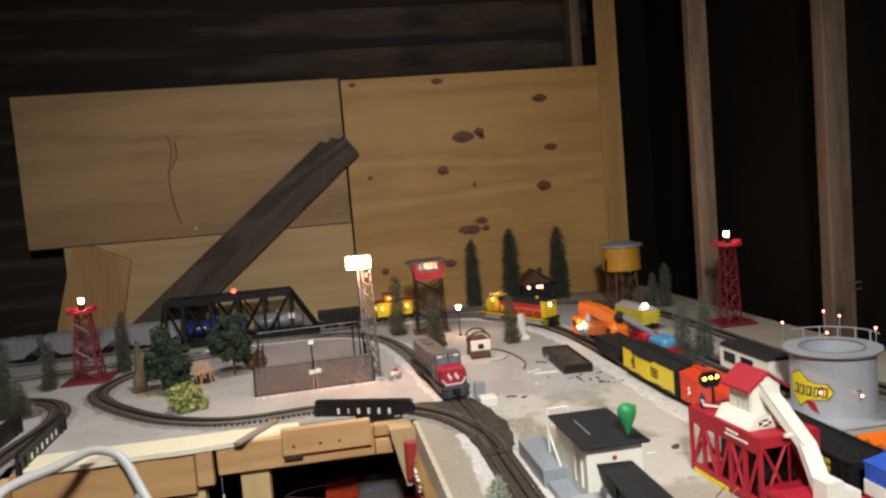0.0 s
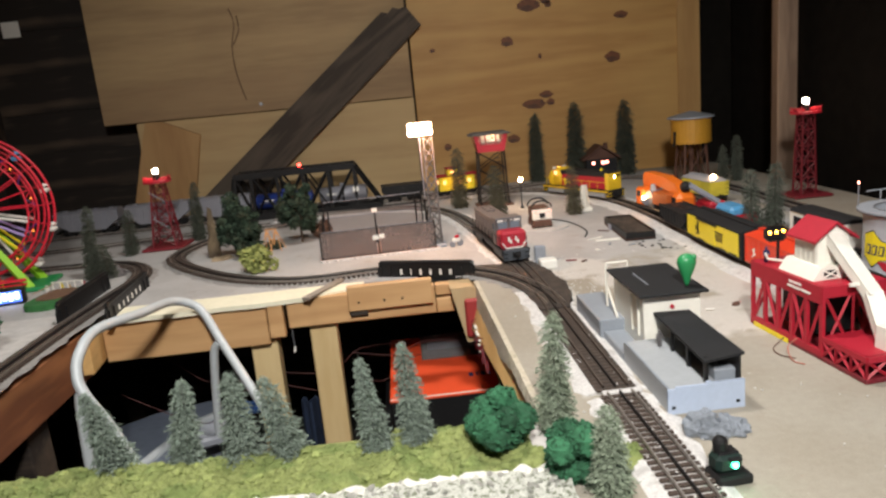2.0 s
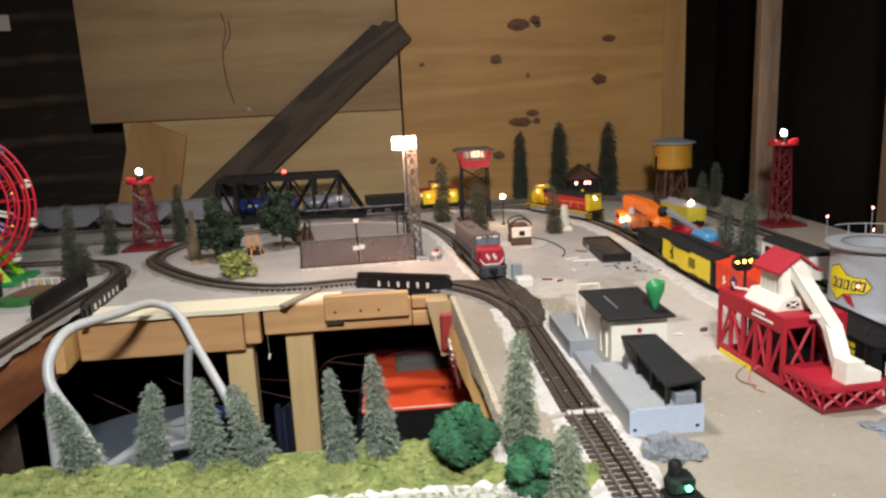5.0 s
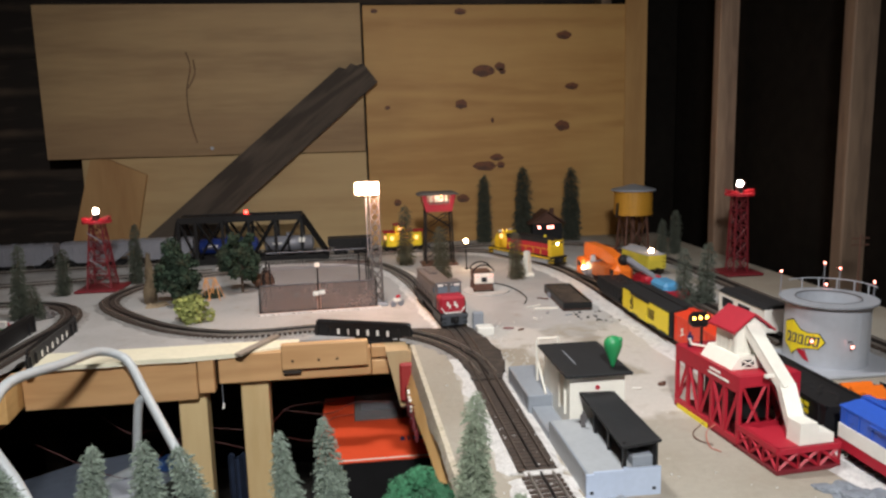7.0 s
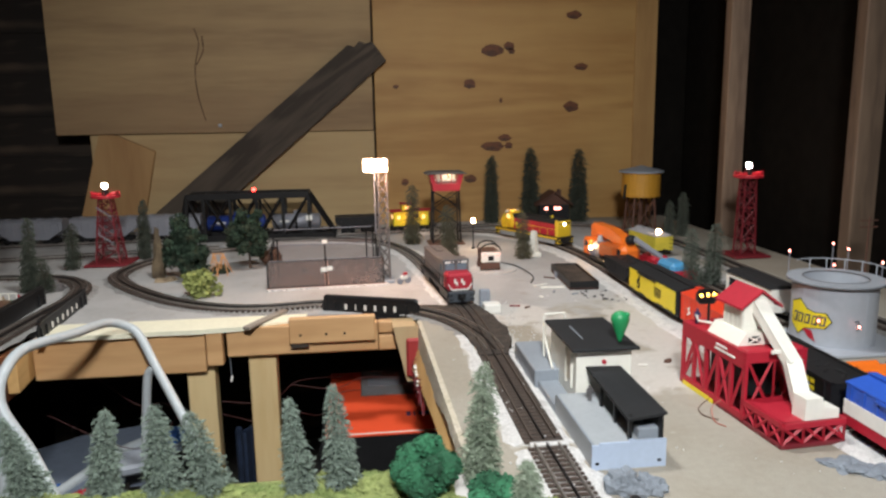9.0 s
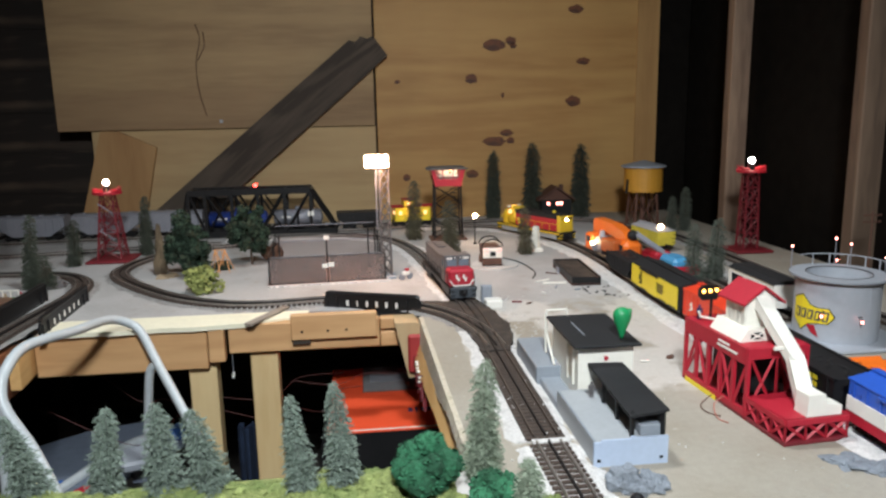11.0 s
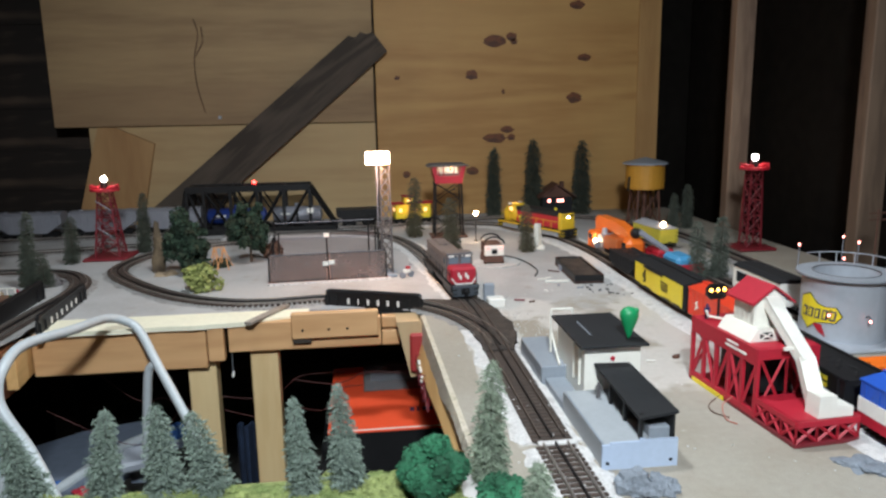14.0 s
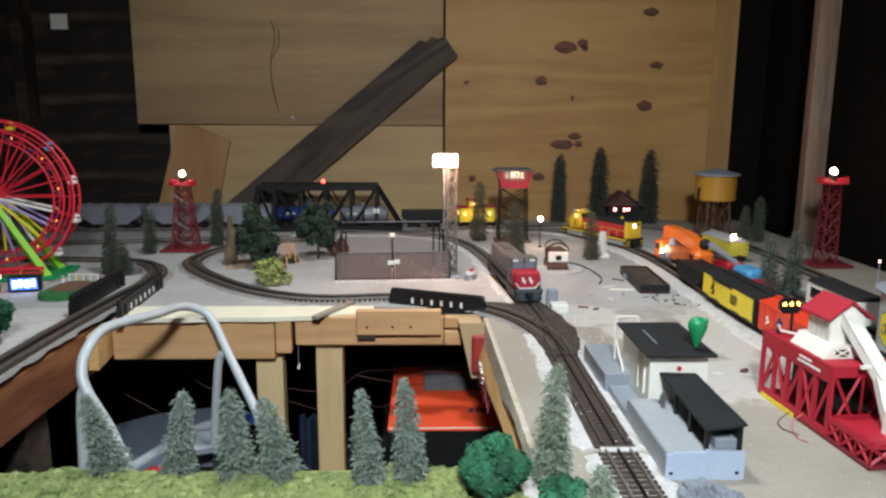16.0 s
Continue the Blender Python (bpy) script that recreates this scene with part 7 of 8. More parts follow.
# ---- trees ----
for base, top, r, s in (((-0.214, 0.966), (-0.240, 0.997), 0.029, 1), ((-0.143, 0.962), (-0.133, 1.004), 0.028, 2), ((-0.078, 0.954), (-0.083, 1.008), 0.029, 3), ((-0.028, 0.954), (-0.050, 0.999), 0.029, 4),
                        ((0.064, 0.936), (0.055, 1.015), 0.025, 5), ((0.108, 0.947), (0.099, 1.022), 0.027, 6), ((0.256, 0.950), (0.262, 1.037), 0.029, 7), ((0.279, 0.815), (0.277, 0.990), 0.028, 8)):
    pine(base, top, r * 0.68, s, PINE_LIGHT if s > 6 else PINE_GREEN, rows=36, per=26, blunt=(0.42, 0.30, 0.36, 0.46)[s % 4])
DARKL = "dark green model pine tree standing by the back wall"
for base, top, r, s in (((0.606, 2.80), (0.608, 1.155), 0.021, 11), ((0.755, 2.82), (0.756, 1.180), 0.027, 12), ((0.932, 2.80), (0.931, 1.174), 0.028, 13)):
    pine(base, top, r * 1.10, s, PINE_DARK, DARKL, 34, 24, blunt=0.72)
MIDL = "dull green model pine tree on the grey deck"
for base, top, r, s in (((0.292, 2.44), (0.294, 1.090), 0.024, 14), ((0.378, 2.20), (0.370, 1.056), 0.024, 15), ((0.578, 2.15), (0.573, 1.037), 0.020, 16), ((1.107, 2.40), (1.107, 1.020), 0.016, 17),
                        ((1.16, 2.42), (1.16, 1.045), 0.017, 18), ((0.872, 1.745), (0.868, 1.040), 0.021, 19), ((0.924, 1.752), (0.931, 1.050), 0.021, 20), ((-0.645, 1.975), (-0.628, 1.080), 0.016, 21),
                        ((-0.640, 2.23), (-0.632, 1.030), 0.018, 22), ((-0.488, 2.354), (-0.481, 1.076), 0.016, 23), ((-0.600, 1.965), (-0.612, 0.985), 0.020, 24)):
    pine(base, top, r, s, PINE_DARK if s > 20 else PINE_TAN if s in (14, 15, 16) else PINE_MID, MIDL, 30, 22, blunt=0.70)

foam_tree(0.1905, 0.914, 0.036, 0.0375, 31, LEAF_DEEP, "round deep green foam tree on the turf strip", 0.92, 26, flakes=220, flake=0.0026, core=0.92)
foam_tree(0.2525, 0.848, 0.026, 0.032, 32, LEAF_DEEP, "round deep green foam tree beside the track", 1.15, 26, flakes=220, flake=0.0026, core=0.92)
foam_tree(-0.299, 2.045, 0.066, 0.056, 33, LEAF_OLIVE, "dark green bushy model tree on the grey deck", 1.95, 52, flakes=120, flake=0.0052, core=0.55, wild=1.0)
foam_tree(-0.164, 2.165, 0.087, 0.052, 34, LEAF_OLIVE, "dark green model tree with a bare trunk", 1.65, 42, flakes=120, flake=0.0052, core=0.55, wild=1.0)
foam_tree(-0.226, 1.862, 0.029, 0.043, 35, LEAF_YEL, "low airy yellow-green bush on the grey deck", 0.75, 26, trunk_r=0.0030, flakes=46, flake=0.0062, core=0.30, wild=1.0)
foam_tree(-0.60, 1.425, 0.045, 0.036, 36, LEAF_DEEP, "deep green foam tree near the table edge", 0.9, 14)
foam_tree(-0.232, 2.12, 0.006, 0.030, 37, LEAF_OLIVE, "low brown and green shrub under the swing set", 0.35, 10, name="shrub")


def stump(x, y, h, r, seed):
    """A tall craggy lump of bark set on end."""
    bm = BM()
    n, rows = 14, 12
    rings = []
    for j in range(rows + 1):
        f = j / rows
        ring = []
        for k in range(n):
            a = 2 * math.pi * k / n
            g = r * (1.25 - 0.85 * f ** 1.6) * (1 + 0.55 * noise.noise(Vector((math.cos(a) * 1.4, math.sin(a) * 1.4, f * 3.0 + seed))))
            ring.append(bm.verts.new((g * math.cos(a) + 0.004 * f, g * math.sin(a), h * f * (1 + 0.06 * math.sin(3 * a)))))
        rings.append(ring)
    for q, w in zip(rings, rings[1:]):
        for k in range(n):
            bm.faces.new((q[k], q[(k + 1) % n], w[(k + 1) % n], w[k]))
    bm.faces.new(rings[-1])
    return solid("bark_stump", bm, STUMP, "tall tan and brown bark stump beside the track curve", "rock", m=pose(x, y, T - 0.001))


STUMP = mat("tan_bark", (0.15, 0.110, 0.066), 0.95, vary=0.35, scale=35, bump=1.0, bump_scale=120, second=(0.085, 0.062, 0.040), blend=0.50)
stump(-0.381, 2.090, 0.124, 0.0140, 3)
foam_tree(-0.112, 2.205, 0.022, 0.032, 38, mat("russet_foam", (0.115, 0.062, 0.040), 0.95, vary=0.3, scale=90, island=0.3), "low russet brown shrub beside the court fence", 0.8, 18, flakes=110, flake=0.0050, core=0.60, name="shrub")
rock(-0.352, 2.045, 0.024, "flat tan rock below the tree", TAN_ROCK, 13, 0.35)
rock(-0.60, 1.99, 0.030, "dark grey rough rock inside the curve", LOCO_GREY, 15, 0.6)
rock(-0.66, 2.07, 0.032, "dark rough rock inside the curve", BROWN, 16, 0.7)

# ---- front strip: turf and a rubble wall ----
def mound(bm, x0, x1, y0, y1, nx, ny, height):
    """A closed, softly heaped sheet over a stretch of the table."""
    rows = [[bm.verts.new((x0 + (x1 - x0) * i / nx, y0 + (y1 - y0) * j / ny, T + height(x0 + (x1 - x0) * i / nx, y0 + (y1 - y0) * j / ny))) for i in range(nx + 1)] for j in range(ny + 1)]
    for a, b in zip(rows, rows[1:]):
        for i in range(nx):
            bm.faces.new((a[i], a[i + 1], b[i + 1], b[i]))
    return bm


def turf_height(x, y):
    y += 0.011 * noise.noise(Vector((x * 26, 1.7, 0))) + 0.004 * noise.noise(Vector((x * 90, 4.2, 0)))
    edge = min(1.0, (y - 0.845) / 0.03, (0.974 - y) / 0.016, (x + 0.42) / 0.03, (0.335 - x) / 0.02)
    if x > 0.225 and y > 0.89:
        edge = min(edge, (0.90 - y) / 0.01, 0.1)
    v = Vector((x * 38, y * 38, 0.3))
    heap = 0.0095 + 0.010 * noise.noise(v * 0.8) + 0.0060 * noise.noise(v * 2.3) + 0.0016 * noise.noise(v * 6.1)
    return max(-0.002, edge) * heap - 0.0005


rnd = random.Random(77)
turf = mound(BM(), -0.42, 0.335, 0.845, 0.978, 200, 44, turf_height)
for k in range(30000):
    x, y = rnd.uniform(-0.40, 0.325), rnd.uniform(0.850, 0.974)
    h = turf_height(x, y)
    if h < 0.002:
        continue
    p = Vector((x, y, T + h + rnd.uniform(-0.0006, 0.0012)))
    a = Vector((rnd.gauss(0, 1), rnd.gauss(0, 1), rnd.gauss(0.4, 0.7))).normalized() * rnd.uniform(0.0008, 0.0019)
    b = a.cross(Vector((rnd.gauss(0, 1), rnd.gauss(0, 1), rnd.gauss(0, 1)))).normalized() * rnd.uniform(0.0005, 0.0012)
    turf.faces.new([turf.verts.new(p + u) for u in (-a * 0.4 - b, -a * 0.4 + b, a)])
for k in range(420):
    x, y = rnd.uniform(-0.40, 0.30), rnd.uniform(0.858, 0.970)
    h = turf_height(x, y)
    if h < 0.003:
        continue
    cr, off = rnd.uniform(0.0022, 0.0058), Vector((k * 1.7, k * 0.9, 0))
    for v in bmesh.ops.create_icosphere(turf, subdivisions=2, radius=cr)["verts"]:
        u = v.co * (1 + 0.45 * noise.noise(v.co * (2.2 / cr) + off) + 0.45 * noise.noise(v.co * (6.0 / cr) + off))
        v.co = Vector((x + u.x * 1.25, y + u.y, T + h + u.z * 0.75))
    blade_cloud(turf, rnd, (x, y, T + h), cr * 1.15, 16, 0.0010, 0.75)
solid("turf", turf, GRASS, "clumpy yellow-green foam turf along the strip", "turf", "stuff")
stones = thing("rubble_wall", "low rubble wall of whitewashed stones before the turf", "stone wall", 0, 0, T)
protos = []
for k in range(8):
    bm = BM()
    bmesh.ops.create_icosphere(bm, subdivisions=1, radius=1)
    for v in bm.verts:
        v.co *= 1 + 0.45 * noise.noise(v.co * 1.4 + Vector((k * 4.1, 0, 0)))
    protos.append(mesh_of("stone", bm, ROCK_SPECK if k % 4 == 2 else ROCK_WHITE))


def rubble_height(x, y):
    v = Vector((x * 70, y * 70, 2.7))
    return max(0.0, min(1.0, (y - 0.765) / 0.02, (0.866 - y) / 0.012)) * (0.010 + 0.004 * noise.noise(v) + 0.003 * noise.noise(v * 2.7))


for k in range(290):
    x, y = rnd.uniform(-0.26, 0.235), rnd.uniform(0.775, 0.862)
    ob = new("stone", protos[(2 * k + (1 if y > 0.838 else 0)) % 8])
    ob.parent = stones
    s = rnd.uniform(0.0012, 0.0036)
    ob.matrix_basis = pose(x, y, rubble_height(x, y) + s * 0.2, rnd.uniform(0, 360), rnd.uniform(0, 360), 0) @ Matrix.Diagonal((s * 1.3, s, s * 0.8, 1))
ridge = BM()
pts = [(x_, 0.857 + 0.006 * noise.noise(Vector((x_ * 30, 3.3, 0))), T + 0.006 + 0.004 * noise.noise(Vector((x_ * 55, 8.1, 0)))) for x_ in (-0.265 + 0.0055 * k for k in range(93))]
tube(ridge, pts, 0.0045, 10)
for v in ridge.verts:
    v.co += Vector((noise.noise(v.co * 160), noise.noise(v.co * 160 + Vector((9, 0, 0))), noise.noise(v.co * 160 + Vector((0, 9, 0))))) * 0.0065
solid("plaster_ridge", ridge, ROCK_WHITE, "whitewashed plaster ridge between turf and rubble", "stone wall", "structure")
solid("rubble_bed", mound(BM(), -0.27, 0.245, 0.765, 0.866, 150, 40, rubble_height), ROCK_SPECK, "lumpy whitewashed plaster bed under the rubble", "stone wall", "structure")


# ---- amusement corner ----
def ferris_wheel():
    ob = thing("ferris_wheel", "toy ferris wheel with red rim and coloured spokes", "model ride", -0.882, 1.95, T, 8)
    zc, R = 0.192, 0.177
    for s in (-1, 1):
        y = s * 0.022
        for rr, r in ((R, 0.0030), (R - 0.022, 0.0026), (R - 0.044, 0.0022)):
            bm = BM()
            n = 56
            pts = [Vector((rr * math.cos(2 * math.pi * k / n), y, zc + rr * math.sin(2 * math.pi * k / n))) for k in range(n + 1)]
            tube(bm, pts, r, 6)
            part("rim", bm, WHEEL_RED, ob)
    n = 24
    for k in range(n):
        a = 2 * math.pi * k / n
        bright = math.sin(a) < -0.2 or math.cos(a) < -0.4
        for s in (-1, 1):
            part("spoke", rod(BM(), (0.014 * math.cos(a), s * 0.022, zc + 0.014 * math.sin(a)), ((R - 0.044) * math.cos(a), s * 0.022, zc + (R - 0.044) * math.sin(a)), 0.0034 if bright else 0.0018, seg=6), (YELLOW, PURPLE, WHITE)[k % 3] if bright else WHEEL_RED, ob)
        part("rim_brace", rod(BM(), ((R - 0.044) * math.cos(a), -0.022, zc + (R - 0.044) * math.sin(a)), (R * math.cos(a), -0.022, zc + R * math.sin(a)), 0.0014, seg=5), WHEEL_RED, ob)
        part("cross_bar", rod(BM(), (R * math.cos(a), -0.022, zc + R * math.sin(a)), (R * math.cos(a), 0.022, zc + R * math.sin(a)), 0.0014, seg=5), WHEEL_RED, ob)
    for k in range(48):
        a, a2 = 2 * math.pi * k / 48, 2 * math.pi * (k + 1) / 48
        lo, hi = (R - 0.044, R - 0.022) if k % 2 else (R - 0.022, R - 0.044)
        part("rim_lattice", rod(BM(), (lo * math.cos(a), -0.022, zc + lo * math.sin(a)), (hi * math.cos(a2), -0.022, zc + hi * math.sin(a2)), 0.0012, seg=4), WHEEL_PURPLE if k % 3 == 0 else WHEEL_RED, ob)
    # Small glowing dots stand in for orange glints along the rim.
    for k in range(12):
        a = 2 * math.pi * (k + 0.25) / 12
        part("rim_glint", ball(BM(), ((R - 0.030) * math.cos(a), -0.026, zc + (R - 0.030) * math.sin(a)), 0.0026, 8), WHEEL_GLINT, ob)
    gc = (WHITE, SKY_BLUE, YELLOW, GREEN, WHITE, WHITE)
    for k in range(12):
        a = 2 * math.pi * (k + 0.5) / 12
        c = Vector((R * math.cos(a), 0, zc + R * math.sin(a)))
        bm = BM()
        box(bm, (c.x, 0, c.z - 0.014), (0.016, 0.026, 0.010), 0.003)
        rod(bm, (c.x, 0, c.z), (c.x, 0, c.z - 0.012), 0.0012, seg=5)
        gondola = part("gondola", bm, gc[k % 6], ob)
        part("canopy", rod(BM(), (c.x, 0, c.z - 0.004), (c.x, 0, c.z + 0.002), 0.011, 0.003, 8), gc[k % 6], gondola)
    part("hub", rod(BM(), (0, -0.036, zc), (0, 0.036, zc), 0.013, seg=16), WHEEL_RED, ob)
    for s in (-1, 1):
        for d in (-1, 1):
            part("support_leg", rod(BM(), (0, s * 0.034, zc), (d * 0.115, s * 0.046, 0.0), 0.0075, 0.0115, 4), LIME, ob, "lime green support leg")
    part("platform", box(BM(), (0, 0, 0.005), (0.30, 0.14, 0.010), 0.003), GREEN, ob)
    part("station_ring", boxes(((0.0, -0.06, 0.030), (0.22, 0.006, 0.006)), ((0.0, -0.06, 0.020), (0.22, 0.006, 0.003))), WHEEL_RED, ob)
    for k in range(6):
        part("ring_post", rod(BM(), (-0.10 + 0.04 * k, -0.06, 0.010), (-0.10 + 0.04 * k, -0.06, 0.034), 0.0016, seg=5), RED if k % 2 else YELLOW, ob)
    return ob


ferris_wheel()
ob = thing("led_sign", "small black sign with a glowing blue-white screen", "model sign", -0.752, 1.80, T, 14)
part("case", box(BM(), (0, 0, 0.018), (0.066, 0.020, 0.036), 0.004), BLACK, ob)
part("screen", boxes(((0, -0.0105, 0.019), (0.052, 0.0015, 0.024))), SCREEN, ob)
part("screen_bar", boxes(*[((-0.018 + 0.012 * k, -0.0116, 0.019 + 0.002 * (k % 2)), (0.008, 0.0008, 0.015)) for k in range(4)]), SCREEN_ON, ob)
ob = thing("marker_lamp", "tiny pinkish white lamp beside the sign", "model lamp", -0.806, 1.795, T)
part("bulb", ball(BM(), (0, 0, 0.034), 0.0055, 14), LAMP_PINK, ob)
part("post", rod(BM(), (0, 0, 0), (0, 0, 0.029), 0.0022, seg=8), BLACK, ob)
ob = thing("garden_plot", "low green garden plot with brown bed and pale rail", "model garden", -0.650, 1.780, T, -6)


def rounded(a, b, n=36):
    """A rounded oblong outline."""
    return [(a * math.copysign(abs(math.cos(2 * math.pi * k / n)) ** 0.6, math.cos(2 * math.pi * k / n)), b * math.copysign(abs(math.sin(2 * math.pi * k / n)) ** 0.6, math.sin(2 * math.pi * k / n))) for k in range(n)]


part("lawn", prism(BM(), rounded(0.040, 0.070), 0.0, 0.013, "z"), mat("dark_lawn", (0.030, 0.145, 0.040), 0.9, vary=0.3, scale=100, bump=0.6), ob)
bm = prism(BM(), rounded(0.032, 0.046), 0.0131, 0.0152, "z")
bmesh.ops.translate(bm, verts=bm.verts[:], vec=(0, 0.014, 0))
part("bed", bm, DIRT, ob, "brown earth bed")
part("rail", box(BM(), (0, 0.060, 0.0295), (0.072, 0.0022, 0.0026), 0.0004), CREAM, ob)
for k in range(5):
    part("rail_post", boxes(((-0.034 + 0.017 * k, 0.060, 0.0200), (0.0024, 0.0024, 0.0180))), CREAM, ob)
part("side_rail", box(BM(), (-0.035, 0.022, 0.0250), (0.0020, 0.074, 0.0022), 0.0004), TAN_ROCK, ob)
for k in range(5):
    figure(-0.70 + 0.028 * k, 1.86 + 0.012 * math.sin(k * 2.1), T, 0.022, (WHITE, YELLOW, TAN_ROCK, RED, CREAM)[k], "tiny painted doll figure near the ferris wheel", k * 40)

# ---- in the well under the table ----
chair = thing("tube_frame_chair", "grey tubular chair frame with slate seat in the well", "chair", 0, 0, 0)
part("armrest_tube", tube(BM(), smooth_path([(-0.251, 1.16, 0.705), (-0.301, 1.20, 0.789), (-0.337, 1.23, 0.839), (-0.369, 1.24, 0.891), (-0.378, 1.25, 0.918), (-0.377, 1.27, 0.9435), (-0.3728, 1.33, 0.9585), (-0.3400, 1.43, 0.9500), (-0.323, 1.53, 0.938),
                                                 (-0.296, 1.558, 0.922), (-0.274, 1.552, 0.903), (-0.243, 1.52, 0.858), (-0.200, 1.47, 0.804), (-0.170, 1.432, 0.770), (-0.09, 1.33, 0.68)], 6), 0.0080, 12), PIPE, chair, smooth=True)
part("back_tube", tube(BM(), smooth_path([(-0.282, 1.54, 0.655), (-0.277, 1.535, 0.70), (-0.266, 1.53, 0.795), (-0.259, 1.528, 0.838), (-0.247, 1.524, 0.852)], 6), 0.0078, 12), PIPE, chair, smooth=True)
part("back_tube", tube(BM(), smooth_path([(-0.385, 1.236, 0.0), (-0.385, 1.238, 0.53), (-0.384, 1.241, 0.748), (-0.379, 1.244, 0.872), (-0.371, 1.242, 0.892)], 6), 0.0078, 12), PIPE, chair, smooth=True)
bm = BM()
prism(bm, [(-0.60, 1.74), (-0.50, 1.82), (-0.38, 1.86), (-0.27, 1.75), (-0.38, 1.56), (-0.455, 1.545)], 0.585, 0.602, "z")
part("seat", bm, CHAIR_GREY, chair)
part("seat_edge", tube(BM(), smooth_path([(-0.47, 1.53, 0.600), (-0.443, 1.575, 0.604), (-0.417, 1.642, 0.606), (-0.385, 1.715, 0.606), (-0.350, 1.760, 0.604), (-0.30, 1.775, 0.60)], 5), 0.011, 10), PIPE, chair, "pale grey piped edge", smooth=True)
part("leg", rod(BM(), (-0.090, 1.33, 0.68), (0.00, 1.22, 0.57), 0.0085, seg=12), PIPE, chair)
part("seat_bracket", box(BM(), (-0.300, 1.562, 0.655), (0.075, 0.075, 0.020), 0.005, 20), GREY_LT, chair)
part("seat_post", boxes(((-0.315, 1.60, 0.622), (0.030, 0.030, 0.060))), CHAIR_GREY, chair)

carton = thing("black_carton", "plain black carton under the orange box", "box", 0.16, 1.685, 0)
part("body", box(BM(), (0, 0, 0.30), (0.26, 0.36, 0.60), 0.003), BLACK, carton)
ob = thing("orange_box", "orange toy train box with a clear window lying flat", "box", 0.16, 1.70, 0.601)
part("carton", box(BM(), (0, 0, 0.0465), (0.213, 0.343, 0.093), 0.002), BLACK, ob)
part("lid", box(BM(), (0, 0, 0.0925), (0.216, 0.346, 0.005), 0.001), LID, ob, "bright orange lid")
part("window_recess", boxes(((0.034, 0.095, 0.0954), (0.146, 0.150, 0.001))), mat("brown_card", (0.085, 0.065, 0.058), 0.7, vary=0.3, scale=30), ob)
part("clear_window", boxes(((0.034, 0.095, 0.0975), (0.142, 0.146, 0.0015))), mat("cellophane", (0.6, 0.6, 0.62), 0.05, alpha=0.25, coat=1.0), ob)
part("boxed_train", box(BM(), (0.034, 0.10, 0.0955), (0.115, 0.050, 0.0026), 0.001), SILVER, ob)
part("lettering", boxes(*[((0.057 + 0.0125 * k, -0.088, 0.0957), (0.0085 if k != 1 else 0.004, 0.017, 0.001)) for k in range(4)]), NAVY, ob)
part("edge_line", boxes(((0, -0.1705, 0.0955), (0.213, 0.003, 0.001))), CREAM, ob)
solid("red_pouch", box(BM(), (0, 0, 0), (0.029, 0.012, 0.075), 0.004), POUCH, "flat dull red pouch hanging in the table corner", "pouch", m=pose(0.2265, 1.540, 0.841))
bundle = BM()
rb = random.Random(5)
for k in range(12):
    p = Vector((0.229, 1.51 - 0.014 * k, 0.824))
    tube(bundle, smooth_path([p + Vector((rb.uniform(-.009, .004), rb.uniform(-.02, .02), rb.uniform(-.024, .022))) for _ in range(4)], 4), 0.0011, 5)
solid("wire_bundle", bundle, RED_DK, "tangled dark red wires along the fascia", "wires")
ter = thing("terminal_strip", "row of small white wire terminals on the fascia", "wires", 0.2285, 1.51, 0.828)
for k in range(9):
    part("terminal", box(BM(), (-0.004, -0.012 * k, rb.uniform(-0.018, 0.018)), (0.005, 0.005, 0.004), 0.001), WHITE, ter)
for k, (a, b, sag) in enumerate((((-0.5, 1.66, 0.72), (-0.10, 1.70, 0.66), 0.05), ((-0.20, 1.74, 0.70), (0.08, 1.78, 0.722), 0.02), ((-0.03, 1.75, 0.722), (0.20, 1.72, 0.735), 0.012), ((-0.45, 1.75, 0.78), (-0.22, 1.75, 0.64), 0.02), ((-0.02, 1.70, 0.68), (0.12, 1.75, 0.70), 0.02))):
    mid = ((a[0] + b[0]) / 2, (a[1] + b[1]) / 2, (a[2] + b[2]) / 2 - sag)
    wire("slack dark red wire hung under the table", [a, ((a[0] * 2 + b[0]) / 3, (a[1] * 2 + b[1]) / 3, (a[2] * 2 + b[2]) / 3 - sag * 1.3), mid, ((a[0] + b[0] * 2) / 3, (a[1] + b[1] * 2) / 3, (a[2] + b[2] * 2) / 3 + sag * 0.4), b], WIRE_DK, 0.0008)
solid("white_tag", box(BM(), (0, 0, 0), (0.0045, 0.002, 0.012), 0.0005), WHITE, "small white tag hung between the table legs", "tag", m=pose(-0.1255, 1.60, 0.796, 0, 12, 0))
wire("thin string holding a tag under the skirt", [(-0.1255, 1.6015, 0.800), (-0.126, 1.603, 0.812), (-0.1265, 1.605, 0.842)], GREY, 0.0006)
for x, y, w in ((-0.285, 1.785, 0.07), (-0.475, 1.565, 0.05)):
    rock(x, y, w * 0.5, "crumpled bright blue rag on the slate seat", RAG, int(w * 1000), 0.35, "blue_rag", "blue rags").location.z = 0.603
rock(-0.403, 1.545, 0.016, "crumpled red rag on the slate seat", RED, 91, 0.5, "red_rag", "").location.z = 0.603
cloth = BM()
folds = [(0.10 * k / 40 - 0.05, 0.014 * math.sin(k * 0.62) + 0.005 * math.sin(k * 1.7)) for k in range(41)]
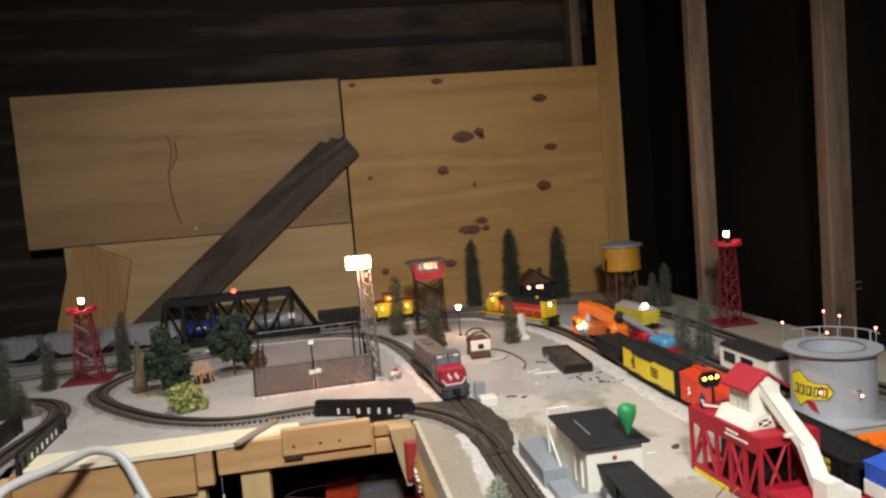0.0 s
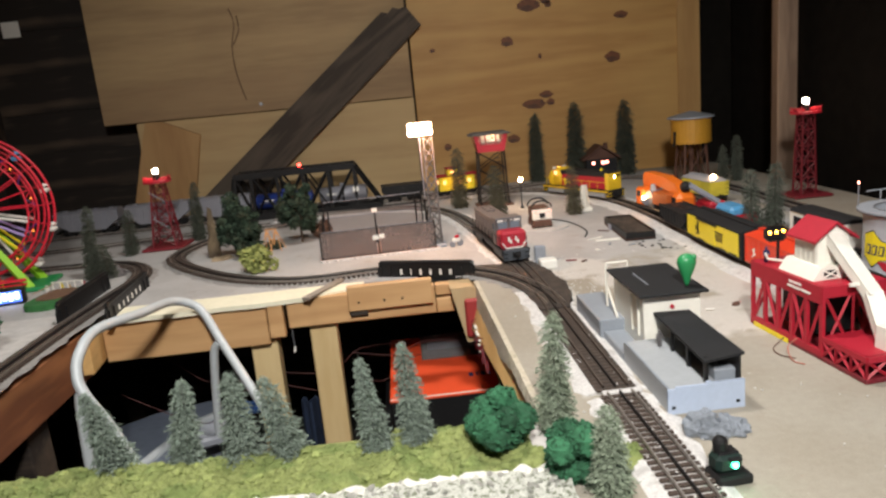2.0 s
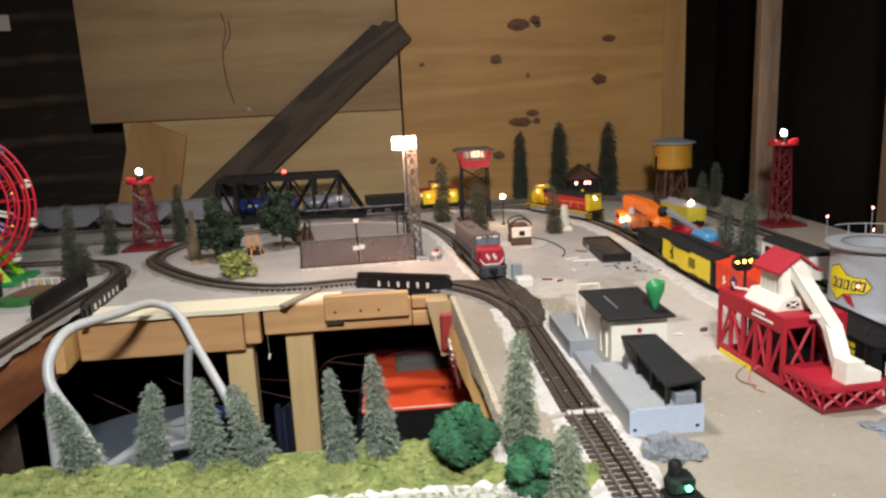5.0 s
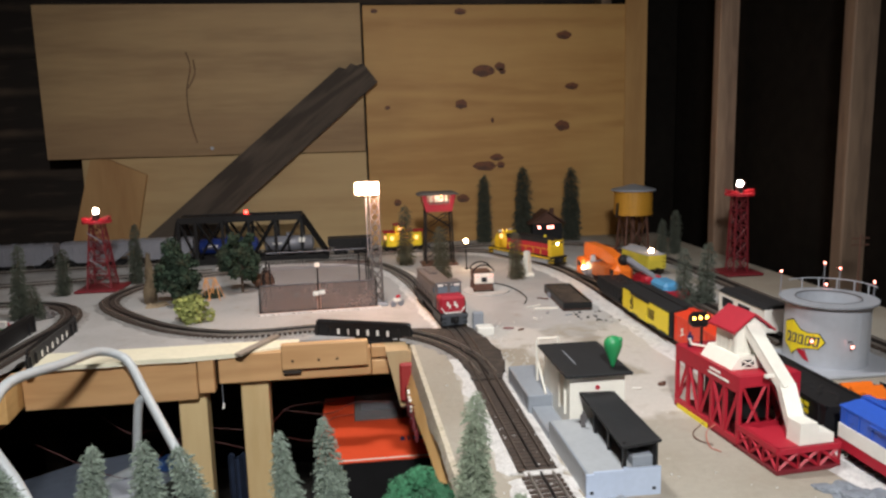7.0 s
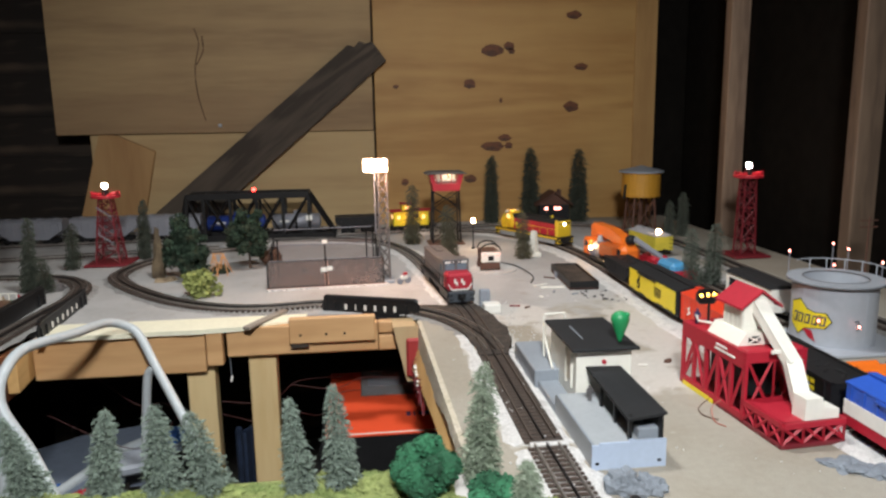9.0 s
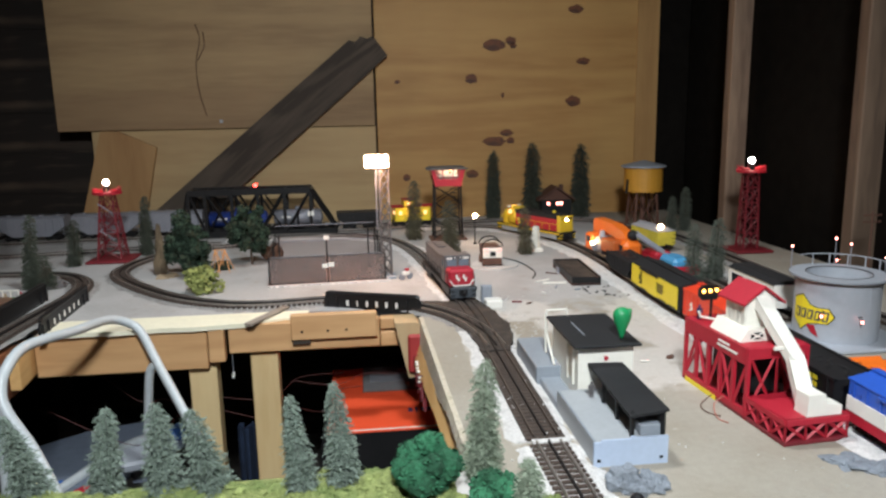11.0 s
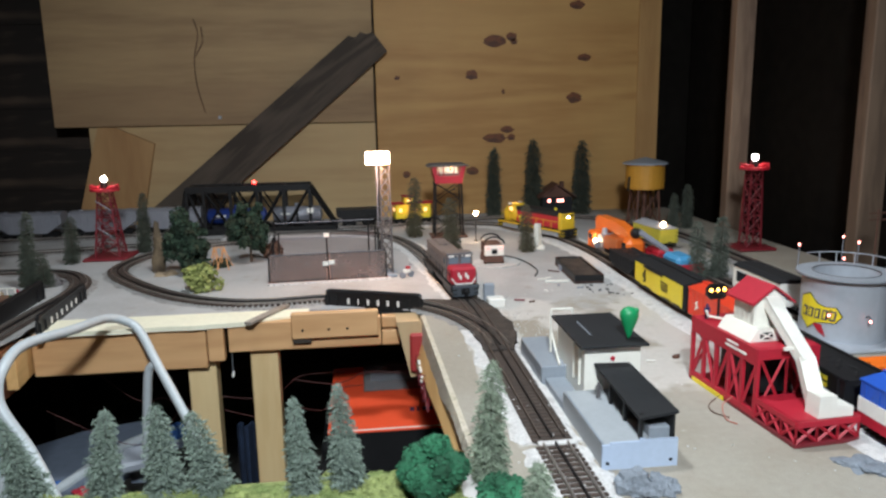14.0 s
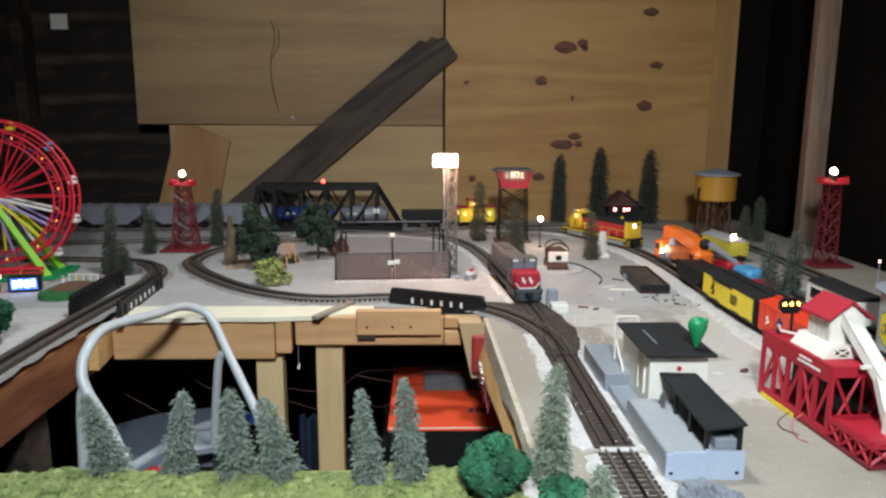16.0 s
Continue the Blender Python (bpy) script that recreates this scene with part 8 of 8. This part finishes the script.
prism(cloth, folds + [(x, y + 0.012) for x, y in folds[::-1]], 0.0, 0.60, "z")
solid("hanging_cloth", cloth, mat("dark_blue_cloth", (0.018, 0.032, 0.070), 0.9, vary=0.4, scale=12), "dark blue folded cloth hanging to the floor", "cloth", m=pose(-0.115, 1.80, 0.0))

crumbs = BM()
rc = random.Random(9)
for k in range(420):
    u = rc.random()
    if u < 0.14:
        x, y = 0.345 + rc.gauss(0, 0.016), rc.uniform(0.75, 1.20)
        z = T + 0.0085
        if abs(x - 0.345) > 0.024:
            z = T + 0.0035
    elif u < 0.7:
        x, y, z = 0.395 + abs(rc.gauss(0, 0.03)), rc.uniform(1.28, 1.72), T + 0.0006
    else:
        x, y, z = rc.uniform(0.27, 0.72), rc.uniform(0.72, 1.75), T + 0.0006
    s_ = rc.uniform(0.0005, 0.0015)
    box(crumbs, (x, y, z + s_ * 0.3), (s_ * 1.6, s_ * 1.2, s_), 0, rc.uniform(0, 180))
solid("ballast_crumbs", crumbs, BALLAST, "scattered white ballast crumbs on track and deck", "ballast", "stuff")
rock(0.616, 1.281, 0.007, "tiny dark lump of debris on the deck", BROWN, 61, 0.7)
solid("white_sliver", box(BM(), (0, 0, 0.0035), (0.014, 0.003, 0.002), 0.0005), WHITE, "thin white plastic sliver lying on the deck", "debris", m=pose(0.568, 1.266, T - 0.0008, 0, 0, -8))
for x, y, w, d, turn, m_ in ((0.545, 1.83, 0.040, 0.003, 25, CREAM), (0.585, 1.90, 0.030, 0.003, -40, BROWN), (0.560, 1.765, 0.018, 0.004, 70, SILVER), (0.447, 1.655, 0.022, 0.004, -12, RED_DK),
                             (0.470, 1.640, 0.014, 0.003, 30, BROWN), (0.520, 1.72, 0.012, 0.003, -65, WHITE), (0.60, 1.735, 0.016, 0.003, 15, GREY)):
    solid("scrap_strip", box(BM(), (0, 0, 0.0015), (w, d, 0.003), 0.0005), m_, "thin scrap strip lying on the dusty deck", "debris", "", "scraps on the deck", pose(x, y, T, 0, 0, turn))
